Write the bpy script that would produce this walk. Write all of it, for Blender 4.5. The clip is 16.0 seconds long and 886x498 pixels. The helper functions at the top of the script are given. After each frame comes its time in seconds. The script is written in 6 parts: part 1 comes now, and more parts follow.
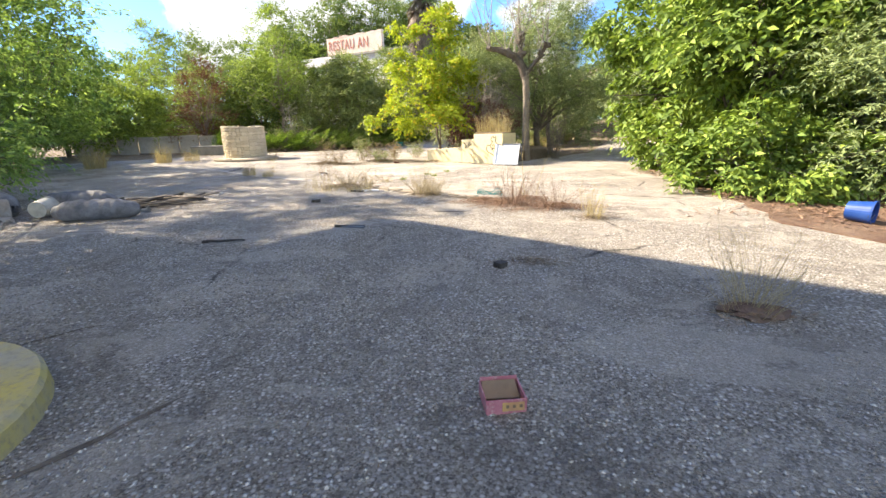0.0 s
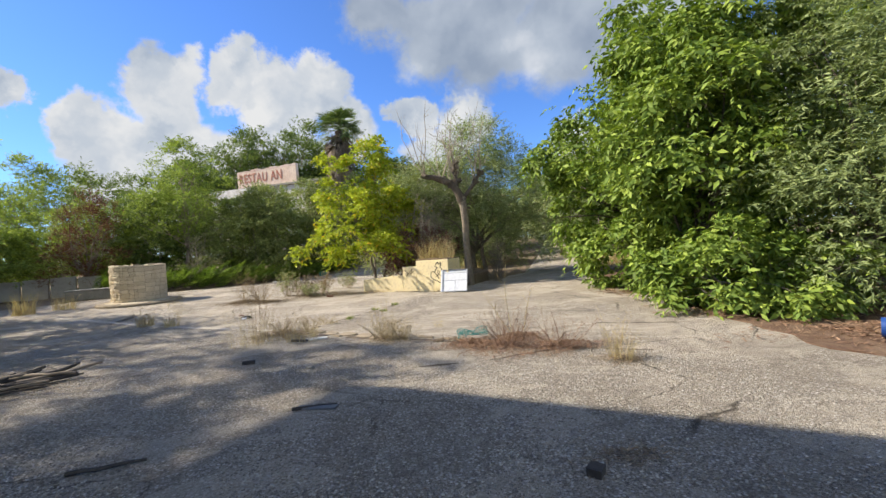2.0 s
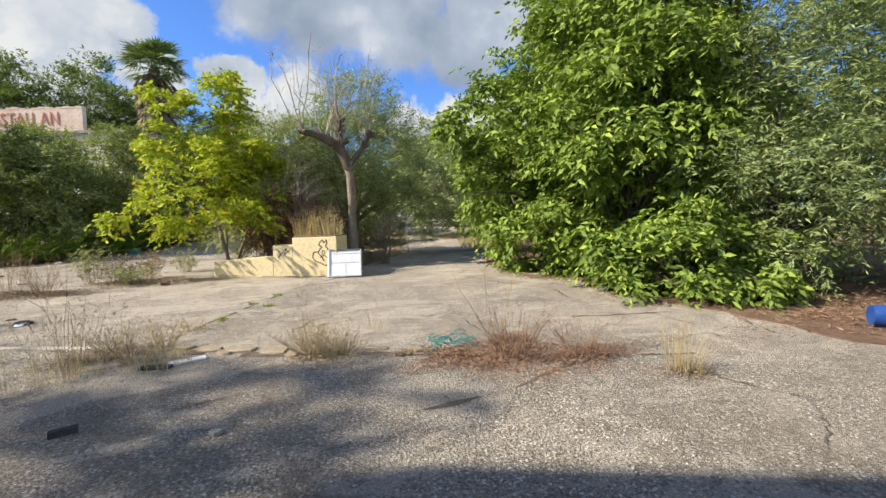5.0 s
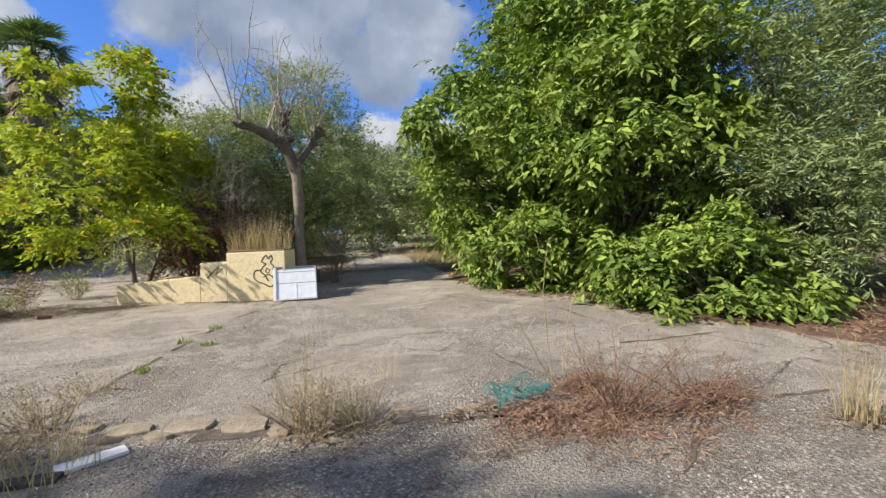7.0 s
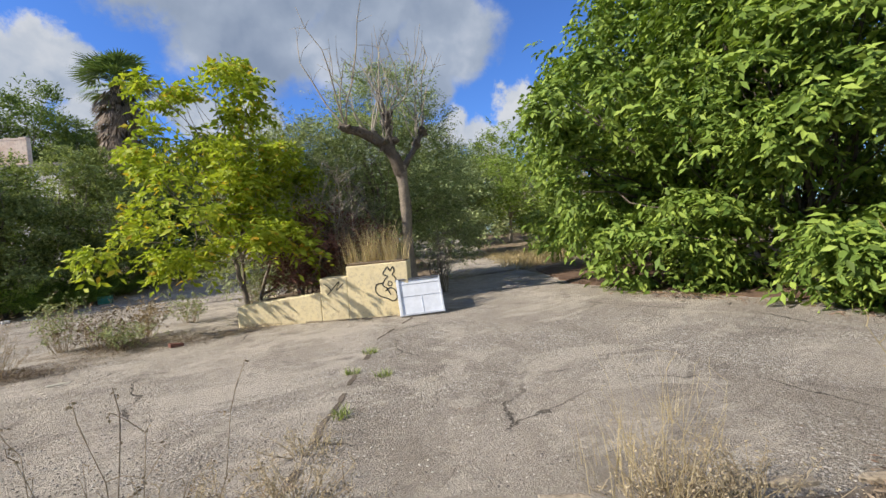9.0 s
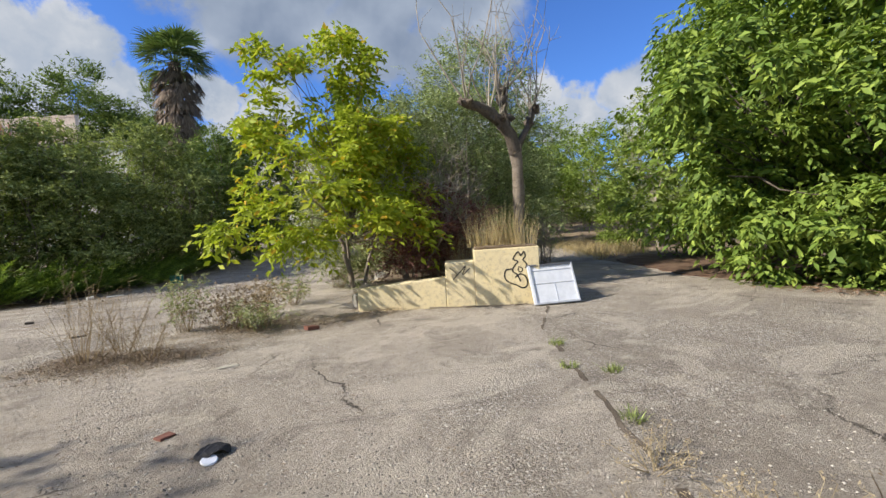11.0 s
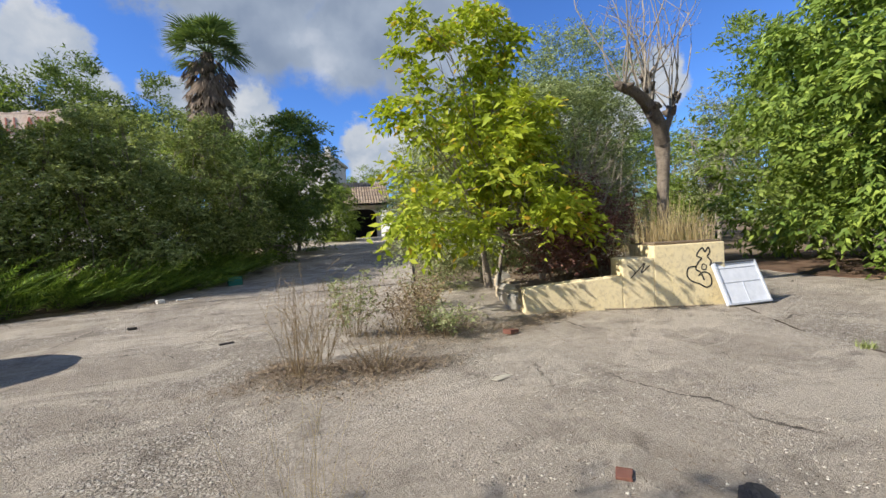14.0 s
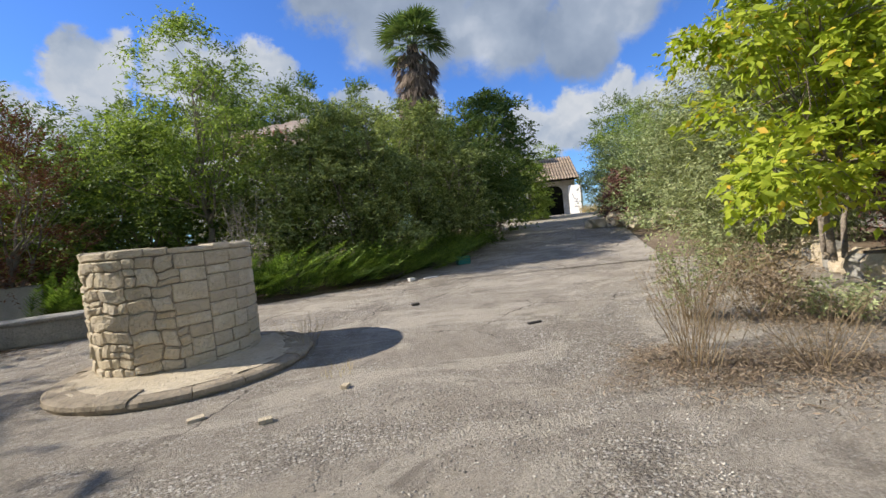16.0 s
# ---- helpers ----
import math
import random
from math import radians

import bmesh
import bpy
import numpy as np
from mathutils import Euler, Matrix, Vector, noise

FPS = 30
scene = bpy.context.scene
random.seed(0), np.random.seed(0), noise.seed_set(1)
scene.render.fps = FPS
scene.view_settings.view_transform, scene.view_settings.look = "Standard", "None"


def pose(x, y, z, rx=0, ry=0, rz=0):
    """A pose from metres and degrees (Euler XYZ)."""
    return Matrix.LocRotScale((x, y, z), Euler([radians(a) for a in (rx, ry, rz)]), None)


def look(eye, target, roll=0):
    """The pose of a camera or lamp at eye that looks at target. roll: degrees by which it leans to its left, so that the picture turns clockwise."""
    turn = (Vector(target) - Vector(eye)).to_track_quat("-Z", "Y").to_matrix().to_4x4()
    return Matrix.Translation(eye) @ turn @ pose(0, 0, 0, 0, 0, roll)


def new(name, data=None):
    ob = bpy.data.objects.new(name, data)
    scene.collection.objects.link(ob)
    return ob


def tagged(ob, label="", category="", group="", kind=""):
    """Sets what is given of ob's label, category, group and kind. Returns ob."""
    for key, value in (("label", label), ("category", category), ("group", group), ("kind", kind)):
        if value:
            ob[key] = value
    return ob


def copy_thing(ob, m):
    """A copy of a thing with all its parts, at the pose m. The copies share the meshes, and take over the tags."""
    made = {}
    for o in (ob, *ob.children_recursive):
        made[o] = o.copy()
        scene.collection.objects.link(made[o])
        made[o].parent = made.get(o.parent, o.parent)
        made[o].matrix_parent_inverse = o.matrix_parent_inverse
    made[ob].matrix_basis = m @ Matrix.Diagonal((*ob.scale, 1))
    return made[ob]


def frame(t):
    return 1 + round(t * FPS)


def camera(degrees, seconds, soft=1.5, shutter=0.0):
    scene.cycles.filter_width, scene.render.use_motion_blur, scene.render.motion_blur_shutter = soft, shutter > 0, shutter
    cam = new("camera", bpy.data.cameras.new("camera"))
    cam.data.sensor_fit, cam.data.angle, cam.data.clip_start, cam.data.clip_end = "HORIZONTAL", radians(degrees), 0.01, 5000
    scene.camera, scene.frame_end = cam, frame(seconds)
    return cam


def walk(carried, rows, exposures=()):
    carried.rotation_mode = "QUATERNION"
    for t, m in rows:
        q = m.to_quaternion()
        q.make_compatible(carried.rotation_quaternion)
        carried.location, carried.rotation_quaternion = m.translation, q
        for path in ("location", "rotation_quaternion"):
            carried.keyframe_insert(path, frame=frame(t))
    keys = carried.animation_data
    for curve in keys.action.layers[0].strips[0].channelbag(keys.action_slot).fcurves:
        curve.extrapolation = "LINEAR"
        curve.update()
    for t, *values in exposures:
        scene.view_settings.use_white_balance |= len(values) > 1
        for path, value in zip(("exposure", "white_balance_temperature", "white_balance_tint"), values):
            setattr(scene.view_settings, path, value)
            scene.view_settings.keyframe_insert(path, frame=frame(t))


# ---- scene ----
cam = camera(90.3, 16.0)
PATH = [
    (0, (1.052, 0.558, 1.484), (0.843, 2.469, 0.93), -1.1),
    (0.5, (0.671, 0.976, 1.538), (0.743, 2.937, 1.152), -1.3),
    (1, (0.363, 1.314, 1.633), (0.591, 3.287, 1.393), -1.7),
    (1.5, (0.183, 1.706, 1.607), (0.537, 3.67, 1.483), -2.4),
    (2, (-0.053, 2.174, 1.633), (0.141, 4.164, 1.6), -3.5),
    (2.5, (-0.4, 2.679, 1.622), (-0.552, 4.673, 1.663), -4.3),
    (3, (-0.778, 3.061, 1.629), (-1.534, 4.91, 1.731), -3.7),
    (3.5, (-0.913, 3.501, 1.584), (-1.413, 5.438, 1.588), -2.8),
    (4, (-0.957, 3.966, 1.556), (-0.917, 5.963, 1.458), -1.0),
    (4.5, (-1.094, 4.459, 1.549), (-0.561, 6.382, 1.418), -0.5),
    (5, (-1.296, 4.863, 1.551), (-0.39, 6.639, 1.4), -1.1),
    (5.2, (-1.358, 5.024, 1.538), (-0.373, 6.758, 1.381), -1.4),
    (7.3, (-1.609, 7.16, 1.394), (-0.399, 8.75, 1.318), -1.2),
    (7.5, (-1.684, 7.342, 1.407), (-0.49, 8.944, 1.323), -1.5),
    (8, (-1.766, 7.824, 1.397), (-0.621, 9.462, 1.318), -2.8),
    (8.5, (-2.037, 8.314, 1.443), (-0.928, 9.977, 1.383), -3.8),
    (9, (-2.408, 8.678, 1.472), (-1.366, 10.384, 1.417), -4.7),
    (9.5, (-2.916, 9.051, 1.534), (-1.978, 10.816, 1.482), -5.4),
    (9.7, (-3.089, 9.193, 1.543), (-2.186, 10.977, 1.495), -5.7),
    (11.8, (-4.618, 11.051, 1.481), (-3.563, 12.745, 1.344), -2.6),
    (12, (-4.784, 11.239, 1.481), (-3.714, 12.923, 1.336), -3.0),
    (12.5, (-5.275, 11.59, 1.47), (-4.176, 13.252, 1.295), -3.8),
    (13, (-5.66, 11.963, 1.435), (-4.549, 13.618, 1.273), -3.3),
    (13.5, (-6.099, 12.388, 1.418), (-5.011, 14.062, 1.301), -2.5),
    (14, (-6.469, 12.709, 1.439), (-5.402, 14.399, 1.365), -2.9),
    (14.5, (-6.83, 13.119, 1.438), (-5.793, 14.828, 1.377), -3.5),
    (15, (-7.233, 13.506, 1.42), (-6.268, 15.256, 1.338), -3.9),
    (15.5, (-7.573, 13.905, 1.367), (-6.796, 15.745, 1.27), -5.0),
    (16, (-7.953, 14.309, 1.375), (-7.575, 16.27, 1.274), -5.8),
]
walk(cam, [(t, look(eye, target, roll)) for t, eye, target, roll in PATH],
     [(0, 1.78, 7100, 13), (0.5, 1.48, 7000, 13), (1, 1.18, 6900, 12), (1.5, 1.0, 6850, 11), (2.5, 0.78, 6850, 12), (4, 0.82, 6850, 12), (5.2, 0.9, 6850, 11), (7.3, 0.62, 6450, 13), (12, 0.58, 6450, 12), (16, 0.58, 6400, 12)])

# ---- light ----
SUN_AZ, SUN_EL = -79.0, 37.0   # compass degrees from +y towards +x; height above the horizon


def heading(az, el):
    """Unit vector towards a compass heading and a height, in degrees."""
    a, e = radians(az), radians(el)
    return Vector((math.sin(a) * math.cos(e), math.cos(a) * math.cos(e), math.sin(e)))


sun = new("sun", bpy.data.lights.new("sun", "SUN"))
sun.data.energy, sun.data.angle, sun.data.color = 4.7, radians(0.6), (1.0, 0.93, 0.80)
sun.matrix_world = look(heading(SUN_AZ, SUN_EL) * 60, (0, 0, 0))

SKY = 0.15
world = bpy.data.worlds.new("sky")
scene.world = world
world.use_nodes = True


class Graph:
    """Short hand for node trees."""

    def __init__(self, tree):
        self.tree = tree
        tree.nodes.clear()

    def add(self, kind, inputs=(), **props):
        n = self.tree.nodes.new("ShaderNode" + kind)
        if "operation" in props:
            n.operation = props["operation"]
        if "use_clamp" in props:
            n.use_clamp = props["use_clamp"]
        if "feature" in props:
            n.feature = props["feature"]
        if "data_type" in props:
            n.data_type, n.blend_type = props["data_type"], props["blend_type"]
        if "interpolation_type" in props:
            n.interpolation_type = props["interpolation_type"]
        if "sky_type" in props:
            n.sky_type, n.sun_disc = props["sky_type"], False
            n.sun_elevation, n.sun_rotation = props["sun_elevation"], props["sun_rotation"]
            n.altitude, n.air_density, n.dust_density, n.ozone_density = props["altitude"], props["air_density"], props["dust_density"], props["ozone_density"]
        pairs = inputs.items() if isinstance(inputs, dict) else enumerate(inputs)
        for key, value in pairs:
            if value is None:
                continue
            if isinstance(value, bpy.types.NodeSocket):
                self.tree.links.new(value, n.inputs[key])
            else:
                n.inputs[key].default_value = value
        return n

    def math(self, op, a, b=None, c=None, clamp=False):
        return self.add("Math", (a, b, c), operation=op, use_clamp=clamp).outputs[0]

    def vec(self, op, a, b=None, out=0):
        return self.add("VectorMath", (a, b), operation=op).outputs[out]

    def noise(self, where, scale, detail=4.0, rough=0.55, distort=0.0, out=0):
        return self.add("TexNoise", {"Vector": where, "Scale": scale, "Detail": detail, "Roughness": rough, "Distortion": distort}).outputs[out]

    def ramp(self, fac, stops, mode="LINEAR"):
        n = self.add("ValToRGB", (fac,))
        n.color_ramp.interpolation = mode
        while len(n.color_ramp.elements) < len(stops):
            n.color_ramp.elements.new(0.5)
        for e, (p, c) in zip(n.color_ramp.elements, stops):
            e.position = p
            e.color = (*c, 1) if isinstance(c, tuple) else (c, c, c, 1)
        return n.outputs[0]

    def mix(self, fac, a, b, mode="MIX"):
        n = self.add("Mix", data_type="RGBA", blend_type=mode)
        for key, value in ((0, fac), (6, a), (7, b)):
            if isinstance(value, bpy.types.NodeSocket):
                self.tree.links.new(value, n.inputs[key])
            else:
                n.inputs[key].default_value = (*value, 1) if isinstance(value, tuple) else value
        return n.outputs[2]


def build_sky():
    g = Graph(world.node_tree)
    sky = g.add("TexSky", sky_type="NISHITA", sun_elevation=radians(SUN_EL), sun_rotation=radians(SUN_AZ),
                altitude=300.0, air_density=1.1, dust_density=0.25, ozone_density=4.0).outputs[0]
    sky = g.mix(1.0, sky, (0.34, 0.52, 0.82), "MULTIPLY")
    way = g.vec("NORMALIZE", g.add("TexCoord").outputs["Generated"])
    warp = g.vec("SUBTRACT", g.noise(way, 8.0, 9.0, 0.62, out=1), (0.5, 0.5, 0.5))
    bent = g.vec("ADD", way, g.vec("MULTIPLY", warp, (0.17, 0.17, 0.17)))

    def bank(blobs):
        total = None
        for az, el, r in blobs:
            d = g.vec("DISTANCE", bent, tuple(heading(az, el)), out=1)
            m = g.math("MULTIPLY_ADD", d, -1.0 / radians(r), 1.0)
            total = m if total is None else g.math("MAXIMUM", total, m)
        return total

    # white clouds heaped low over the trees, fill clouds behind, one broad grey bank
    white = bank([(-25, 18.5, 4.2), (-24.5, 13, 5.5), (-30, 11.5, 5), (-33, 13.5, 3.5), (-20, 11, 5), (-39, 16.5, 2.6), (-29, 6.5, 6), (-22, 7, 5),
                  (-18, 20.5, 3.6), (-13, 18, 5), (-8.5, 19, 4.4), (-5, 15, 4.4), (-14, 12, 5.5), (-9, 9, 5), (3, 16, 3), (9, 15, 4.6), (5, 11, 4.4),
                  (24, 10, 4.4), (28.5, 11, 4.6), (33.5, 13, 3.6), (43, 15.5, 3.6), (39, 11, 4.6), (46.5, 11.5, 4.4), (54, 13, 5), (58, 15.5, 4),
                  # The last four lie unseen behind the camera, added to lift the shade.
                  (-58, 9, 5), (-90, 14, 12), (-130, 18, 14), (110, 14, 12), (150, 22, 16), (180, 12, 10), (120, 48, 24), (175, 42, 26), (-135, 46, 20), (-170, 70, 18)])
    grey = bank([(-1, 28, 5.5), (6, 25, 6.5), (13, 24, 7.5), (22, 23, 8), (30, 20.5, 6), (34, 24, 7), (14, 33, 11), (26, 31, 10), (-5, 37, 8), (80, 30, 10)])
    wispy = g.noise(way, 6.0, 4.0, 0.5)
    wm = g.add("MapRange", {0: white, 1: 0.0, 2: 0.3, 3: 0.0, 4: 1.0}, interpolation_type="SMOOTHSTEP").outputs[0]
    gm = g.add("MapRange", {0: grey, 1: 0.02, 2: 0.42, 3: 0.0, 4: 0.96}, interpolation_type="SMOOTHSTEP").outputs[0]
    sunward = tuple(heading(SUN_AZ, 60) * 0.035)
    lit = g.math("SUBTRACT", g.noise(bent, 6.0, 3.0, 0.5), g.noise(g.vec("ADD", bent, sunward), 6.0, 3.0, 0.5))
    tone = g.math("MULTIPLY_ADD", lit, 1.5, g.math("MULTIPLY_ADD", wispy, 0.5, 0.42))
    wcol = g.ramp(tone, [(0.25, (1.15, 1.5, 2.05)), (0.55, (1.95, 2.25, 2.65)), (0.85, (2.9, 3.05, 3.2))])
    gcol = g.ramp(g.math("MULTIPLY_ADD", lit, 0.7, wispy), [(0.3, (1.1, 1.38, 1.8)), (0.6, (1.7, 2.0, 2.4)), (0.85, (2.9, 3.1, 3.35))])
    col = g.mix(wm, sky, wcol)
    col = g.mix(gm, col, gcol)
    out = g.add("Background", (col, SKY)).outputs[0]
    g.add("OutputWorld", (out,))


build_sky()

# ---- materials ----


def shade(name, build, rough=0.85, metal=0.0, bump=0.0, through_light=0.0, spec=0.3):
    """A material: build(g, where) gives the colour and, or None, a height for the bump."""
    m = bpy.data.materials.new(name)
    m.use_nodes = True
    g = Graph(m.node_tree)
    where = g.add("TexCoord").outputs["Object"]
    col, height = build(g, where)
    b = g.add("BsdfPrincipled", {"Base Color": col, "Roughness": rough, "Metallic": metal, "Specular IOR Level": spec})
    if height is not None:
        n = g.add("Bump", {"Strength": 1.0, "Distance": bump, "Height": height})
        g.tree.links.new(n.outputs[0], b.inputs["Normal"])
    shader = b.outputs[0]
    if through_light:
        t = g.add("BsdfTranslucent", (g.mix(0.5, col, g.mix(1.0, col, (1.6, 1.7, 0.5), "MULTIPLY")),)).outputs[0]
        shader = g.add("MixShader", (through_light, shader, t)).outputs[0]
    g.add("OutputMaterial", (shader,))
    return m


def island(g):
    return g.add("NewGeometry").outputs["Random Per Island"]


def per_object(g):
    return g.add("ObjectInfo").outputs["Random"]


def foliage(name, dark, mid, light, amount=0.3, rough=0.6, odd=None):
    def build(g, where):
        stops = [(0.0, dark), (0.5, mid), (0.93, light)]
        if odd:
            stops.append((0.985, odd))
        c = g.ramp(island(g), stops)
        big = g.noise(where, 0.7, 2.0)
        c = g.mix(g.math("MULTIPLY_ADD", big, 0.7, -0.1, clamp=True), c, light, "MIX")
        return c, None
    return shade(name, build, rough, through_light=amount, spec=0.2)


def mottled(name, a, b, c, scale=3.0, fine=40.0, rough=0.9, bump=0.01, rand=0.0, spec=0.25):
    """Stony, earthy or painted surface: two colours in patches, a third in fine specks."""
    def build(g, where):
        base = g.mix(g.ramp(g.noise(where, scale, 5.0, 0.6), [(0.35, 0.0), (0.65, 1.0)]), a, b)
        grain = g.noise(where, fine, 4.0, 0.7)
        base = g.mix(g.ramp(grain, [(0.5, 0.0), (0.72, 0.75)]), base, c)
        if rand:
            base = g.mix(g.math("MULTIPLY", per_object(g), rand), base, c)
        return base, g.math("ADD", grain, g.noise(where, scale * 2, 3.0))
    return shade(name, build, rough, bump=bump, spec=spec)


def plain(name, a, b, rough=0.6, metal=0.0, scale=6.0, spec=0.4):
    return shade(name, lambda g, w: (g.mix(g.ramp(g.noise(w, scale, 6.0, 0.65), [(0.4, 0.0), (0.7, 1.0)]), a, b), None), rough, metal, spec=spec)


def pavement_build(g, where):
    """Old dusty concrete: pebbly aggregate laid bare nearly everywhere, smooth dusty patches, stains and damp traces."""
    patch = g.noise(where, 0.42, 5.0, 0.62)
    drawn = g.vec("MULTIPLY", where, (0.8, 1.5, 1.0))
    across = g.vec("DOT_PRODUCT", where, (0.853, -0.522, 0.0), out=1)
    along = g.vec("DOT_PRODUCT", where, (0.522, 0.853, 0.0), out=1)
    cell = g.add("CombineXYZ", (g.math("FLOOR", g.math("MULTIPLY_ADD", across, 0.16, 0.23)), g.math("FLOOR", g.math("MULTIPLY_ADD", along, 0.19, 0.38)), 0.0)).outputs[0]
    slab = g.add("TexWhiteNoise", {"Vector": cell}, ).outputs["Value"]
    older = g.add("MapRange", {0: along, 1: 8.30, 2: 8.42, 3: 0.10, 4: -0.04}).outputs[0]
    bare = g.ramp(g.math("ADD", older, g.math("MULTIPLY_ADD", slab, 0.12, g.noise(drawn, 0.34, 7.0, 0.68, 0.6))), [(0.46, 0.0), (0.62, 1.0)])
    dust = g.mix(g.ramp(patch, [(0.36, 0.0), (0.66, 1.0)]), (0.41, 0.365, 0.30), (0.56, 0.495, 0.41))
    dust = g.mix(g.ramp(g.noise(where, 9.0, 7.0, 0.75), [(0.45, 0.0), (0.7, 0.6)]), dust, (0.27, 0.22, 0.165))
    cells = g.add("TexVoronoi", {"Vector": where, "Scale": 38.0, "Randomness": 1.0})
    fine = g.add("TexVoronoi", {"Vector": where, "Scale": 95.0, "Randomness": 1.0})
    stone = g.ramp(cells.outputs["Color"], [(0.1, (0.12, 0.108, 0.095)), (0.3, (0.37, 0.335, 0.285)), (0.58, (0.57, 0.52, 0.45)), (0.82, (0.93, 0.89, 0.82))])
    grit = g.ramp(fine.outputs["Color"], [(0.1, (0.10, 0.084, 0.07)), (0.45, (0.37, 0.32, 0.255)), (0.9, (0.78, 0.71, 0.60))])
    gaps = g.ramp(cells.outputs["Distance"], [(0.28, 1.0), (0.55, 0.0)])
    stone = g.mix(gaps, g.mix(0.3, grit, (0.17, 0.145, 0.115)), stone)
    col = g.mix(g.math("MULTIPLY", bare, 0.95), g.mix(0.35, dust, grit), stone)
    col = g.mix(g.math("MULTIPLY_ADD", bare, -0.34, 0.38), col, dust)
    speck = g.add("TexVoronoi", {"Vector": where, "Scale": 9.0, "Randomness": 1.0}).outputs["Distance"]
    col = g.mix(g.ramp(speck, [(0.05, 0.85), (0.10, 0.0)]), col, (0.05, 0.042, 0.035))
    col = g.mix(g.math("MULTIPLY", slab, 0.16), col, (0.24, 0.205, 0.165))
    dirt = g.ramp(g.noise(g.vec("MULTIPLY", where, (1.0, 0.45, 1.0)), 0.75, 8.0, 0.74, 0.8), [(0.45, 0.0), (0.66, 0.55)])
    col = g.mix(dirt, col, (0.22, 0.185, 0.145))
    blot = g.ramp(g.noise(where, 1.3, 7.0, 0.72, 1.2), [(0.53, 0.0), (0.66, 0.55)])
    col = g.mix(blot, col, (0.16, 0.14, 0.115))
    pale = g.ramp(g.noise(where, 0.9, 6.0, 0.7, 1.5), [(0.6, 0.0), (0.72, 0.5)])
    col = g.mix(pale, col, (0.62, 0.54, 0.41))
    # hairline cracks that wander and break off, and worn pale films with a hard edge
    bent = g.vec("ADD", where, g.vec("MULTIPLY", g.noise(where, 1.6, 5.0, 0.65, out=1), (0.55, 0.55, 0.0)))
    net = g.add("TexVoronoi", {"Vector": bent, "Scale": 0.42, "Randomness": 1.0}, feature="DISTANCE_TO_EDGE").outputs["Distance"]
    torn = g.ramp(g.noise(where, 0.55, 3.0, 0.6), [(0.5, 0.0), (0.6, 0.9)])
    crack = g.math("MULTIPLY", g.ramp(net, [(0.002, 1.0), (0.0075, 0.0)]), torn)
    film = g.ramp(g.noise(g.vec("MULTIPLY", where, (0.7, 1.2, 1.0)), 0.8, 9.0, 0.72, 0.9), [(0.53, 0.0), (0.56, 0.5)])
    col = g.mix(film, col, g.mix(0.2, (0.62, 0.555, 0.455), grit))
    col = g.mix(crack, col, (0.05, 0.042, 0.034))
    hgt = g.math("MULTIPLY", g.math("MULTIPLY", gaps, bare), 0.5)
    hgt = g.math("SUBTRACT", hgt, g.math("MULTIPLY", crack, 0.8))
    hgt = g.math("ADD", hgt, g.math("MULTIPLY", g.noise(where, 42.0, 7.0, 0.8), 1.3))
    return col, hgt


M_PAVE = shade("weathered_concrete", pavement_build, 0.92, bump=0.032, spec=0.2)
M_EARTH = mottled("dry_earth", (0.17, 0.125, 0.085), (0.28, 0.22, 0.15), (0.10, 0.07, 0.05), 1.3, 22, 0.95, 0.03)
M_MULCH = mottled("leaf_mulch", (0.13, 0.075, 0.05), (0.22, 0.15, 0.10), (0.06, 0.035, 0.025), 2.0, 30, 0.95, 0.03)
M_JOINT = mottled("dirt_in_joint", (0.10, 0.08, 0.06), (0.19, 0.155, 0.115), (0.05, 0.04, 0.03), 5, 40, 0.95, 0.01)
M_WORNTOP = mottled("dusty_bedding", (0.46, 0.39, 0.28), (0.56, 0.48, 0.35), (0.30, 0.245, 0.17), 3, 26, 0.95, 0.02)
M_WORN = mottled("worn_tan_stone", (0.31, 0.255, 0.18), (0.43, 0.36, 0.26), (0.16, 0.13, 0.095), 4, 24, 0.92, 0.02, rand=0.3)
M_REDTILE = mottled("dull_red_tile", (0.16, 0.07, 0.05), (0.21, 0.10, 0.075), (0.12, 0.06, 0.045), 9, 40, 0.85, 0.004)
M_PALE = mottled("pale_cement", (0.46, 0.41, 0.335), (0.56, 0.505, 0.42), (0.33, 0.30, 0.25), 4, 40, 0.9, 0.006)
M_STONE = mottled("honey_limestone", (0.68, 0.57, 0.40), (0.78, 0.68, 0.51), (0.48, 0.39, 0.27), 6, 34, 0.9, 0.035, rand=0.5)
M_MORTAR = mottled("old_mortar", (0.42, 0.35, 0.25), (0.32, 0.265, 0.19), (0.14, 0.11, 0.08), 6, 30, 0.95, 0.02)
M_RUBBLE = mottled("rubble_tan_grey", (0.32, 0.28, 0.23), (0.43, 0.385, 0.32), (0.24, 0.20, 0.16), 5, 26, 0.95, 0.03)
M_GREYSTONE = mottled("grey_stone", (0.25, 0.24, 0.215), (0.34, 0.32, 0.28), (0.13, 0.125, 0.115), 4, 28, 0.92, 0.02)
M_YELLOW = mottled("cream_yellow_render", (0.84, 0.71, 0.42), (0.76, 0.65, 0.41), (0.50, 0.41, 0.27), 1.6, 16, 0.85, 0.006)
M_KERB = mottled("worn_yellow_paint", (0.50, 0.385, 0.10), (0.38, 0.33, 0.22), (0.23, 0.20, 0.15), 3.5, 22, 0.8, 0.006)
M_CEMENT = mottled("grey_cement", (0.34, 0.34, 0.33), (0.26, 0.26, 0.255), (0.18, 0.18, 0.17), 3, 30, 0.9, 0.006)
M_WHITEWASH = mottled("stained_whitewash", (0.74, 0.72, 0.68), (0.56, 0.53, 0.48), (0.30, 0.28, 0.25), 1.2, 9, 0.9, 0.006)
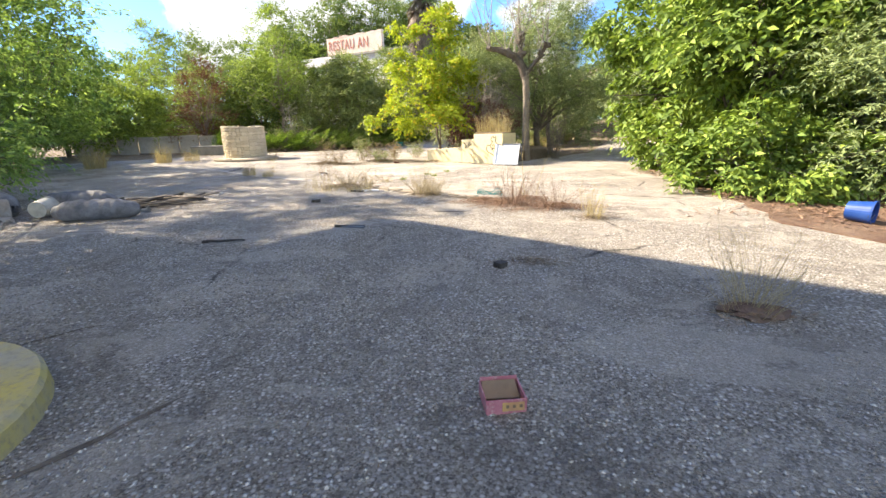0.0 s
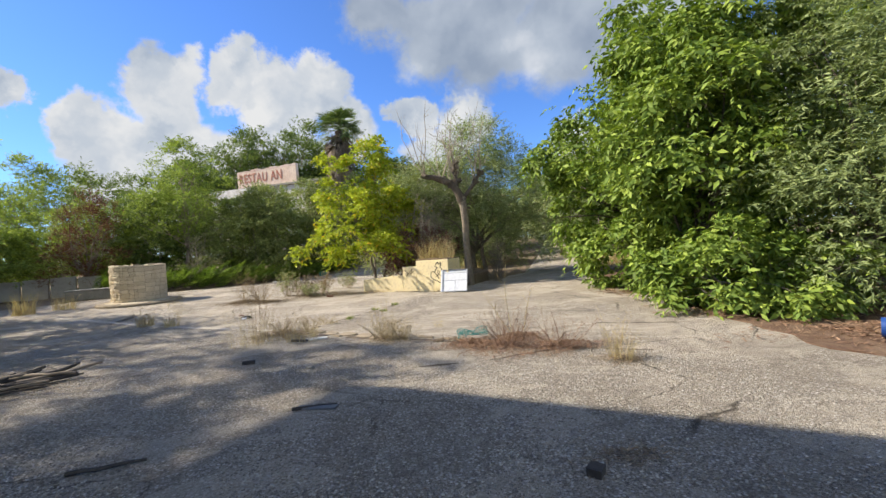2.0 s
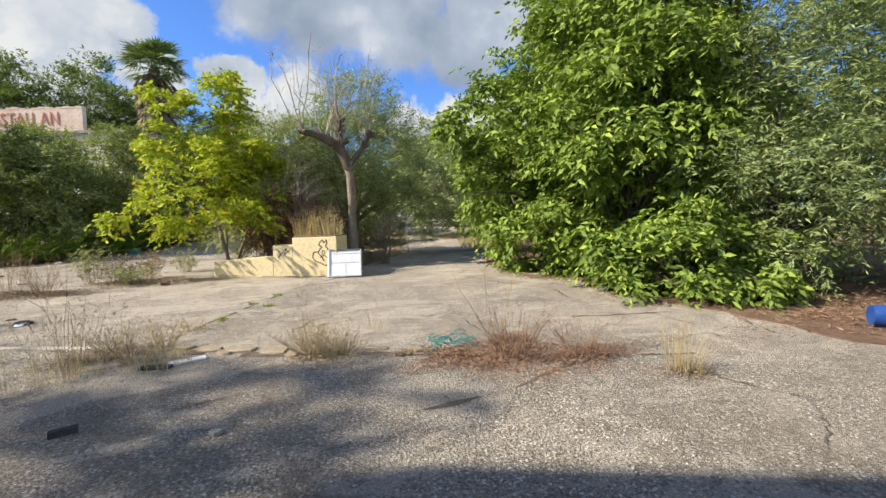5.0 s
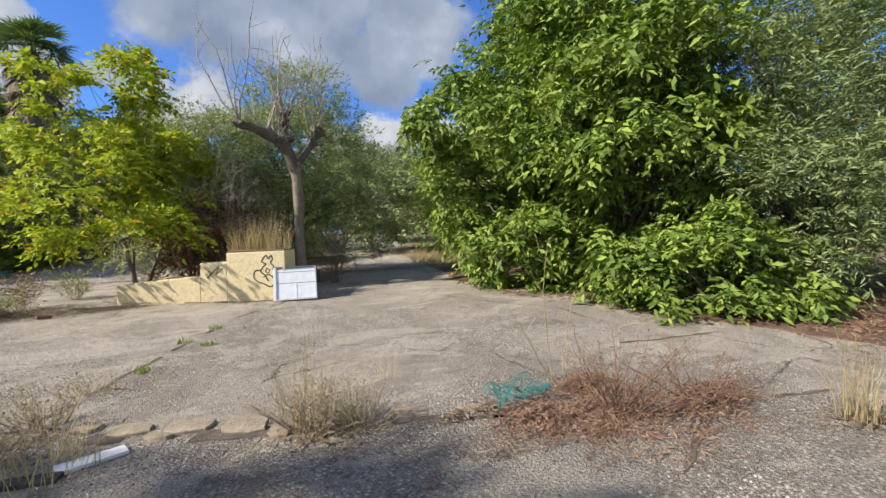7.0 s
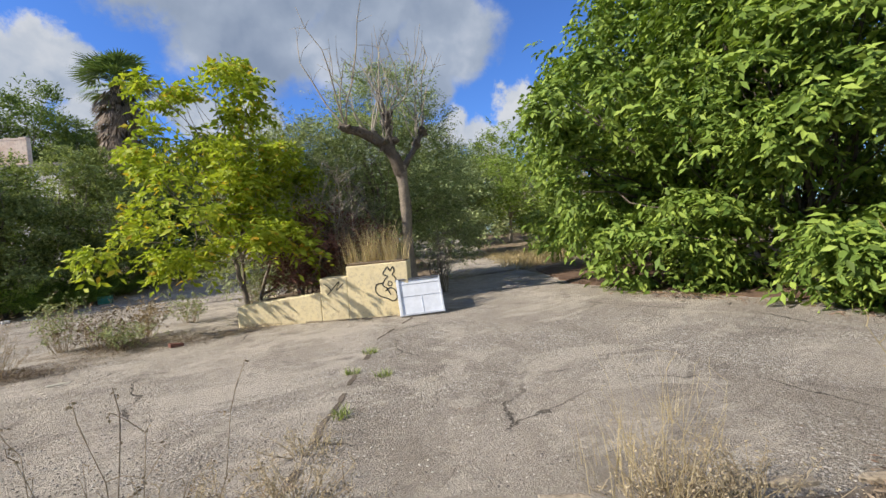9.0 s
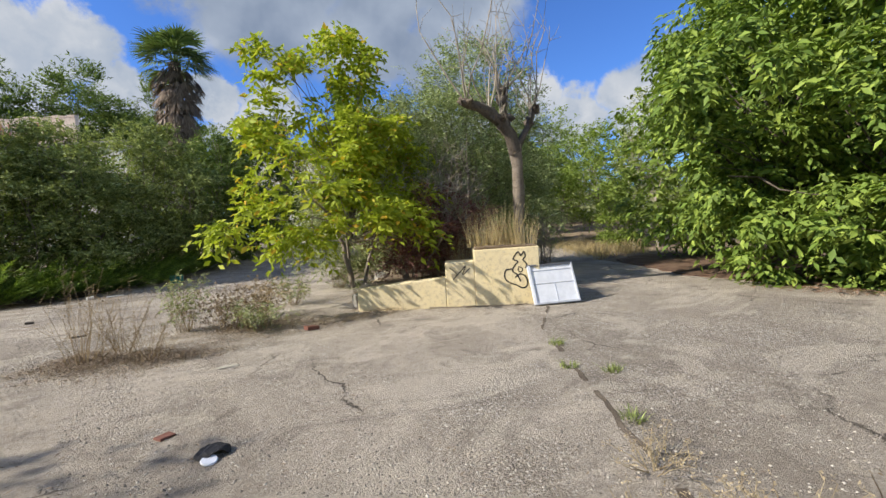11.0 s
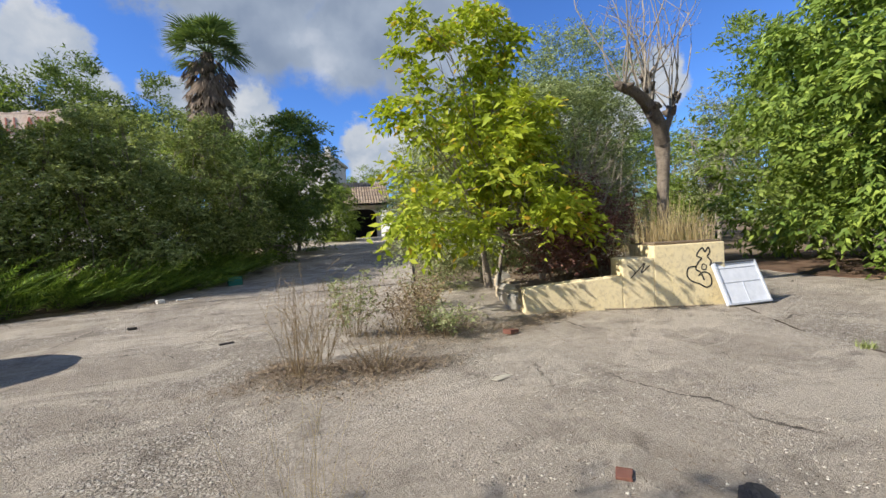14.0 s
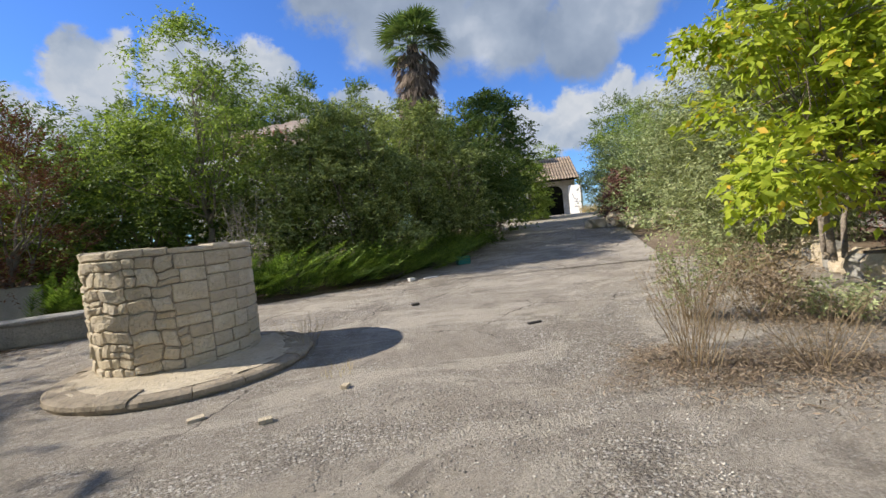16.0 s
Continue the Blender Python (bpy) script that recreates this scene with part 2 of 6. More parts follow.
M_PARAPET = mottled("peeling_pink_render", (0.64, 0.47, 0.37), (0.74, 0.61, 0.50), (0.38, 0.26, 0.2), 0.8, 6, 0.9, 0.006)
M_LETTER = mottled("faded_red_paint", (0.42, 0.13, 0.09), (0.46, 0.22, 0.16), (0.60, 0.43, 0.34), 2.0, 5, 0.8, 0.0)
M_TILE = mottled("clay_roof_tile", (0.33, 0.245, 0.17), (0.46, 0.37, 0.27), (0.15, 0.11, 0.085), 2, 14, 0.9, 0.01, rand=0.4)
M_BARK = mottled("grey_bark", (0.23, 0.19, 0.15), (0.33, 0.28, 0.22), (0.10, 0.08, 0.065), 5, 26, 0.95, 0.03)
M_DARKBARK = mottled("dark_bark", (0.11, 0.09, 0.07), (0.17, 0.14, 0.11), (0.05, 0.04, 0.032), 5, 26, 0.95, 0.03)
M_PALEBARK = mottled("pale_twig", (0.40, 0.35, 0.28), (0.32, 0.28, 0.22), (0.2, 0.17, 0.13), 6, 30, 0.9, 0.01)
M_BRIGHT = foliage("bright_green_leaf", (0.022, 0.052, 0.01), (0.11, 0.195, 0.035), (0.315, 0.405, 0.075), 0.2)
M_GREEN = foliage("mid_green_leaf", (0.06, 0.095, 0.026), (0.157, 0.224, 0.050), (0.350, 0.431, 0.106), 0.42)
M_THIN = foliage("thin_backlit_leaf", (0.065, 0.115, 0.04), (0.155, 0.245, 0.068), (0.33, 0.43, 0.14), 0.5)
M_DEEP = foliage("deep_green_leaf", (0.045, 0.075, 0.027), (0.10, 0.15, 0.045), (0.19, 0.25, 0.075), 0.35)
M_YLEAF = foliage("yellow_green_leaf", (0.15, 0.22, 0.02), (0.30, 0.38, 0.03), (0.47, 0.51, 0.06), 0.35, odd=(0.62, 0.34, 0.04))
M_WILLOW = foliage("willow_leaf", (0.05, 0.085, 0.035), (0.15, 0.205, 0.075), (0.33, 0.39, 0.165), 0.25)
M_OLIVE = foliage("olive_leaf", (0.075, 0.105, 0.042), (0.205, 0.26, 0.108), (0.45, 0.51, 0.25), 0.22)
M_GREYLEAF = foliage("grey_green_leaf", (0.08, 0.1, 0.045), (0.225, 0.26, 0.12), (0.45, 0.48, 0.24), 0.22)
M_HEDGE = foliage("hedge_leaf", (0.045, 0.065, 0.022), (0.155, 0.2, 0.065), (0.42, 0.47, 0.18), 0.28)
M_RUST = foliage("rusty_dead_leaf", (0.055, 0.026, 0.018), (0.13, 0.055, 0.03), (0.26, 0.11, 0.055), 0.1)
M_PURPLE = foliage("dark_red_leaf", (0.08, 0.038, 0.034), (0.17, 0.075, 0.06), (0.27, 0.14, 0.11), 0.1)
M_JUNIPER = foliage("juniper_needle", (0.018, 0.045, 0.01), (0.065, 0.14, 0.024), (0.33, 0.45, 0.09), 0.25)
M_PALMLEAF = foliage("palm_leaf", (0.06, 0.11, 0.035), (0.13, 0.20, 0.06), (0.25, 0.32, 0.12), 0.15)
M_STRAW = foliage("straw", (0.300, 0.220, 0.110), (0.460, 0.360, 0.190), (0.580, 0.480, 0.280), 0.2, 0.8)
M_DRYWEED = foliage("dry_weed", (0.170, 0.120, 0.070), (0.290, 0.210, 0.125), (0.400, 0.310, 0.190), 0.1, 0.85)
M_PALEWEED = foliage("pale_dry_weed", (0.25, 0.19, 0.115), (0.40, 0.32, 0.20), (0.54, 0.45, 0.30), 0.1, 0.85)
M_LITTER = foliage("brown_litter", (0.085, 0.058, 0.038), (0.185, 0.132, 0.086), (0.34, 0.265, 0.18), 0.05)
M_REDLITTER = foliage("reddish_litter", (0.085, 0.042, 0.03), (0.2, 0.108, 0.07), (0.36, 0.24, 0.155), 0.05)
M_SKIRT = foliage("dead_palm_frond", (0.09, 0.065, 0.045), (0.18, 0.13, 0.095), (0.32, 0.245, 0.18), 0.05)
M_PEBBLE = shade("loose_pebble", lambda g, w: (g.ramp(island(g), [(0.0, (0.15, 0.135, 0.115)), (0.5, (0.35, 0.315, 0.265)), (1.0, (0.60, 0.56, 0.49))]), None), 0.85)
M_BLUE = plain("blue_plastic", (0.012, 0.055, 0.23), (0.03, 0.085, 0.29), 0.4)
M_WHITE = plain("dirty_white", (0.78, 0.77, 0.74), (0.60, 0.59, 0.56), 0.6)
M_CREAM = plain("dirty_cream_plastic", (0.50, 0.46, 0.36), (0.30, 0.28, 0.23), 0.6)
M_PANEL = plain("white_enamel", (0.74, 0.77, 0.82), (0.62, 0.65, 0.70), 0.35)
M_STEEL = plain("pale_steel", (0.50, 0.53, 0.58), (0.38, 0.40, 0.44), 0.45)
M_METAL = plain("dull_metal", (0.20, 0.20, 0.21), (0.12, 0.12, 0.125), 0.45, 0.7)
M_BLACK = plain("black_paint", (0.02, 0.02, 0.022), (0.04, 0.038, 0.036), 0.7)
# near-black colour that stands in for shade in rooms and behind the arch
M_INNER_SHADE = plain("interior_shade", (0.03, 0.028, 0.026), (0.05, 0.046, 0.042), 0.95)
M_SACK = mottled("grey_woven_sack", (0.13, 0.125, 0.12), (0.26, 0.25, 0.24), (0.07, 0.066, 0.062), 5, 60, 0.85, 0.01)
M_CARTON = mottled("pink_printed_card", (0.50, 0.20, 0.22), (0.40, 0.12, 0.14), (0.60, 0.42, 0.36), 9, 30, 0.6, 0.002)
M_CARD = plain("brown_card", (0.25, 0.17, 0.10), (0.18, 0.12, 0.07), 0.8)
M_GOLD = plain("yellow_print", (0.62, 0.42, 0.12), (0.45, 0.22, 0.12), 0.6)
M_TEAL = plain("teal_plastic", (0.03, 0.22, 0.20), (0.02, 0.16, 0.15), 0.5)
M_WOOD = mottled("weathered_wood", (0.20, 0.16, 0.12), (0.29, 0.24, 0.18), (0.10, 0.08, 0.06), 7, 40, 0.9, 0.006)
M_CHAR = mottled("blackened_wood", (0.045, 0.04, 0.037), (0.09, 0.08, 0.07), (0.02, 0.018, 0.016), 7, 40, 0.9, 0.01)

# ---- mesh helpers ----
AX, BX = Vector((0.853, -0.522, 0)), Vector((0.522, 0.853, 0))   # the site's two directions
RNG = np.random.default_rng(7)


def site(origin, s, n, z=0.0):
    return Vector((*origin, 0)) + AX * s + BX * n + Vector((0, 0, z))


def thing(name, at, label, category, group="", kind="", mat=None):
    ob = new(name)
    ob.empty_display_size = 0.1
    ob.matrix_world = at if isinstance(at, Matrix) else Matrix.Translation(at)
    return tagged(ob, label, category, group, kind)


def hang(ob, parent):
    if parent is not None:
        ob.parent = parent
    return ob


def part(name, bm, material, parent=None, label="", smooth=False):
    me = bpy.data.meshes.new(name)
    bm.to_mesh(me)
    bm.free()
    me.materials.append(material)
    if smooth:
        me.polygons.foreach_set("use_smooth", [True] * len(me.polygons))
    return tagged(hang(new(name, me), parent), label)


def raw(name, verts, faces, material, parent=None, label="", smooth=False):
    """One mesh object from arrays."""
    me = bpy.data.meshes.new(name)
    verts, faces = np.asarray(verts, np.float32), np.asarray(faces, np.int32)
    k = faces.shape[1]
    me.vertices.add(len(verts))
    me.vertices.foreach_set("co", verts.ravel())
    me.loops.add(faces.size)
    me.loops.foreach_set("vertex_index", faces.ravel())
    me.polygons.add(len(faces))
    me.polygons.foreach_set("loop_start", np.arange(0, faces.size, k, dtype=np.int32))
    me.update(calc_edges=True)
    me.materials.append(material)
    if smooth:
        me.polygons.foreach_set("use_smooth", np.ones(len(faces), bool))
    return tagged(hang(new(name, me), parent), label)


def box(bm, size, at=(0, 0, 0), turn=None, bevel=0.0, rough=0.0):
    """Adds a box, its edges rounded, its corners shaken by rough."""
    m = Matrix.Translation(at) @ (turn.to_4x4() if turn is not None else Matrix()) @ Matrix.Diagonal((*size, 1))
    vs = bmesh.ops.create_cube(bm, size=1, matrix=m)["verts"]
    if rough:
        for v in vs:
            v.co += Vector(RNG.uniform(-rough, rough, 3))
    if bevel:
        es = list({e for v in vs for e in v.link_edges})
        bmesh.ops.bevel(bm, geom=es, offset=bevel, segments=2, affect="EDGES", profile=0.6)
    return bm


def tube(path, radii, sides=7, wob=0.0):
    """Vertices and quads of a tapering tube along a path."""
    path = np.asarray(path, float)
    n = len(path)
    tang = np.gradient(path, axis=0)
    tang /= np.linalg.norm(tang, axis=1, keepdims=True) + 1e-9
    ref = np.where(np.abs(tang[:, 2:3]) > 0.9, np.array([[1.0, 0, 0]]), np.array([[0, 0, 1.0]]))
    u = np.cross(tang, ref)
    u /= np.linalg.norm(u, axis=1, keepdims=True) + 1e-9
    w = np.cross(tang, u)
    ang = np.linspace(0, 2 * np.pi, sides, endpoint=False)
    r = np.asarray(radii, float)[:, None] * (1 + wob * RNG.uniform(-1, 1, (n, sides)))
    v = path[:, None] + u[:, None] * (np.cos(ang) * r)[..., None] + w[:, None] * (np.sin(ang) * r)[..., None]
    i, j = np.meshgrid(np.arange(n - 1), np.arange(sides), indexing="ij")
    a, b = i * sides + j, i * sides + (j + 1) % sides
    return v.reshape(-1, 3), np.stack([a, b, b + sides, a + sides], -1).reshape(-1, 4)


def merge(pieces):
    vs, fs, k = [], [], 0
    for v, f in pieces:
        vs.append(v)
        fs.append(f + k)
        k += len(v)
    return np.concatenate(vs), np.concatenate(fs)


def bent_path(a, b, bow=0.1, steps=5, rng=RNG):
    a, b = np.asarray(a, float), np.asarray(b, float)
    t = np.linspace(0, 1, steps)[:, None]
    off = rng.normal(0, bow * np.linalg.norm(b - a), 3)
    return a + (b - a) * t + off * (t * (1 - t)) * 2 + rng.normal(0, bow * 0.15 * np.linalg.norm(b - a), (steps, 3)) * (t * (1 - t)) * 4


def unit(v):
    return v / (np.linalg.norm(v, axis=-1, keepdims=True) + 1e-9)


def leaves(roots, ways, count, length, leaf, width, droop, rng, flat=0.5):
    """Sprays of leaves: each root carries a twig of that length along its way with count leaves on both sides."""
    n = len(roots)
    s = np.tile(np.linspace(0.1, 1.0, count), (n, 1)) + rng.normal(0, 0.06, (n, count))
    twig = length * rng.uniform(0.6, 1.25, (n, 1))
    way = unit(ways)
    p = roots[:, None] + way[:, None] * (s * twig)[..., None]
    p[..., 2] -= droop * (s * twig) ** 2 / length * 0.9
    up = np.array([0, 0, 1.0])
    side = unit(np.cross(way, up) + rng.normal(0, 0.15, (n, 3)))
    sgn = np.where(np.arange(count) % 2, 1.0, -1.0)[None, :, None]
    d = unit(way[:, None] * 0.55 + side[:, None] * sgn * 0.8 + rng.normal(0, 0.35, (n, count, 3)) - up * droop * 0.8)
    nor = unit(up * flat + way[:, None] * 0.3 + rng.normal(0, 0.45, (n, count, 3)))
    across = unit(np.cross(d, nor))
    nor = np.cross(across, d)
    ln = leaf * rng.uniform(0.6, 1.25, (n, count, 1))
    wd = ln * width
    base, tip = p, p + d * ln - up * (ln * 0.12 * droop)
    mid = p + d * ln * 0.45
    a = mid + across * wd * 0.5 + nor * wd * 0.16
    b = mid - across * wd * 0.5 + nor * wd * 0.16
    v = np.stack([base, a, tip, b], 2).reshape(-1, 3)
    k = np.arange(n * count)[:, None] * 4
    f = np.concatenate([k + np.array([0, 1, 2]), k + np.array([0, 2, 3])], 1).reshape(-1, 3)
    return v, f


def crown_points(blobs, n, rng, shell=0.5, gap=0.0, rough=0.3, bunch=20):
    """Spray roots in a crown of several rounded masses, gathered in bunches round the branch ends, and the way out at each."""
    c = np.array([b[0] for b in blobs], float)
    r = np.array([b[1] for b in blobs], float)
    wgt = (r[:, 0] * r[:, 1] + r[:, 1] * r[:, 2] + r[:, 0] * r[:, 2])
    m = max(8, int(n * 1.7 / bunch))
    pick = rng.choice(len(blobs), m, p=wgt / wgt.sum())
    d = unit(rng.normal(0, 1, (m, 3)))
    wave = np.array([noise.noise(Vector(x) * 2.2 + Vector((7.3 * k, 0, 0))) for x, k in zip(d, pick)])
    rad = (1 - shell * rng.uniform(0, 1, m) ** 1.5) * (1 + rough * wave)
    p = c[pick] + d * r[pick] * rad[:, None]
    keep = p[:, 2] > 0.06
    for i in range(len(blobs)):
        q = np.linalg.norm((p - c[i]) / r[i], axis=1)
        keep &= (q > 0.4) | (pick == i)
    if gap:
        keep &= np.array([noise.noise(Vector(x) * 0.8) for x in p]) > -1 + gap
    p, d, pick = p[keep], d[keep], pick[keep]
    k = np.repeat(np.arange(len(p)), bunch)
    sig = 0.125 * r[pick].mean(axis=1)[k][:, None] * rng.uniform(0.6, 1.3, len(p))[k][:, None]
    off = rng.normal(0, 1, (len(k), 3)) * sig * np.array([1, 1, 0.55])
    q = p[k] + off + d[k] * 0.1 * sig
    way = unit(d[k] * 0.6 + off / (sig + 1e-6) * 0.5)
    ok = q[:, 2] > 0.06
    return q[ok][:n], way[ok][:n]


def tree(name, base, blobs, mat, label, category="tree", sprays=2500, count=9, length=0.5, leaf=0.13, width=0.42, droop=0.5, trunk=0.12,
         bark=None, seed=1, gap=0.55, shell=0.55, rise=0.3, limbs=14, stems=1, fork=None, rough=0.35, group="", bunch=20):
    """A tree or bush: tapered trunk, limbs that reach into the masses of the crown, twigs and sprays of leaves."""
    rng = np.random.default_rng(seed)
    bark = bark or M_BARK
    ob = thing(name, base, label, category, group)
    base = np.array(base, float)
    rel = [(np.array(c, float) - base, r) for c, r in blobs]
    p, d = crown_points(rel, sprays, rng, shell, gap, rough, bunch)
    p[:, 2] = np.maximum(p[:, 2], 0.05)
    way = d * 0.8 + np.array([0, 0, rise]) + rng.normal(0, 0.35, p.shape)
    v, f = leaves(p, way, count, length, leaf, width, droop, rng)
    v[:, 2] = np.maximum(v[:, 2], 0.01)
    raw("crown", v, f, mat, ob)
    mid = np.mean([b[0] for b in rel], axis=0)
    low = min(b[0][2] - b[1][2] for b in rel)
    top = np.array([mid[0] * 0.4, mid[1] * 0.4, fork if fork else max(0.5, low * 0.5 + mid[2] * 0.35)])
    pieces = []
    for k in range(stems):
        foot = np.array([0, 0, -0.1]) + (rng.normal(0, 0.25, 3) * [1, 1, 0] if stems > 1 else 0)
        head = top + (rng.normal(0, 0.5, 3) if stems > 1 else 0)
        pieces.append(tube(bent_path(foot, head, 0.08, 6, rng), np.linspace(trunk, trunk * 0.68, 6) * (1 if k == 0 else 0.7), 9, 0.1))
    tv, tf = merge(pieces)
    raw("trunk", tv, tf, bark, ob, smooth=True)
    pieces = []
    for k in range(limbs):
        c, r = rel[k % len(rel)]
        end = c + unit(rng.normal(0, 1, 3)) * np.array(r) * 0.75
        start = top * rng.uniform(0.7, 1.0)
        path = bent_path(start, end, 0.16, 6, rng)
        pieces.append(tube(path, np.linspace(trunk * 0.42, trunk * 0.06, 6), 5))
        for _ in range(4):
            q = p[np.argmin(np.linalg.norm(p - end + rng.normal(0, 0.7, 3), axis=1))]
            pieces.append(tube(bent_path(path[rng.integers(2, 5)], q, 0.14, 4, rng), np.linspace(trunk * 0.14, 0.004, 4), 4))
    if pieces:
        tv, tf = merge(pieces)
        tagged(raw("branchwork", tv, tf, bark, ob), kind="stuff")
    return ob


def blades(n, radius, height, lean, width, rng, curl=0.5, zero=0.0):
    """A tuft of thin curved blades."""
    a = rng.uniform(0, 2 * np.pi, n)
    r = radius * np.sqrt(rng.uniform(0, 1, n))
    root = np.stack([np.cos(a) * r, np.sin(a) * r, np.full(n, zero)], 1)
    b = a + rng.normal(0, 0.9, n)
    out = np.stack([np.cos(b), np.sin(b), np.zeros(n)], 1)
    h = height * rng.uniform(0.45, 1.1, n)
    ln = lean * rng.uniform(0.1, 1.2, n)
    side = np.stack([-np.sin(b), np.cos(b), np.zeros(n)], 1)
    vs = []
    for t in (0.0, 0.4, 0.75, 1.0):
        p = root + out * (ln * h * t ** (1 + curl))[:, None]
        p = p + np.array([0, 0, 1.0]) * (h * t * (1 - 0.25 * curl * ln * t))[:, None]
        w = width * (1.0 - t * 0.85)
        vs += [p - side * w / 2, p + side * w / 2]
    v = np.stack(vs, 1).reshape(-1, 3)
    k = np.arange(n)[:, None] * 8
    f = np.concatenate([k + np.array(q) for q in ([0, 1, 3, 2], [2, 3, 5, 4], [4, 5, 7, 6])], 1).reshape(-1, 4)
    return v, f


def scatter(n, spots, rng, size, flat=0.8, rise=0.0):
    """Small bent flakes lying about on rounded spots (x, y, rx, ry)."""
    spots = np.array(spots, float)
    area = spots[:, 2] * spots[:, 3]
    k = rng.choice(len(spots), n, p=area / area.sum())
    a = rng.uniform(0, 2 * np.pi, n)
    lobes = 1 + 0.3 * np.sin(3 * a + k * 1.7) + 0.22 * np.sin(7 * a + k)
    r = np.sqrt(rng.uniform(0, 1, n)) * rng.uniform(0.45, 1.4, n) * lobes
    x, y = spots[k, 0] + np.cos(a) * r * spots[k, 2], spots[k, 1] + np.sin(a) * r * spots[k, 3]
    z = 0.012 + rise * np.clip(1 - r, 0, 1) * rng.uniform(0, 1, n) + rng.uniform(0, 0.015, n)
    p = np.stack([x, y, z], 1)
    b = rng.uniform(0, 2 * np.pi, n)
    d = unit(np.stack([np.cos(b), np.sin(b), rng.normal(0, 1 - flat, n)], 1))
    nor = unit(np.stack([rng.normal(0, 1 - flat, n), rng.normal(0, 1 - flat, n), np.ones(n)], 1))
    s = np.cross(d, nor)
    ln = size * rng.uniform(0.4, 1.5, (n, 1))
    w = ln * rng.uniform(0.03, 0.2, (n, 1)) + 0.002
    v = np.stack([p - d * ln / 2, p + s * w / 2, p + d * ln / 2, p - s * w / 2 + nor * w * 0.3], 1)
    v[..., 2] = np.maximum(v[..., 2], 0.006)
    v = v.reshape(-1, 3)
    q = np.arange(n)[:, None] * 4
    f = np.concatenate([q + np.array([0, 1, 2]), q + np.array([0, 2, 3])], 1).reshape(-1, 3)
    return v, f


def sheet(name, outline, z0, z1, material, label, category, kind="structure", jag=0.0, step=0.5, parent=None):
    """A flat slab of any outline; jag roughens its rim."""
    pts = []
    n = len(outline)
    for i in range(n):
        a, b = Vector(outline[i]), Vector(outline[(i + 1) % n])
        m = max(1, int((b - a).length / step)) if jag else 1
        for k in range(m):
            q = a.lerp(b, k / m)
            if jag:
                q += Vector((noise.noise((q.x * 1.3, q.y * 1.3, 3.1)), noise.noise((q.x * 1.3, q.y * 1.3, 9.7)))) * jag
                q += Vector((noise.noise((q.x * 5, q.y * 5, 1.1)), noise.noise((q.x * 5, q.y * 5, 4.7)))) * jag * 0.35
            pts.append(q)
    bm = bmesh.new()
    face = bm.faces.new([bm.verts.new((q.x, q.y, z0)) for q in pts])
    if face.normal.z < 0:
        face.normal_flip()
    ext = bmesh.ops.extrude_face_region(bm, geom=[face])["geom"]
    bmesh.ops.translate(bm, vec=(0, 0, z1 - z0), verts=[g for g in ext if isinstance(g, bmesh.types.BMVert)])
    bmesh.ops.recalc_face_normals(bm, faces=bm.faces)
    return tagged(part(name, bm, material, parent), label, category, kind=kind)


def ramp_height(x, y):
    """The ground climbs gently towards the house at the far end of the drive."""
    d = (x + 3) * 0.42 + (y - 24) * 0.907
    t = min(max(d / 24.0, 0.0), 1.0)
    return 1.35 * t * t * (3 - 2 * t)


# ---- ground ----
def build_ground():
    xs = np.concatenate([np.linspace(-900, -70, 10), np.linspace(-60, 60, 81), np.linspace(70, 900, 10)])
    ys = np.concatenate([np.linspace(-900, -50, 10), np.linspace(-40, 80, 81), np.linspace(90, 900, 10)])
    v = [(x, y, ramp_height(x, y) - 0.03 + (0.05 * noise.noise((x * 0.3, y * 0.3, 0)) - 0.03 if abs(x) < 60 else 0)) for y in ys for x in xs]
    w = len(xs)
    f = [(j * w + i, j * w + i + 1, (j + 1) * w + i + 1, (j + 1) * w + i) for j in range(len(ys) - 1) for i in range(w - 1)]
    tagged(raw("ground", v, f, M_EARTH, smooth=True), "dry brown earth under the trees and to the horizon", "ground", kind="structure")


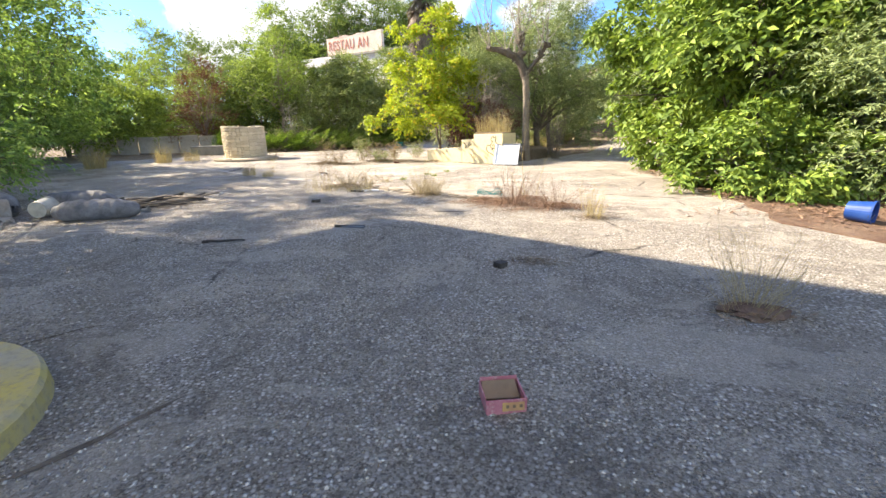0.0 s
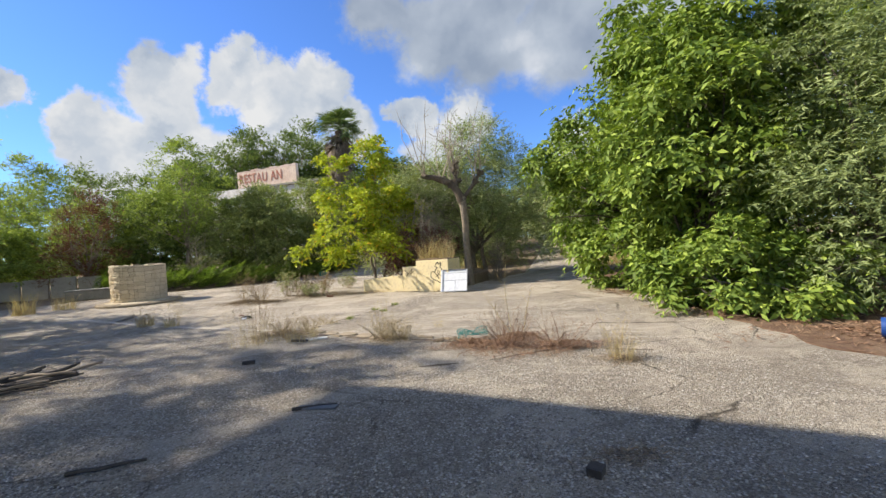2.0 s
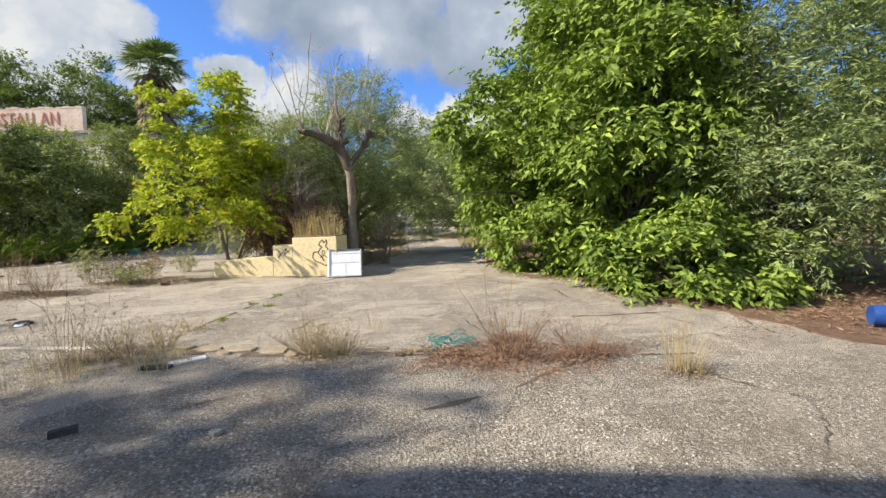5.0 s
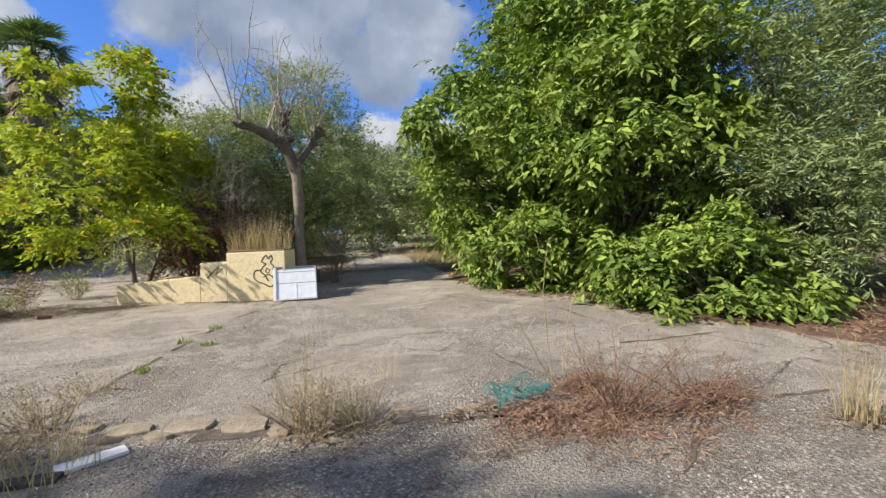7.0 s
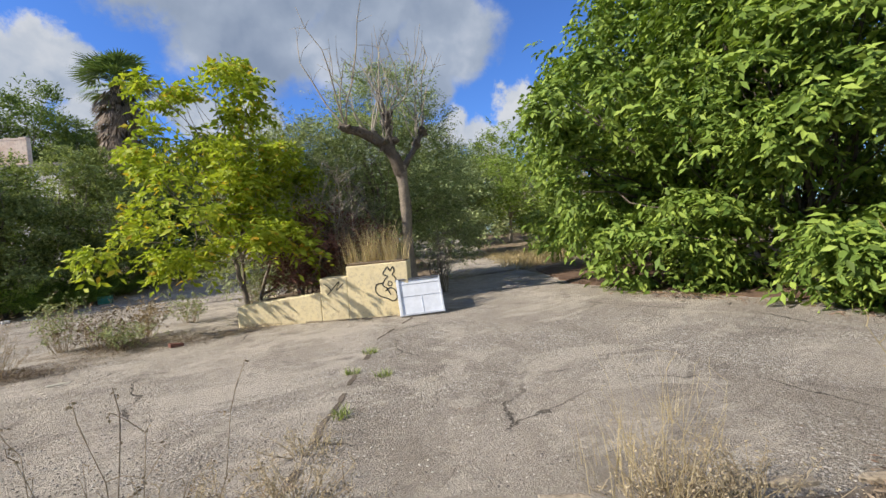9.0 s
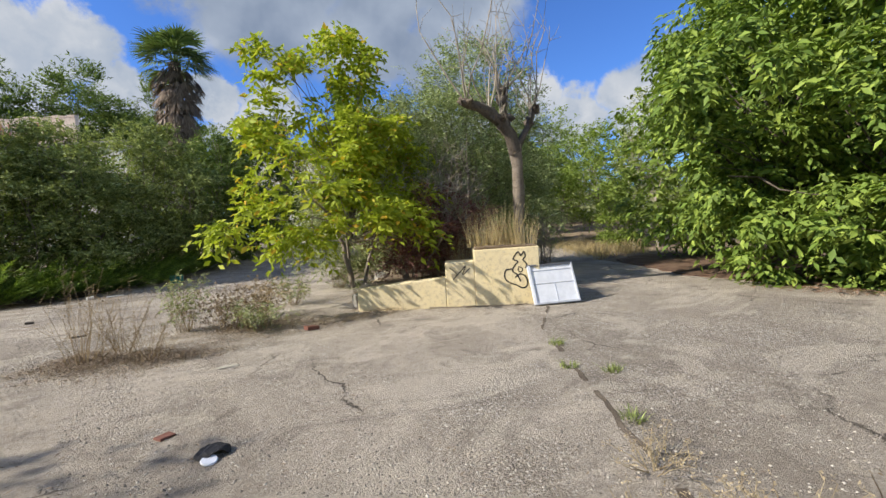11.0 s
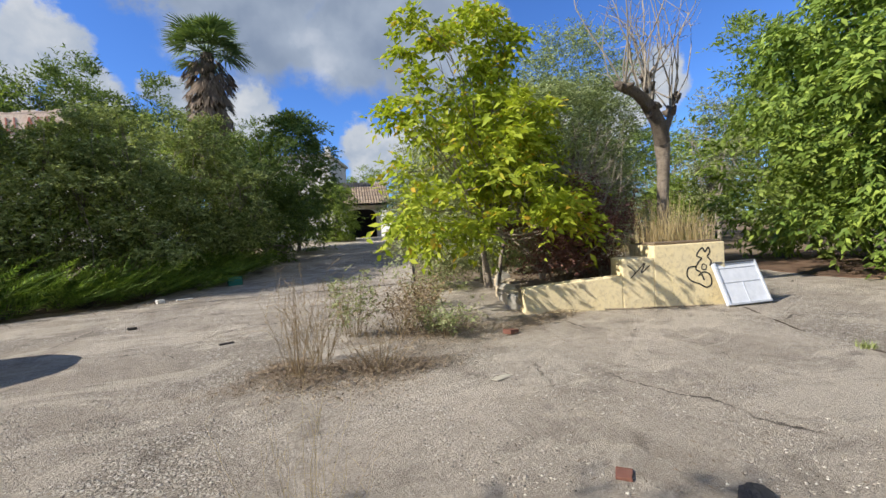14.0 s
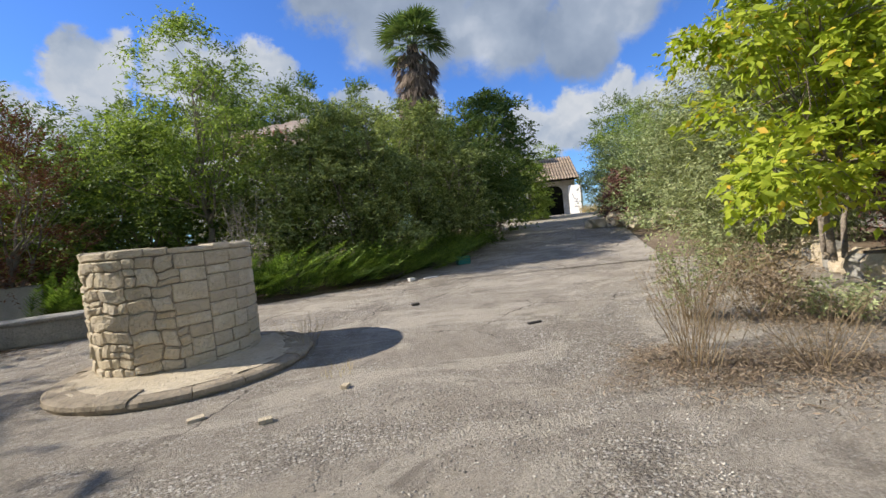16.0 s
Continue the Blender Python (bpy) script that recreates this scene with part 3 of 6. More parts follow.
def build_pavement():
    """The forecourt and the two drives that leave it: flat, then rising with the ground."""
    rim = [(-30, -18), (24, -18), (24, 3.2), (10.5, 3.6), (7.0, 5.6), (5.8, 6.6), (5.6, 7.6), (5.9, 9.2), (6.2, 11.0), (6.4, 13.0), (6.4, 15.0), (6.6, 16.8),
           (7.4, 18.5), (9.0, 22), (8.6, 23.5), (5.2, 21.6), (3.3, 18.9), (0.5, 23.8), (-0.4, 24.6), (-8.0, 26.0), (-10.3, 25.1), (-13.0, 24.5), (-15.0, 21.3), (-17.5, 18.6), (-20.5, 16.9), (-30, 9)]
    pave = sheet("pavement", rim, -0.2, 0.0, M_PAVE, "dusty cracked concrete forecourt with bare pebbly patches", "pavement", jag=0.22, step=0.35)

    def drive(name, left, right, label):
        n = 14
        v = []
        for k in range(n + 1):
            for j in range(7):
                a, b = np.interp(k / n, [0, 1], [left[0][0], left[1][0]]), np.interp(k / n, [0, 1], [left[0][1], left[1][1]])
                c, d = np.interp(k / n, [0, 1], [right[0][0], right[1][0]]), np.interp(k / n, [0, 1], [right[0][1], right[1][1]])
                x, y = a + (c - a) * j / 6, b + (d - b) * j / 6
                v.append((x, y, ramp_height(x, y) + 0.012))
        f = [(k * 7 + j, k * 7 + j + 1, (k + 1) * 7 + j + 1, (k + 1) * 7 + j) for k in range(n) for j in range(6)]
        tagged(raw(name, v, f, M_PAVE, smooth=True), label, "road", kind="structure")
    drive("road", ((-7.6, 25.6), (3.5, 48.0)), ((-0.3, 24.2), (12.5, 48.5)), "pale concrete drive climbing to the arched porch")
    drive("road", ((5.4, 21.4), (22, 62)), ((8.9, 21.4), (27, 60)), "dusty concrete drive leaving between the trees")
    return pave


build_ground()
build_pavement()
sheet("mulch_bed", [(5.9, 5.6), (5.4, 6.6), (5.3, 7.6), (5.6, 9.2), (5.9, 11.0), (6.1, 13.0), (6.1, 15.0), (6.4, 17.0), (9, 21), (20, 21), (22, 3.4), (10.5, 3.2), (7, 5.0)],
      -0.1, 0.018, M_MULCH, "reddish brown leaf mulch under the trees", "ground", jag=0.3, step=0.3)


def seam(name, a, b, width, material, label, z=0.005, wob=0.05, seed=0, rag=0.4, broken=1.0):
    """A narrow uneven strip on the ground: a joint, a crack or a cement band."""
    a, b = Vector(a), Vector(b)
    n = max(4, int((b - a).length / 0.12))
    side = Vector((-(b - a).y, (b - a).x)).normalized()
    bm = bmesh.new()
    rows = []
    for k in range(n + 1):
        p = a.lerp(b, k / n)
        p += side * wob * (noise.noise((k * 0.21, seed * 5.3, 0)) + 0.5 * noise.noise((k * 0.7, seed * 5.3, 2)))
        w = width * (1 + rag * 1.6 * noise.noise((k * 0.5, seed * 3.7, 8))) * min(1, 0.25 + 1.5 * min(k, n - k) / n * 4)
        rows.append((bm.verts.new((*(p - side * w / 2), z)), bm.verts.new((*(p + side * w / 2), z))))
    for k, ((p, q), (r, s)) in enumerate(zip(rows, rows[1:])):
        if noise.noise((k * 0.23, seed * 2.9, 5.0)) > -broken:
            bm.faces.new((p, q, s, r))
    ob = part(name, bm, material)
    return tagged(ob, label, "joint", kind="structure")


for k, (a, b, w) in enumerate([((-10.8, 16.9), (-5.9, 13.4), 0.16), ((-5.9, 13.4), (-3.6, 12.1), 0.15), ((-3.6, 12.1), (-2.3, 11.35), 0.13)]):
    seam("cement_band", a, b, w, M_PALE, "pale cement band set flush in the forecourt", 0.004, 0.03, k, 0.2)
JOINTS = [((-2.4, 11.25), (-0.5, 9.95), 0.16), ((0.05, 9.75), (0.95, 9.15), 0.15), ((0.2, 9.58), (1.0, 9.05), 0.05), ((0.55, 9.35), (4.6, 7.0), 0.05), ((-2.2, 11.1), (0.1, 14.9), 0.05), 
          ((0.1, 7.95), (1.0, 8.0), 0.06), ((1.0, 8.0), (2.2, 8.3), 0.05), ((-1.15, 1.8), (-0.65, 2.55), 0.035), ((-2.4, 2.98), (-1.45, 3.85), 0.022),
          ((3.0, 9.9), (4.8, 9.3), 0.05), ((0.1, 14.9), (1.6, 16.4), 0.04), ((2.0, 8.3), (2.9, 9.9), 0.03)]
for k, (a, b, w) in enumerate(JOINTS):
    seam("joint", a, b, w, M_JOINT, "dark dirt-filled joint in the concrete", 0.005, 0.07, k + 10, 0.7, 0.05)


# ---- forecourt: pump island, unseen shade roof ----
def build_island():
    ob = thing("pump_island", (-2.3, 1.8, 0), "raised island with a worn yellow kerb and grey cement top", "kerb", kind="structure")
    r, w, back = 1.12, 0.24, 5.0
    arc = [(math.cos(t), math.sin(t)) for t in np.linspace(-0.5 * math.pi, 0.5 * math.pi, 25)]
    turn = math.atan2(BX.y, BX.x)
    cs, sn = math.cos(turn), math.sin(turn)

    def ring(radius):
        pts = [(-back, -radius)] + [(radius * c, radius * s) for c, s in arc] + [(-back, radius)]
        return [(x * cs - y * sn, x * sn + y * cs) for x, y in pts]
    prof = [(r, 0.0), (r - 0.01, 0.11), (r - 0.035, 0.14), (r - w, 0.145), (r - w - 0.005, 0.1)]
    bm = bmesh.new()
    loops = [[bm.verts.new((x, y, z)) for x, y in ring(rad)] for rad, z in prof]
    for lo, hi in zip(loops, loops[1:]):
        for i in range(len(lo) - 1):
            bm.faces.new((lo[i], lo[i + 1], hi[i + 1], hi[i]))
    part("kerb", bm, M_KERB, ob, "worn yellow painted kerb", smooth=False)
    bm = bmesh.new()
    bm.faces.new([bm.verts.new((x, y, 0.118)) for x, y in ring(r - w)])
    part("infill", bm, M_CEMENT, ob, "grey cement top")


build_island()


def build_shade_canopy():
    """Unseen tall roof, added so its shade lies over the start of the walk."""
    h = 9.4
    u = -heading(SUN_AZ, SUN_EL)
    u = Vector((u.x, u.y, 0)) / -u.z
    corner = Vector((-0.9, 7.45, 0)) - u * h
    ob = thing("canopy", (corner.x, corner.y, 0), "unseen tall flat concrete roof on columns, added to shade the forecourt", "roof", kind="structure")
    bm = bmesh.new()
    turn = Matrix.Rotation(math.atan2(AX.y, AX.x), 3, "Z")
    mid = AX * 7.5 - BX * 5.5
    box(bm, (15, 11, 0.5), (mid.x, mid.y, h + 0.25), turn, 0.03)
    # White slab, so its underside bounces light into the shade.
    part("roof_slab", bm, M_WHITE, ob)
    for s, n in ((6.5, -10.4), (14.3, -10.4), (14.3, -6.0)):
        q = AX * s - BX * -n
        bm = bmesh.new()
        box(bm, (0.5, 0.5, h), (q.x, q.y, h / 2), turn, 0.03)
        part("column", bm, M_CEMENT, ob)


build_shade_canopy()

# ---- the stone well ----
def build_well():
    cx, cy, r, h = -10.28, 20.50, 0.92, 1.47
    rng = np.random.default_rng(31)
    ob = thing("stone_well", (cx, cy, 0), "round well of rough honey-coloured limestone blocks on a low plinth", "well")
    bm = bmesh.new()
    for rad0, rad1 in ((r - 0.022, r - 0.3),):
        n = 48
        prof = [(rad0, 0.0), (rad0, h - 0.06), (rad1, h - 0.06), (rad1, 0.05)]
        loops = [[bm.verts.new((rad * math.cos(2 * math.pi * i / n), rad * math.sin(2 * math.pi * i / n), z)) for i in range(n)] for rad, z in prof]
        for lo, hi in zip(loops, loops[1:]):
            for i in range(n):
                bm.faces.new((lo[i], lo[(i + 1) % n], hi[(i + 1) % n], hi[i]))
    part("core", bm, M_MORTAR, ob, "old crumbling mortar")

    def warp(a, z, amount):
        """Wavy courses: neighbours share the same wander, so the joints stay thin."""
        u = a * r
        da = 0.014 * math.sin(z * 17 + 3.1 * u) + 0.009 * math.sin(z * 31 - 5.3 * u + 1.7)
        dz = 0.017 * math.sin(u * 13 + 2.3 * z) + 0.009 * math.sin(u * 27 - 4.1 * z + 0.6)
        fade = min(1.0, max(0.0, (z - 0.1) / 0.12), max(0.0, (1.34 - z) / 0.1)) if z < 1.34 else 0.3
        return a + da * amount / r, z + dz * amount * fade

    def stone(a0, a1, z0, z1, name="stone", inner=r - 0.06, proud=0.0, rough=0.5):
        """One block: the face bulges unevenly, its rim and corners are worn round."""
        g = 0.0045
        w, t = (a1 - a0) * r, z1 - z0
        nu, nv = max(5, int(w / 0.055)), max(4, int(t / 0.055))
        lean = rng.normal(0, 0.008 * rough, 2)
        out = rng.uniform(-0.006, 0.012) * rough
        knob = rng.uniform(0, 50)
        bm = bmesh.new()
        rows = []
        su = [0.0] + [min(0.5, 0.016 / w) + (1 - 2 * min(0.5, 0.016 / w)) * k / (nu - 2) for k in range(nu - 1)] + [1.0]
        sv = [0.0] + [min(0.5, 0.016 / t) + (1 - 2 * min(0.5, 0.016 / t)) * k / (nv - 2) for k in range(nv - 1)] + [1.0]
        worn = rng.uniform(0.1, 1.0, 4) * 0.018 * rough
        for q in sv:
            row = []
            for p in su:
                cu, cv = (2 * p - 1), (2 * q - 1)
                corner = worn[(p > 0.5) * 2 + (q > 0.5)] * abs(cu) ** 5 * abs(cv) ** 5
                x = a0 * r + g + (w - 2 * g) * p - math.copysign(corner, cu)
                z = z0 + g + (t - 2 * g) * q - math.copysign(corner, cv)
                aa, zz = warp(x / r, z, rough if rough > 0.4 else rough * 0.35)
                rim = p in (0.0, 1.0) or q in (0.0, 1.0)
                bulge = (1 - abs(cu) ** 3) * (1 - abs(cv) ** 3) * 0.004 * rough
                lump = 0.016 * rough * noise.noise((x * 9, z * 9, knob)) + 0.006 * noise.noise((x * 24, z * 24, knob))
                rad = r + proud + (-0.012 if rim else 0.0 + out + bulge + lump + lean[0] * cu + lean[1] * cv)
                row.append(bm.verts.new((rad * math.cos(aa), rad * math.sin(aa), zz)))
            rows.append(row)
        for lo, hi in zip(rows, rows[1:]):
            for k in range(len(lo) - 1):
                bm.faces.new((lo[k], lo[k + 1], hi[k + 1], hi[k]))
        rim = [e for e in bm.edges if e.is_boundary]
        ext = bmesh.ops.extrude_edge_only(bm, edges=rim)["geom"]
        for v in [q for q in ext if isinstance(q, bmesh.types.BMVert)]:
            f = inner / math.hypot(v.co.x, v.co.y)
            v.co.x, v.co.y = v.co.x * f, v.co.y * f
        part(name, bm, M_STONE, ob)

    # irregular rubble: the unrolled face is split again and again into uneven blocks
    def split(a0, a1, z0, z1):
        w, t = (a1 - a0) * r, z1 - z0
        dressed = math.cos((a0 + a1) / 2 - math.radians(2)) > 0.45
        wide, tall = (0.40, 0.25) if dressed else (rng.uniform(0.2, 0.4), rng.uniform(0.14, 0.28))
        if w <= wide and t <= tall:
            stone(a0, a1, z0, z1, rough=0.3 if dressed else 0.85)
        elif w / wide >= t / tall:
            m = a0 + (a1 - a0) * rng.uniform(0.36, 0.64)
            split(a0, m, z0, z1)
            split(m, a1, z0, z1)
        else:
            m = z0 + t * rng.uniform(0.36, 0.64)
            split(a0, a1, z0, m)
            split(a0, a1, m, z1)

    z = 1.375
    cuts = [0.2 + 2 * math.pi * (k + rng.uniform(-0.2, 0.2)) / 7 for k in range(7)]
    for c0, c1 in zip(cuts, cuts[1:] + [cuts[0] + 2 * math.pi]):
        split(c0, c1, 0.0, z)
    a = 0.1
    end = a + 2 * math.pi
    while a < end - 1e-6:
        w = min(rng.uniform(0.2, 0.55), end - a)
        if end - a - w < 0.2:
            w = end - a
        stone(a, a + w, z, h + rng.uniform(-0.025, 0.03), "coping_stone", r - 0.32, 0.002, 0.45)
        a += w
    plinth = thing("well_plinth", (-10.03, 20.05, 0), "low rounded stone step around the foot of the well", "step", kind="structure")
    R, n = 1.38, 15
    cuts = [2 * math.pi * (i + rng.uniform(-0.25, 0.25)) / n for i in range(n)]
    for a0, a1 in zip(cuts, cuts[1:] + [cuts[0] + 2 * math.pi]):
        bm = bmesh.new()
        hgt = 0.105 + rng.uniform(-0.012, 0.008)
        wide = rng.uniform(0.2, 0.34)
        prof = [(R - wide, 0.0), (R - wide, hgt), (R - 0.05, hgt - 0.004), (R - 0.012, hgt - 0.022), (R, hgt - 0.06), (R - 0.02, 0.0)]
        cols = []
        m = 5
        for k in range(m + 1):
            a = a0 + 0.003 + (a1 - a0 - 0.006) * k / m
            worn = 0.012 if k in (0, m) else 0.0
            col = []
            for rad, zz in prof:
                d = 0.012 * noise.noise((a * 4, rad * 6, zz * 20))
                col.append(bm.verts.new(((rad - worn * (rad > R - 0.1) + d) * math.cos(a), (rad - worn * (rad > R - 0.1) + d) * math.sin(a), max(0.0, zz - worn * 0.3 * (zz > 0.05) + d * 0.5 * (zz > 0.05)))))
            cols.append(col)
        for lo, hi in zip(cols, cols[1:]):
            for k in range(len(prof) - 1):
                bm.faces.new((lo[k], lo[k + 1], hi[k + 1], hi[k]))
        bm.faces.new(cols[0])
        bm.faces.new(cols[-1][::-1])
        bmesh.ops.recalc_face_normals(bm, faces=bm.faces)
        part("step_stone", bm, M_WORN, plinth)
    bm = bmesh.new()
    rings = [[bm.verts.new((rad * math.cos(2 * math.pi * i / 60), rad * math.sin(2 * math.pi * i / 60), 0.096 + 0.012 * noise.noise((rad * 5 * math.cos(2 * math.pi * i / 60), rad * 5 * math.sin(2 * math.pi * i / 60), 0)))) for i in range(60)] for rad in (0.05, 0.3, 0.5, 0.7, 0.85, 0.95, 1.05, 1.12, 1.2)]
    for lo, hi in zip(rings, rings[1:]):
        for i in range(60):
            bm.faces.new((lo[i], hi[i], hi[(i + 1) % 60], lo[(i + 1) % 60]))
    part("bedding", bm, M_WORNTOP, plinth, "dusty worn cement bedding")



build_well()

slab = thing("stone_trough", (-13.9, 23.6, 0), "long grey stone trough standing on the ground by the well", "trough")
bm = bmesh.new()
box(bm, (2.0, 0.75, 0.42), (0, 0, 0.21), Matrix.Rotation(radians(12), 3, "Z"), 0.04, 0.02)
part("basin", bm, M_GREYSTONE, slab)
bm = bmesh.new()
box(bm, (2.06, 0.8, 0.06), (0, 0, 0.44), Matrix.Rotation(radians(12), 3, "Z"), 0.02, 0.01)
part("rim", bm, M_GREYSTONE, slab)


# ---- the planter ----
P0 = (-1.5, 18.25)


def build_planter():
    ob = thing("planter", (*P0, 0), "stepped cream-yellow rendered planter with black scrawls, full of dry plants", "planter", kind="structure")
    at = lambda s, n, z=0.0: AX * s + BX * n + Vector((0, 0, z))
    # stepped outline of the front wall, extruded back
    def wall(name, prof, depth, mat, n0=0.0, label=""):
        bm = bmesh.new()
        f = bm.faces.new([bm.verts.new(at(s, n0, z)) for s, z in prof])
        ext = bmesh.ops.extrude_face_region(bm, geom=[f])["geom"]
        bmesh.ops.translate(bm, vec=BX * depth, verts=[q for q in ext if isinstance(q, bmesh.types.BMVert)])
        bmesh.ops.recalc_face_normals(bm, faces=bm.faces)
        bmesh.ops.bevel(bm, geom=bm.edges[:], offset=0.018, segments=2, affect="EDGES", profile=0.6)
        return part(name, bm, mat, ob, label)
    wall("low_wall", [(0.08, -0.05), (1.74, -0.05), (1.74, 0.56), (0.9, 0.50), (0.08, 0.42)], 0.28, M_YELLOW)
    wall("step_wall", [(1.742, -0.05), (2.28, -0.05), (2.28, 0.85), (1.742, 0.84)], 0.5, M_YELLOW)
    wall("block", [(2.282, -0.05), (3.48, -0.05), (3.48, 1.06), (2.282, 1.04)], 0.95, M_YELLOW)
    bm = bmesh.new()
    box(bm, (1.16, 0.9, 0.05), at(2.88, 0.48, 1.07), Matrix.Rotation(math.atan2(AX.y, AX.x), 3, "Z"), 0.015, 0.012)
    part("soil_cap", bm, M_EARTH, ob)
    # dug bed behind the walls
    bm = bmesh.new()
    pts = [(0.1, 0.2), (2.2, 0.2), (3.4, 0.9), (3.6, 3.4), (2.6, 5.0), (1.0, 4.6), (0.1, 2.5)]
    vs = [bm.verts.new(at(s, n, 0.38)) for s, n in pts]
    f = bm.faces.new(vs)
    bmesh.ops.poke(bm, faces=[f], offset=0.15)
    for i in range(len(pts)):
        a, b = pts[i], pts[(i + 1) % len(pts)]
        bm.faces.new([bm.verts.new(at(*a, 0.38)), bm.verts.new(at(*b, 0.38)), bm.verts.new(at(*b, -0.05)), bm.verts.new(at(*a, -0.05))])
    part("soil", bm, M_EARTH, ob)
    # rough stones along the side of the bed
    rng = np.random.default_rng(4)
    for k in range(15):
        t = k / 14
        s, n = 0.06 + 0.35 * t * t + rng.uniform(-0.05, 0.05), 0.45 + 4.6 * t
        bm = bmesh.new()
        bmesh.ops.create_icosphere(bm, subdivisions=2, radius=0.5)
        sx, sy, sz = rng.uniform(0.32, 0.5), rng.uniform(0.26, 0.36), rng.uniform(0.34, 0.52)
        for v in bm.verts:
            d = 1 + 0.35 * noise.noise(v.co * 2.6 + Vector((k * 3.1, 0, 0)))
            q = Vector([max(-0.38, min(0.38, c)) for c in v.co]) * d
            v.co = Vector((q.x * sx * 1.25, q.y * sy * 1.4, q.z * sz * 1.25 + sz * 0.40)) + at(s, n)
        part("rough_stone", bm, M_STONE if k % 3 else M_GREYSTONE, ob)
    # black scrawls on the block: looping strokes a finger thick, and drips on the low wall
    def stroke(name, pts, width=0.012):
        n = len(pts) * 8
        cu = []
        for k in range(n + 1):
            t = k / n * (len(pts) - 1)
            i = min(int(t), len(pts) - 2)
            p = [pts[max(0, i - 1)], pts[i], pts[i + 1], pts[min(len(pts) - 1, i + 2)]]
            w = t - i
            cu.append([0.5 * (2 * p[1][c] + (p[2][c] - p[0][c]) * w + (2 * p[0][c] - 5 * p[1][c] + 4 * p[2][c] - p[3][c]) * w ** 2 + (3 * p[1][c] - p[0][c] - 3 * p[2][c] + p[3][c]) * w ** 3) for c in (0, 1)])
        bm = bmesh.new()
        rows = []
        for k, (s, z) in enumerate(cu):
            a, b = cu[max(0, k - 1)], cu[min(n, k + 1)]
            d = Vector((b[0] - a[0], b[1] - a[1])).normalized() if a != b else Vector((1, 0))
            rows.append((bm.verts.new(at(s - d.y * width, -0.004, z + d.x * width)), bm.verts.new(at(s + d.y * width, -0.004, z - d.x * width))))
        for (p, q), (r, s) in zip(rows, rows[1:]):
            bm.faces.new((p, q, s, r))
        part(name, bm, M_BLACK, ob, "black spray-paint scrawl")
    stroke("scrawl", [(3.05, 0.93), (3.0, 0.84), (3.08, 0.79), (3.02, 0.72), (2.98, 0.62), (3.06, 0.55), (3.12, 0.42)])
    stroke("scrawl", [(3.05, 0.93), (3.1, 0.97), (3.14, 0.90), (3.2, 0.97), (3.22, 0.88), (3.18, 0.82), (3.24, 0.74), (3.22, 0.66)])
    stroke("scrawl", [(2.98, 0.66), (2.86, 0.64), (2.83, 0.52), (2.9, 0.42), (3.04, 0.36), (3.16, 0.30), (3.24, 0.36), (3.22, 0.5), (3.12, 0.56), (3.02, 0.5)])
    stroke("scrawl", [(3.1, 0.7), (3.16, 0.66), (3.14, 0.6), (3.08, 0.62), (3.1, 0.7)], 0.008)
    stroke("scrawl", [(1.82, 0.74), (1.95, 0.62), (1.88, 0.52), (2.02, 0.66), (2.12, 0.76), (2.06, 0.6), (2.2, 0.72)], 0.008)


build_planter()


def build_panel():
    a, b = Vector((1.17, 16.27, 0.0)), Vector((1.97, 15.98, 0.0))
    ax = (b - a).normalized()
    back = Vector((-ax.y, ax.x, 0))
    up = (Vector((0, 0, 1)) * 0.9 + back * 0.4 - ax * 0.03).normalized()
    m = Matrix((ax, back, up)).transposed().to_4x4()
    nrm = ax.cross(up)
    m = Matrix((ax, -nrm, up)).transposed().to_4x4()
    m.translation = a + Vector((0, 0, 0.02))
    ob = thing("discarded_panel", m, "white enamelled panel with dark metal frame leaning on planter", "panel")
    w, h = 0.86, 0.73
    bm = bmesh.new()
    box(bm, (w, 0.02, h), (w / 2, 0, h / 2), None, 0.006)
    part("sheet", bm, M_PANEL, ob)
    for name, size, at, mat in (("rail", (w + 0.02, 0.05, 0.03), (w / 2, -0.012, h), M_METAL), ("rail", (w + 0.02, 0.05, 0.03), (w / 2, -0.012, 0.01), M_STEEL),
                                ("stile", (0.05, 0.05, h), (0.02, -0.013, h / 2), M_PANEL), ("stile", (0.03, 0.05, h), (w - 0.01, -0.013, h / 2), M_STEEL),
                                ("bar", (w, 0.012, 0.01), (w / 2, -0.012, h * 0.52), M_STEEL), ("bar", (0.009, 0.012, h * 0.5), (w * 0.53, -0.012, h * 0.27), M_STEEL),
                                ("back_rail", (w * 0.8, 0.025, 0.025), (w * 0.62, 0.16, h * 1.0), M_METAL), ("back_leg", (0.025, 0.025, h * 0.7), (w * 1.02, 0.16, h * 0.65), M_METAL), ("back_leg", (0.025, 0.16, 0.025), (w * 1.02, 0.08, h * 1.0), M_METAL),
                                ("bar", (w * 0.99, 0.012, 0.012), (w / 2, -0.012, h * 0.86), M_STEEL)):
        bm = bmesh.new()
        box(bm, size, at, None, 0.004)
        part(name, bm, mat, ob)


build_panel()


# ---- houses ----
def build_restaurant():
    O = (-18.7, 55.6)
    ax, bx = Vector((0.885, -0.466, 0)), Vector((0.466, 0.885, 0))
    ob = thing("restaurant_building", (*O, 1.0), "abandoned pale rendered building with a faded red painted parapet sign", "building")
    turn = Matrix.Rotation(math.atan2(ax.y, ax.x), 3, "Z")
    at = lambda s, n, z=0.0: ax * s + bx * n + Vector((0, 0, z))

    def block(name, s, n, z, ls, ln, lz, mat, label="", bev=0.03):
        bm = bmesh.new()
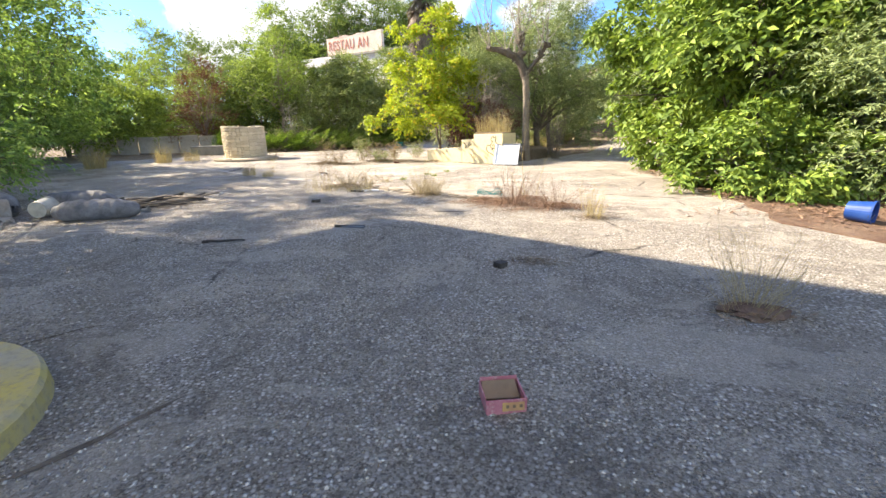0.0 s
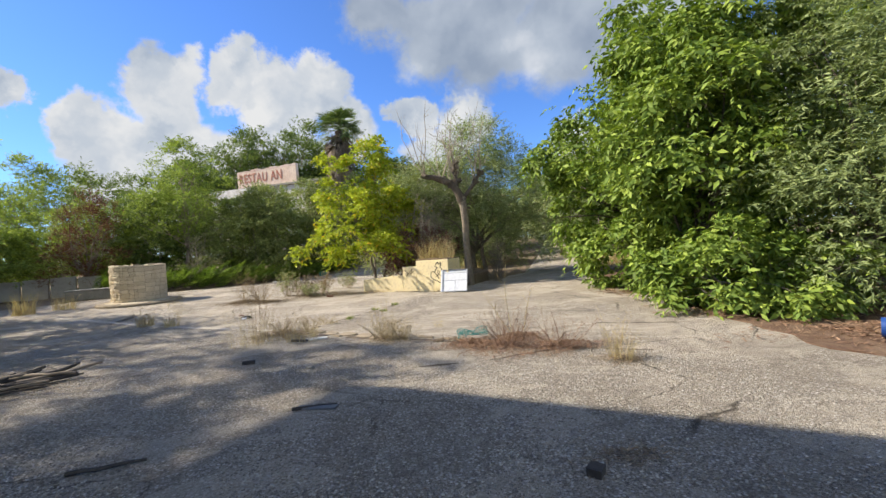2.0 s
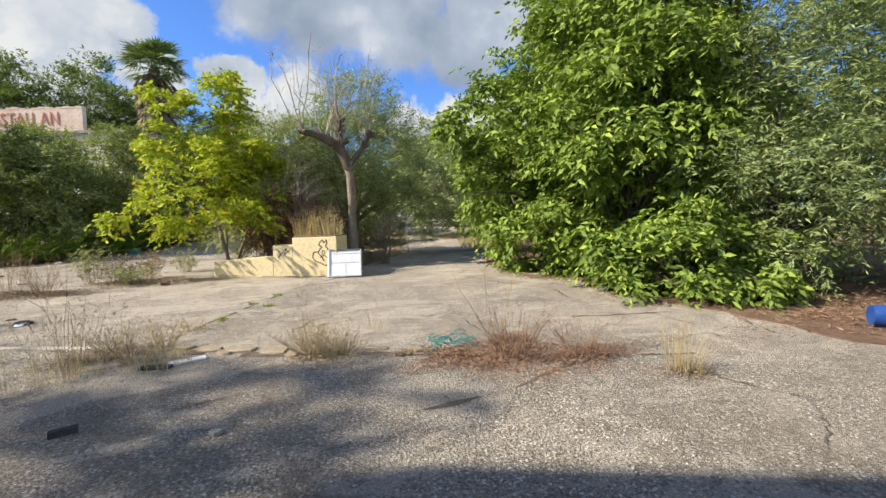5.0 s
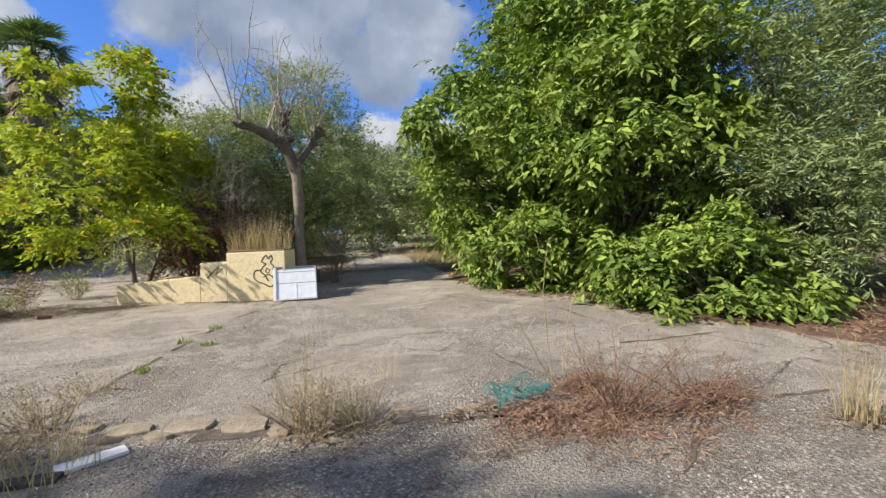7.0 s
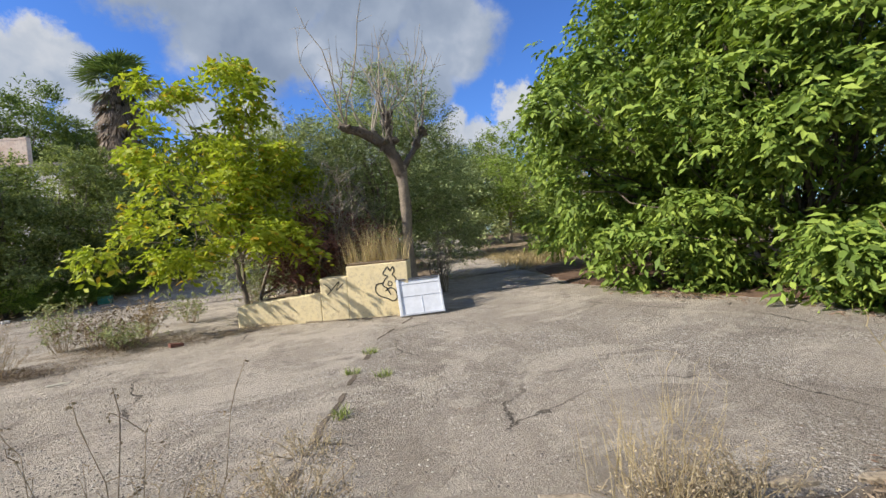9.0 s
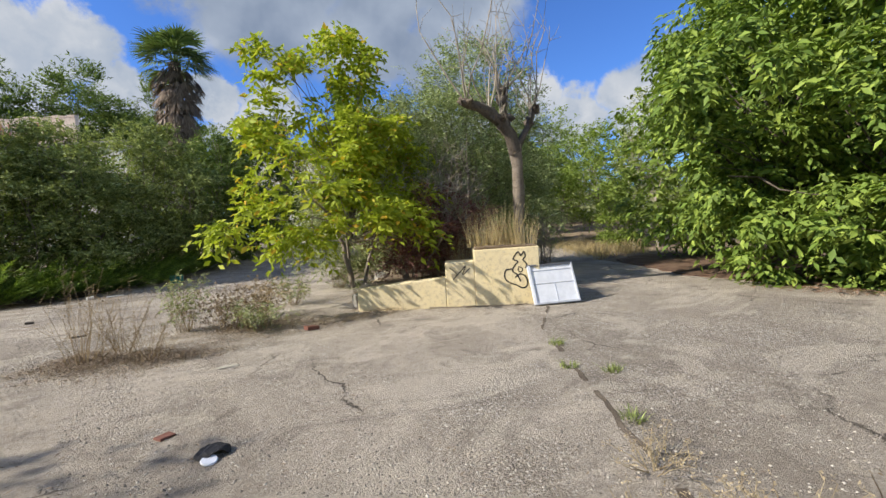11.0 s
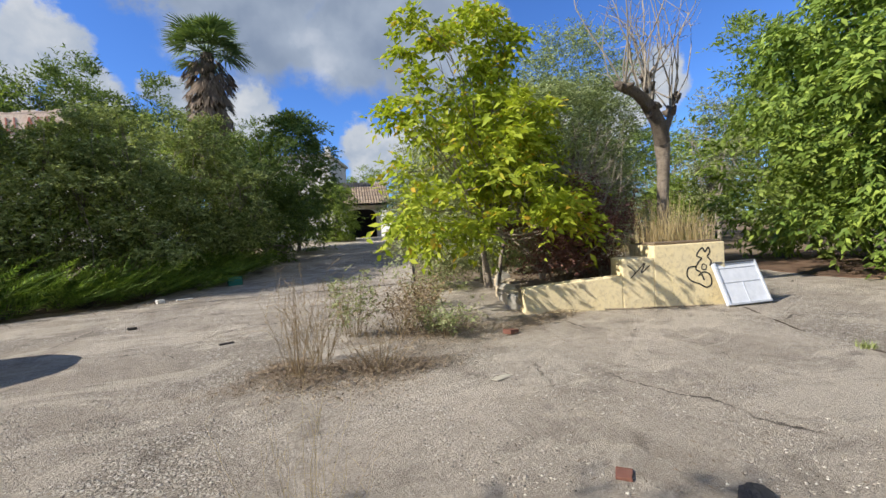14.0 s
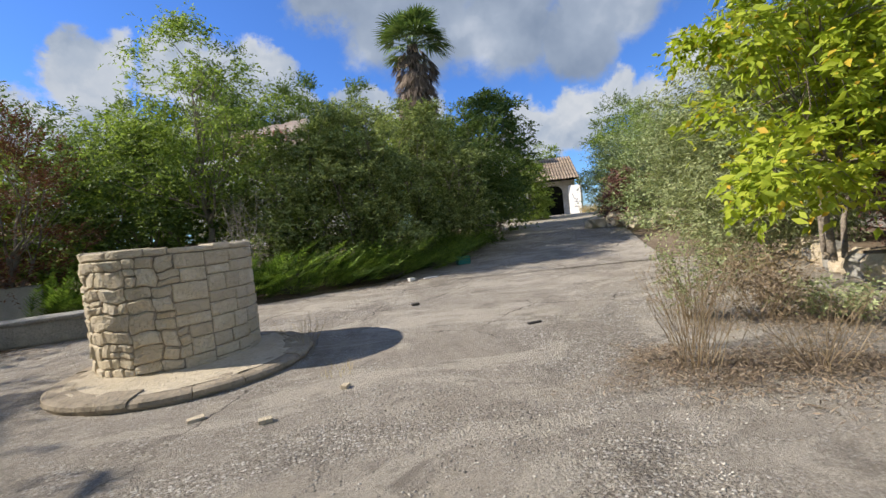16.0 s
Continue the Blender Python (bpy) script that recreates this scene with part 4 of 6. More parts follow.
        box(bm, (ls, ln, lz), at(s + ls / 2, n + ln / 2, z + lz / 2), turn, bev)
        return part(name, bm, mat, ob, label)
    block("wall", -4.5, 0.6, -1.2, 16.5, 9, 9.2, M_WHITEWASH)
    block("cornice", -4.7, 0.35, 8.0, 16.9, 9.4, 0.25, M_GREYSTONE)
    block("parapet", 0, 0.5, 8.25, 8.6, 0.4, 1.85, M_PARAPET, "peeling pinkish sign parapet")
    rng = np.random.default_rng(2)
    for k in range(16):
        block("broken_coping", 8.6 * k / 16, 0.48, 10.08, 0.52, 0.44, 0.06 + 0.22 * rng.uniform() * (1 if k > 3 else 0.4), M_PARAPET)
    block("lower_parapet", -4.5, 0.3, 7.2, 8.0, 0.3, 1.0, M_WHITEWASH)
    for i, (word, s) in enumerate((("RESTAU", 0.3), ("AN", 5.0))):
        cu = bpy.data.curves.new("lettering", "FONT")
        cu.body, cu.size, cu.extrude, cu.space_character = word, 1.5, 0.02, 1.12
        tmp = bpy.data.objects.new("lettering", cu)
        scene.collection.objects.link(tmp)
        bpy.context.view_layer.update()
        me = bpy.data.meshes.new_from_object(tmp)
        bpy.data.objects.remove(tmp)
        me.materials.clear()
        me.materials.append(M_LETTER)
        le = hang(new("lettering", me), ob)
        m = Matrix((ax, Vector((0, 0, 1)), -bx)).transposed().to_4x4()
        m.translation = at(s, 0.47, 8.78)
        le.matrix_local = m @ Matrix.Diagonal((0.73, 1, 1, 1))
        tagged(le, "faded red hand-painted capitals")
    for k in range(4):
        s = -3.4 + k * 4.4
        pane = block("window", s, 0.56, 3.4, 1.3, 0.06, 1.6, M_INNER_SHADE)
        block("window_sill", s - 0.1, 0.42, 3.25, 1.5, 0.2, 0.1, M_PALE).parent = pane
    # taller wing towards the porch, turned like the forecourt
    far = Vector((-0.9, 0.9, 0))
    turn = Matrix.Rotation(math.atan2(AX.y, AX.x), 3, "Z")
    at = lambda s, n, z=0.0: far + AX * s + BX * n + Vector((0, 0, z))
    block("wing_wall", 17.5, 12.0, -1.0, 6.7, 8, 9.2, M_WHITEWASH)
    block("wing_cornice", 17.3, 11.8, 8.2, 7.1, 8.4, 0.3, M_PALE)
    block("chimney", 23.6, 13.0, 8.5, 0.5, 0.5, 0.9, M_WHITEWASH)
    block("wing_window", 24.17, 13.2, 5.4, 0.06, 1.0, 1.5, M_INNER_SHADE)
    block("wing_window", 20.2, 11.96, 4.6, 1.0, 0.06, 1.4, M_INNER_SHADE)


build_restaurant()


def build_porch():
    """A small tiled porch with one round arch, raised on its own step."""
    O = (7.7, 51.95)
    face = Vector((3.5, -1.3, 0)).normalized()
    back = Vector((-face.y, face.x, 0))
    ob = thing("porch", (*O, 1.2), "whitewashed porch with a clay-tiled roof and scrawled white pillar", "building")
    at = lambda s, n, z=0.0: face * s + back * n + Vector((0, 0, z))
    W, H, D = 3.75, 3.25, 3.6
    c, r, spring, rise = 1.65, 1.3, 1.85, 0.95
    bm = bmesh.new()
    inner = [(c - r, -0.3)] + [(c - r * math.copysign(abs(math.cos(t)) ** 0.55, math.cos(t)), spring + rise * math.sin(t) ** 0.55) for t in np.linspace(0, math.pi, 17)] + [(c + r, -0.3)]
    for n0, flip in ((0, 0), (0.35, 1)):
        tops = [(0 if s < c - r * 0.98 else W if s > c + r * 0.98 else s, H if z >= spring else z) for s, z in inner]
        tops = [((0 if s <= c - r + 1e-6 else W if s >= c + r - 1e-6 else s), z2) for (s, _), (_, z2) in zip(inner, tops)]
        for i in range(len(inner) - 1):
            q = [inner[i], inner[i + 1], tops[i + 1], tops[i]]
            vs = [bm.verts.new(at(s, n0, z)) for s, z in q]
            bm.faces.new(vs[::-1] if flip else vs)
    for i in range(len(inner) - 1):
        a, b = inner[i], inner[i + 1]
        bm.faces.new([bm.verts.new(at(*p)) for p in ((a[0], 0, a[1]), (a[0], 0.35, a[1]), (b[0], 0.35, b[1]), (b[0], 0, b[1]))])
    for s in (0, W):
        bm.faces.new([bm.verts.new(at(*p)) for p in ((s, 0, -0.3), (s, 0.35, -0.3), (s, 0.35, H), (s, 0, H))])
    part("arch_wall", bm, M_WHITEWASH, ob)
    turn = Matrix.Rotation(math.atan2(face.y, face.x), 3, "Z")
    # white pillar built as a splayed wall to catch the sun, with scrawled paint
    splay = turn @ Matrix.Rotation(radians(-38), 3, "Z")
    bm = bmesh.new()
    box(bm, (1.15, 0.3, 2.75), at(W + 0.05, -1.5, 1.2), splay, 0.03)
    pillar = part("wing_wall", bm, M_WHITE, ob, "white pillar shaped as a splayed wall to catch the sun, dark scrawls")
    for dx, dz, w, h in ((0.12, 1.15, 0.26, 0.05), (0.2, 1.3, 0.05, 0.3), (0.02, 1.42, 0.2, 0.05), (0.1, 0.75, 0.3, 0.06), (-0.15, 1.7, 0.05, 0.34)):
        bm = bmesh.new()
        q = at(W + 0.05, -1.5, dz) + splay @ Vector((dx, -0.154, 0))
        box(bm, (w, 0.006, h), q, splay @ Matrix.Rotation(dx * 2, 3, "Y"))
        part("scrawl", bm, M_BLACK, pillar)
    # the back wall's near-black colour paints the shade inside the porch
    for s, n, ls, ln in ((-0.15, D / 2 + 0.2, 0.3, D), (W + 0.15, D / 2 + 0.2, 0.3, D), (W / 2, D + 0.3, W, 0.3)):
        bm = bmesh.new()
        box(bm, (ls, ln, H + 0.3), at(s, n, H / 2 - 0.15), turn)
        part("side_wall", bm, M_INNER_SHADE if ls > 1 else M_WHITEWASH, ob)
    bm = bmesh.new()
    box(bm, (W + 1.2, 1.2, 0.35), at(W / 2 - 0.3, -0.6, -0.05), turn, 0.02, 0.02)
    part("doorstep", bm, M_GREYSTONE, ob)
    bm = bmesh.new()
    eave, ridge = [at(-1.6, -1.5, H - 0.2), at(W + 0.5, -1.5, H - 0.2)], [at(-1.6, D, H + 2.3), at(W + 0.5, D, H + 2.3)]
    f = bm.faces.new([bm.verts.new(p) for p in (eave[0], eave[1], ridge[1], ridge[0])])
    bmesh.ops.solidify(bm, geom=[f], thickness=0.12)
    deck = part("roof_deck", bm, M_DARKBARK, ob)
    n = 24
    for k in range(n):
        s = -1.5 + k * (W + 1.9) / (n - 1)
        for j in range(6):
            t0, t1 = j / 6, (j + 1.12) / 6
            bm = bmesh.new()
            rows = []
            for t, rr in ((t0, 0.125), (t1, 0.1)):
                nn, zz = -1.58 + (D + 1.58) * t, H - 0.14 + 2.5 * t + (0.03 if t == t0 else 0)
                rows.append([bm.verts.new(at(s + rr * math.cos(q), nn, zz + rr * math.sin(q))) for q in np.linspace(0, math.pi, 6)])
            for i in range(5):
                bm.faces.new((rows[0][i], rows[0][i + 1], rows[1][i + 1], rows[1][i]))
            part("roof_tile", bm, M_TILE, deck)


build_porch()

# loose boulders along the drive
edge = np.random.default_rng(44)
for k in range(9):
    t = k / 8
    x, y = 3.3 + 2.9 * t + edge.uniform(-0.2, 0.2), 33.5 - 5.6 * t + edge.uniform(-0.2, 0.2)
    ob = thing("boulder", (x, y, ramp_height(x, y) - 0.05), "pale rough boulder edging the drive", "boulder", "boulders along the drive")
    bm = bmesh.new()
    bmesh.ops.create_icosphere(bm, subdivisions=2, radius=0.5)
    sx, sy, sz = edge.uniform(0.6, 1.1), edge.uniform(0.5, 0.8), edge.uniform(0.5, 0.95)
    for v in bm.verts:
        d = 1 + 0.35 * noise.noise(v.co * 2.6 + Vector((k * 4.3, 2, 0)))
        q = Vector([max(-0.38, min(0.38, c)) for c in v.co]) * d
        v.co = Vector((q.x * sx * 1.25, q.y * sy * 1.4, q.z * sz * 1.25 + sz * 0.45))
    part("rock", bm, M_STONE, ob)

# ---- trees and bushes ----
def G(x, y):
    return (x, y, ramp_height(x, y) - 0.02)


# the leafy trees beside the mulch bed
tree("ash_tree", (8.6, 14.8, 0), [((8.4, 15.2, 4.6), (2.5, 2.8, 3.4)), ((7.2, 15.6, 2.8), (1.7, 1.7, 2.4)), ((9.2, 15.6, 6.8), (2.2, 2.4, 2.4)), ((7.2, 13.8, 1.6), (1.6, 1.5, 1.6)), ((10.4, 14.2, 4.2), (2.4, 2.6, 3.6)), ((5.2, 15.2, 4.4), (1.3, 1.3, 0.9)), ((5.5, 15.0, 2.4), (1.2, 1.1, 1.3)), ((6.2, 14.4, 1.0), (1.2, 1.2, 1.0)), ((6.0, 13.0, 0.9), (0.9, 1.0, 0.9))],
     M_BRIGHT, "tall leafy tree with bright green drooping leaves to the ground", sprays=6400, count=8, length=0.46, leaf=0.2, width=0.44, droop=0.75, trunk=0.17, seed=11, gap=0.82, bunch=32, bark=M_DARKBARK)
tree("ash_tree", (7.2, 11.9, 0), [((7.1, 11.9, 3.9), (1.9, 1.9, 2.8)), ((6.4, 11.2, 1.8), (1.3, 1.2, 1.7)), ((7.7, 12.2, 6.2), (1.9, 1.9, 2.2)), ((6.3, 12.6, 3.3), (1.3, 1.4, 1.8))],
     M_BRIGHT, "leafy tree with sunlit bright green leaves over brown mulch", sprays=4400, count=8, length=0.42, leaf=0.185, width=0.44, droop=0.7, trunk=0.14, seed=12, gap=0.82, bunch=32, bark=M_DARKBARK)
tree("ash_sucker", (6.4, 9.7, 0), [((6.2, 9.6, 0.75), (0.9, 0.75, 0.8)), ((7.1, 9.3, 0.7), (0.9, 0.7, 0.75)), ((5.6, 10.3, 0.6), (0.6, 0.6, 0.65))],
     M_BRIGHT, "low bright green sucker growth at the tree's foot", "shrub", sprays=900, count=9, length=0.38, leaf=0.16, width=0.42, droop=0.6, trunk=0.03, seed=13, gap=0.4, stems=4, limbs=8)
tree("olive_willow", (9.4, 9.5, 0), [((9.2, 9.5, 3.6), (2.2, 2.0, 3.2)), ((8.1, 8.9, 2.0), (1.3, 1.1, 1.9)), ((10.8, 8.6, 2.4), (2.1, 1.9, 2.4)), ((9.9, 10.2, 6.2), (2.2, 2.0, 2.2)), ((8.5, 9.9, 5.2), (1.4, 1.3, 1.8))],
     M_WILLOW, "dense grey-green willow-leaved tree beside the mulch", sprays=7600, count=12, length=0.46, leaf=0.12, width=0.24, droop=0.45, trunk=0.14, seed=14, gap=0.6, bark=M_DARKBARK)
tree("olive_willow", (13.8, 7.6, 0), [((13.6, 7.6, 3.4), (2.6, 2.4, 3.2)), ((12.8, 6.6, 1.8), (1.8, 1.5, 1.8)), ((14.4, 8.6, 5.8), (2.6, 2.4, 2.4))],
     M_WILLOW, "dense grey-green willow-leaved tree beside the mulch", sprays=3000, count=10, length=0.5, leaf=0.13, width=0.26, droop=0.45, trunk=0.14, seed=15, gap=0.5, bark=M_DARKBARK)
tree("ash_tree", (12.5, 14.5, 0), [((12.5, 14.5, 5.0), (3.0, 3.0, 4.2)), ((12.0, 17.5, 4.0), (3.0, 2.6, 3.8)), ((11.0, 19.0, 2.2), (2.4, 2.0, 2.2))],
     M_GREEN, "tall green tree behind the drive's leafy edge", sprays=2600, count=9, length=0.6, leaf=0.24, width=0.42, droop=0.6, trunk=0.16, seed=16, gap=0.5, bark=M_DARKBARK)

# yellow tree in the planter
tree("yellow_tree", (-0.95, 19.7, 0.4), [((-1.5, 19.2, 2.8), (1.5, 1.3, 1.1)), ((-2.1, 18.9, 2.0), (1.3, 0.9, 0.8)), ((-0.8, 18.6, 1.9), (1.2, 0.9, 0.9)), ((-1.3, 19.5, 4.2), (1.05, 1.0, 0.9)), ((-0.9, 19.8, 5.3), (0.7, 0.7, 0.75)),
     ((0.0, 19.4, 3.3), (0.9, 0.9, 0.8)), ((-2.7, 19.5, 3.7), (0.7, 0.7, 0.45)), ((-1.1, 18.3, 1.15), (1.0, 0.5, 0.55)), ((-2.5, 19.3, 4.9), (0.8, 0.6, 0.35)), ((0.1, 18.6, 1.6), (0.7, 0.7, 0.6))],
     M_YLEAF, "small tree with bright yellow-green autumn leaves in the planter", sprays=1650, count=9, length=0.42, leaf=0.16, width=0.46, droop=0.5, trunk=0.06, seed=21, gap=0.72, rough=0.7, shell=0.85, stems=3, limbs=20, fork=1.3)
# olive tree behind the pollard
tree("olive_tree", (3.4, 21.6, 0), [((3.2, 21.6, 4.2), (2.0, 1.8, 2.0)), ((2.0, 20.9, 3.2), (1.7, 1.4, 1.9)), ((5.0, 21.8, 3.7), (1.8, 1.5, 2.0)), ((3.6, 21.2, 5.6), (1.5, 1.3, 1.2)), ((1.0, 20.8, 2.2), (1.5, 1.1, 1.8)), ((0.3, 21.4, 3.4), (1.3, 1.1, 1.5)), ((5.6, 22.0, 1.9), (1.3, 1.1, 1.5))],
     M_OLIVE, "old olive tree with grey-green narrow leaves", sprays=11000, count=10, length=0.42, leaf=0.1, width=0.3, droop=0.3, trunk=0.16, seed=22, gap=0.4, stems=2, bark=M_BARK)
tree("grey_bush", (1.3, 22.6, 0), [((1.2, 22.6, 2.6), (2.0, 1.4, 2.6)), ((-0.2, 22.9, 1.8), (1.3, 1.1, 1.8)), ((2.8, 23.0, 2.4), (1.6, 1.3, 2.4)), ((0.7, 21.7, 3.6), (1.5, 1.1, 1.7)), ((-0.1, 21.9, 2.0), (1.4, 1.1, 1.9))], M_GREYLEAF, "grey-green tangled bush behind the planter", "bush",
     sprays=6500, count=10, length=0.4, leaf=0.1, width=0.3, droop=0.3, trunk=0.06, seed=24, gap=0.4, stems=3)
tree("dry_shrub", (0.5, 18.6, 0.4), [((0.5, 18.6, 1.5), (0.9, 0.7, 0.8)), ((0.0, 19.0, 1.2), (0.8, 0.8, 0.7)), ((1.3, 18.7, 1.3), (0.8, 0.6, 0.7))], M_PURPLE, "dark reddish half-dead shrub in the planter", "shrub",
     sprays=2600, count=9, length=0.3, leaf=0.06, width=0.5, droop=0.2, trunk=0.03, seed=23, gap=0.5, stems=5, limbs=16)


def pollard():
    """Old pollarded tree: rough bole, a crooked limb each way, knuckles, and thin upright shoots."""
    rng = np.random.default_rng(5)
    b = np.array([2.42, 18.1, 0.0])
    ob = thing("pollard_tree", tuple(b), "old pollarded tree with a crooked grey bole and bare shoots", "tree")
    P = lambda *q: [np.array(p) - b for p in q]
    v, f = merge([tube(P((2.45, 18.1, -0.1), (2.40, 18.08, 0.6), (2.36, 18.05, 1.4), (2.36, 18.0, 2.2), (2.33, 17.98, 2.8), (2.27, 17.97, 3.2)), (0.19, 0.145, 0.125, 0.12, 0.13, 0.15), 13, 0.2)])
    raw("bole", v, f, M_BARK, ob, smooth=True)
    limbs = [((2.3, 17.97, 3.05), (2.14, 17.95, 3.42), (1.9, 17.93, 3.7), (1.6, 17.92, 3.84), (1.3, 17.9, 3.95), (1.02, 17.9, 3.98)), ((2.12, 17.96, 3.45), (2.14, 18.05, 3.8), (2.06, 18.1, 4.15), (2.1, 18.15, 4.4)), ((2.3, 17.97, 3.1), (2.55, 18.0, 3.4), (2.8, 18.05, 3.72), (3.0, 18.1, 4.05))]
    girth = [0.14, 0.085, 0.075]
    for q in limbs:
        n = len(q)
        v, f = tube(P(*q), np.linspace(1.0, 0.55, n) * girth[limbs.index(q)] * (1 + 0.25 * rng.uniform(0, 1, n)), 9, 0.22)
        raw("limb", v, f, M_DARKBARK, ob, smooth=True)
    pieces, knuckles = [], []
    ends = [q[-1] for q in limbs] + [limbs[0][2], limbs[0][3], limbs[1][2], limbs[2][2], limbs[1][1]]
    for e in ends:
        e = np.array(e)
        for _ in range(4):
            d = unit(rng.normal(0, 1, 3) * [1, 1, 0.4] + [0, 0, 0.3])
            knuckles.append(tube(np.stack([e - b, e - b + d * 0.1, e - b + d * 0.2]), (0.09, 0.075, 0.02), 7, 0.3))
        for _ in range(4):
            top = e + np.array([rng.normal(0, 0.55), rng.normal(0, 0.55), rng.uniform(0.8, 2.6)])
            path = bent_path(e - b, top - b, 0.16, 6, rng)
            pieces.append(tube(path, np.linspace(0.021, 0.005, 6), 4))
            for _ in range(4):
                k = rng.integers(2, 5)
                q = path[k] + rng.normal(0, 0.22, 3) + [0, 0, 0.25]
                pieces.append(tube(bent_path(path[k], q, 0.1, 3, rng), (0.007, 0.005, 0.003), 3))
    for v, f in knuckles:
        raw("knuckle", v, f, M_DARKBARK, ob, smooth=True)
    v, f = merge(pieces)
    tagged(raw("shoot_growth", v, f, M_PALEBARK, ob), kind="stuff")


pollard()


def bare_shrub(name, base, height, spread, n, mat, label, seed, thick=0.018):
    rng = np.random.default_rng(seed)
    ob = thing(name, base, label, "shrub")
    pieces = []
    for _ in range(n):
        a = rng.uniform(0, 2 * math.pi)
        top = np.array([math.cos(a) * spread * rng.uniform(0.1, 1), math.sin(a) * spread * rng.uniform(0.1, 1), height * rng.uniform(0.6, 1.05)])
        path = bent_path(np.array([rng.normal(0, 0.06), rng.normal(0, 0.06), -0.03]), top, 0.1, 7, rng)
        pieces.append(tube(path, np.linspace(thick, 0.003, 7), 4))
        for _ in range(9):
            k = rng.integers(2, 6)
            q = path[k] + np.array([rng.normal(0, 0.3), rng.normal(0, 0.3), rng.uniform(0.1, 0.5)]) * height / 2.5
            br = bent_path(path[k], q, 0.12, 4, rng)
            pieces.append(tube(br, np.linspace(thick * 0.4, 0.002, 4), 3))
            for _ in range(2):
                w = br[2] + np.array([rng.normal(0, 0.12), rng.normal(0, 0.12), rng.uniform(0.02, 0.2)]) * height / 2.5
                pieces.append(tube(np.stack([br[2], (br[2] + w) / 2, w]), (0.004, 0.003, 0.002), 3))
    v, f = merge(pieces)
    tagged(raw("twig_growth", v, f, mat, ob), kind="stuff")
    return ob


bare_shrub("bare_shrub", (0.9, 18.6, 0.4), 3.2, 0.9, 16, M_PALEBARK, "leafless pale twiggy shrub in the planter", 3)
bare_shrub("bare_shrub", (0.1, 19.3, 0.4), 2.6, 0.8, 10, M_PALEBARK, "leafless pale twiggy shrub in the planter", 4)
bare_shrub("bare_shrub", (1.5, 19.2, 0.4), 2.4, 1.0, 14, M_PALEBARK, "leafless pale twiggy shrub in the planter", 8, 0.012)
bare_shrub("bare_shrub", (3.6, 18.8, 0.0), 1.8, 0.8, 14, M_BARK, "leafless brown twiggy shrub by the drive", 6)
bare_shrub("bare_shrub", (-10.8, 27.3, 0.0), 2.8, 1.0, 14, M_PALEBARK, "leafless pale twiggy shrub among the bushes", 7)

# bushes along the drive
tree("locust_tree", (-12.4, 29.2, 0), [((-12.4, 29.2, 5.6), (2.1, 2.0, 2.2)), ((-13.6, 29.0, 4.2), (1.5, 1.5, 1.8)), ((-11.3, 29.0, 4.2), (1.4, 1.4, 1.7)), ((-12.2, 29.3, 7.4), (1.1, 1.1, 0.9))], M_GREEN, "slender locust tree with airy light green leaves", sprays=1900, count=12, length=0.6, leaf=0.13, width=0.36, droop=0.4, seed=31, gap=0.66)
tree("privet_bush", (-9.6, 29.4, 0), [((-9.6, 29.4, 2.6), (2.2, 1.7, 2.7)), ((-10.4, 28.6, 1.6), (1.6, 1.2, 1.6)), ((-8.8, 29.6, 4.2), (1.4, 1.3, 1.4))], M_HEDGE, "dense dark green bush behind the junipers", "bush", sprays=3900, count=10, length=0.4, leaf=0.12, width=0.4, droop=0.2, seed=32, gap=0.85, bunch=34)
tree("elm_bush", (-7.4, 29.0, 0), [((-7.4, 29.0, 2.6), (1.9, 1.5, 2.5)), ((-6.6, 28.6, 1.7), (1.3, 1.1, 1.6)), ((-7.6, 29.2, 4.4), (1.3, 1.2, 1.2))], M_HEDGE, "leafy green elm bush at the drive's edge", "bush", sprays=3750, count=10, length=0.4, leaf=0.11, width=0.45, droop=0.3, seed=33, gap=0.85, bunch=34)
tree("elm_bush", G(-5.0, 31.2), [((-5.0, 31.2, 3.2), (2.0, 1.7, 2.6)), ((-4.0, 30.8, 2.1), (1.4, 1.2, 1.8)), ((-5.3, 31.2, 5.0), (1.3, 1.3, 1.1))], M_HEDGE, "leafy yellow-green elm bush at the drive's edge", "bush", sprays=3750, count=10, length=0.42, leaf=0.12, width=0.45, droop=0.3, seed=34, gap=0.85, bunch=34)
tree("privet_bush", G(-2.6, 33.6), [((-2.6, 33.6, 3.2), (1.8, 1.7, 2.8)), ((-1.8, 33.0, 2.2), (1.2, 1.2, 1.8)), ((-2.8, 33.8, 5.2), (1.2, 1.2, 1.1))], M_DEEP, "dense green bush at the drive's edge", "bush", sprays=3300, count=10, length=0.42, leaf=0.13, width=0.42, droop=0.25, seed=35, gap=0.85, bunch=34)
tree("ivy_tree", G(-0.2, 37.6), [((-0.2, 37.6, 5.0), (1.9, 2.0, 3.6)), ((-0.6, 37.2, 2.6), (1.8, 1.8, 2.5)), ((0.4, 38.4, 7.4), (1.4, 1.4, 1.3))], M_DEEP, "tall dark ivy-clad tree beside the porch", "tree", sprays=3000, count=10, length=0.4, leaf=0.15, width=0.55, droop=0.4, seed=36, gap=0.45, shell=0.4)
tree("ivy_bush", G(3.3, 42.4), [((3.3, 42.4, 3.0), (1.7, 1.6, 2.2)), ((4.0, 42.2, 1.9), (1.2, 1.0, 1.2))], M_GREEN, "ivy-covered bush against the porch", "bush", sprays=1300, count=9, length=0.45, leaf=0.17, width=0.5, droop=0.5, seed=37, gap=0.5)
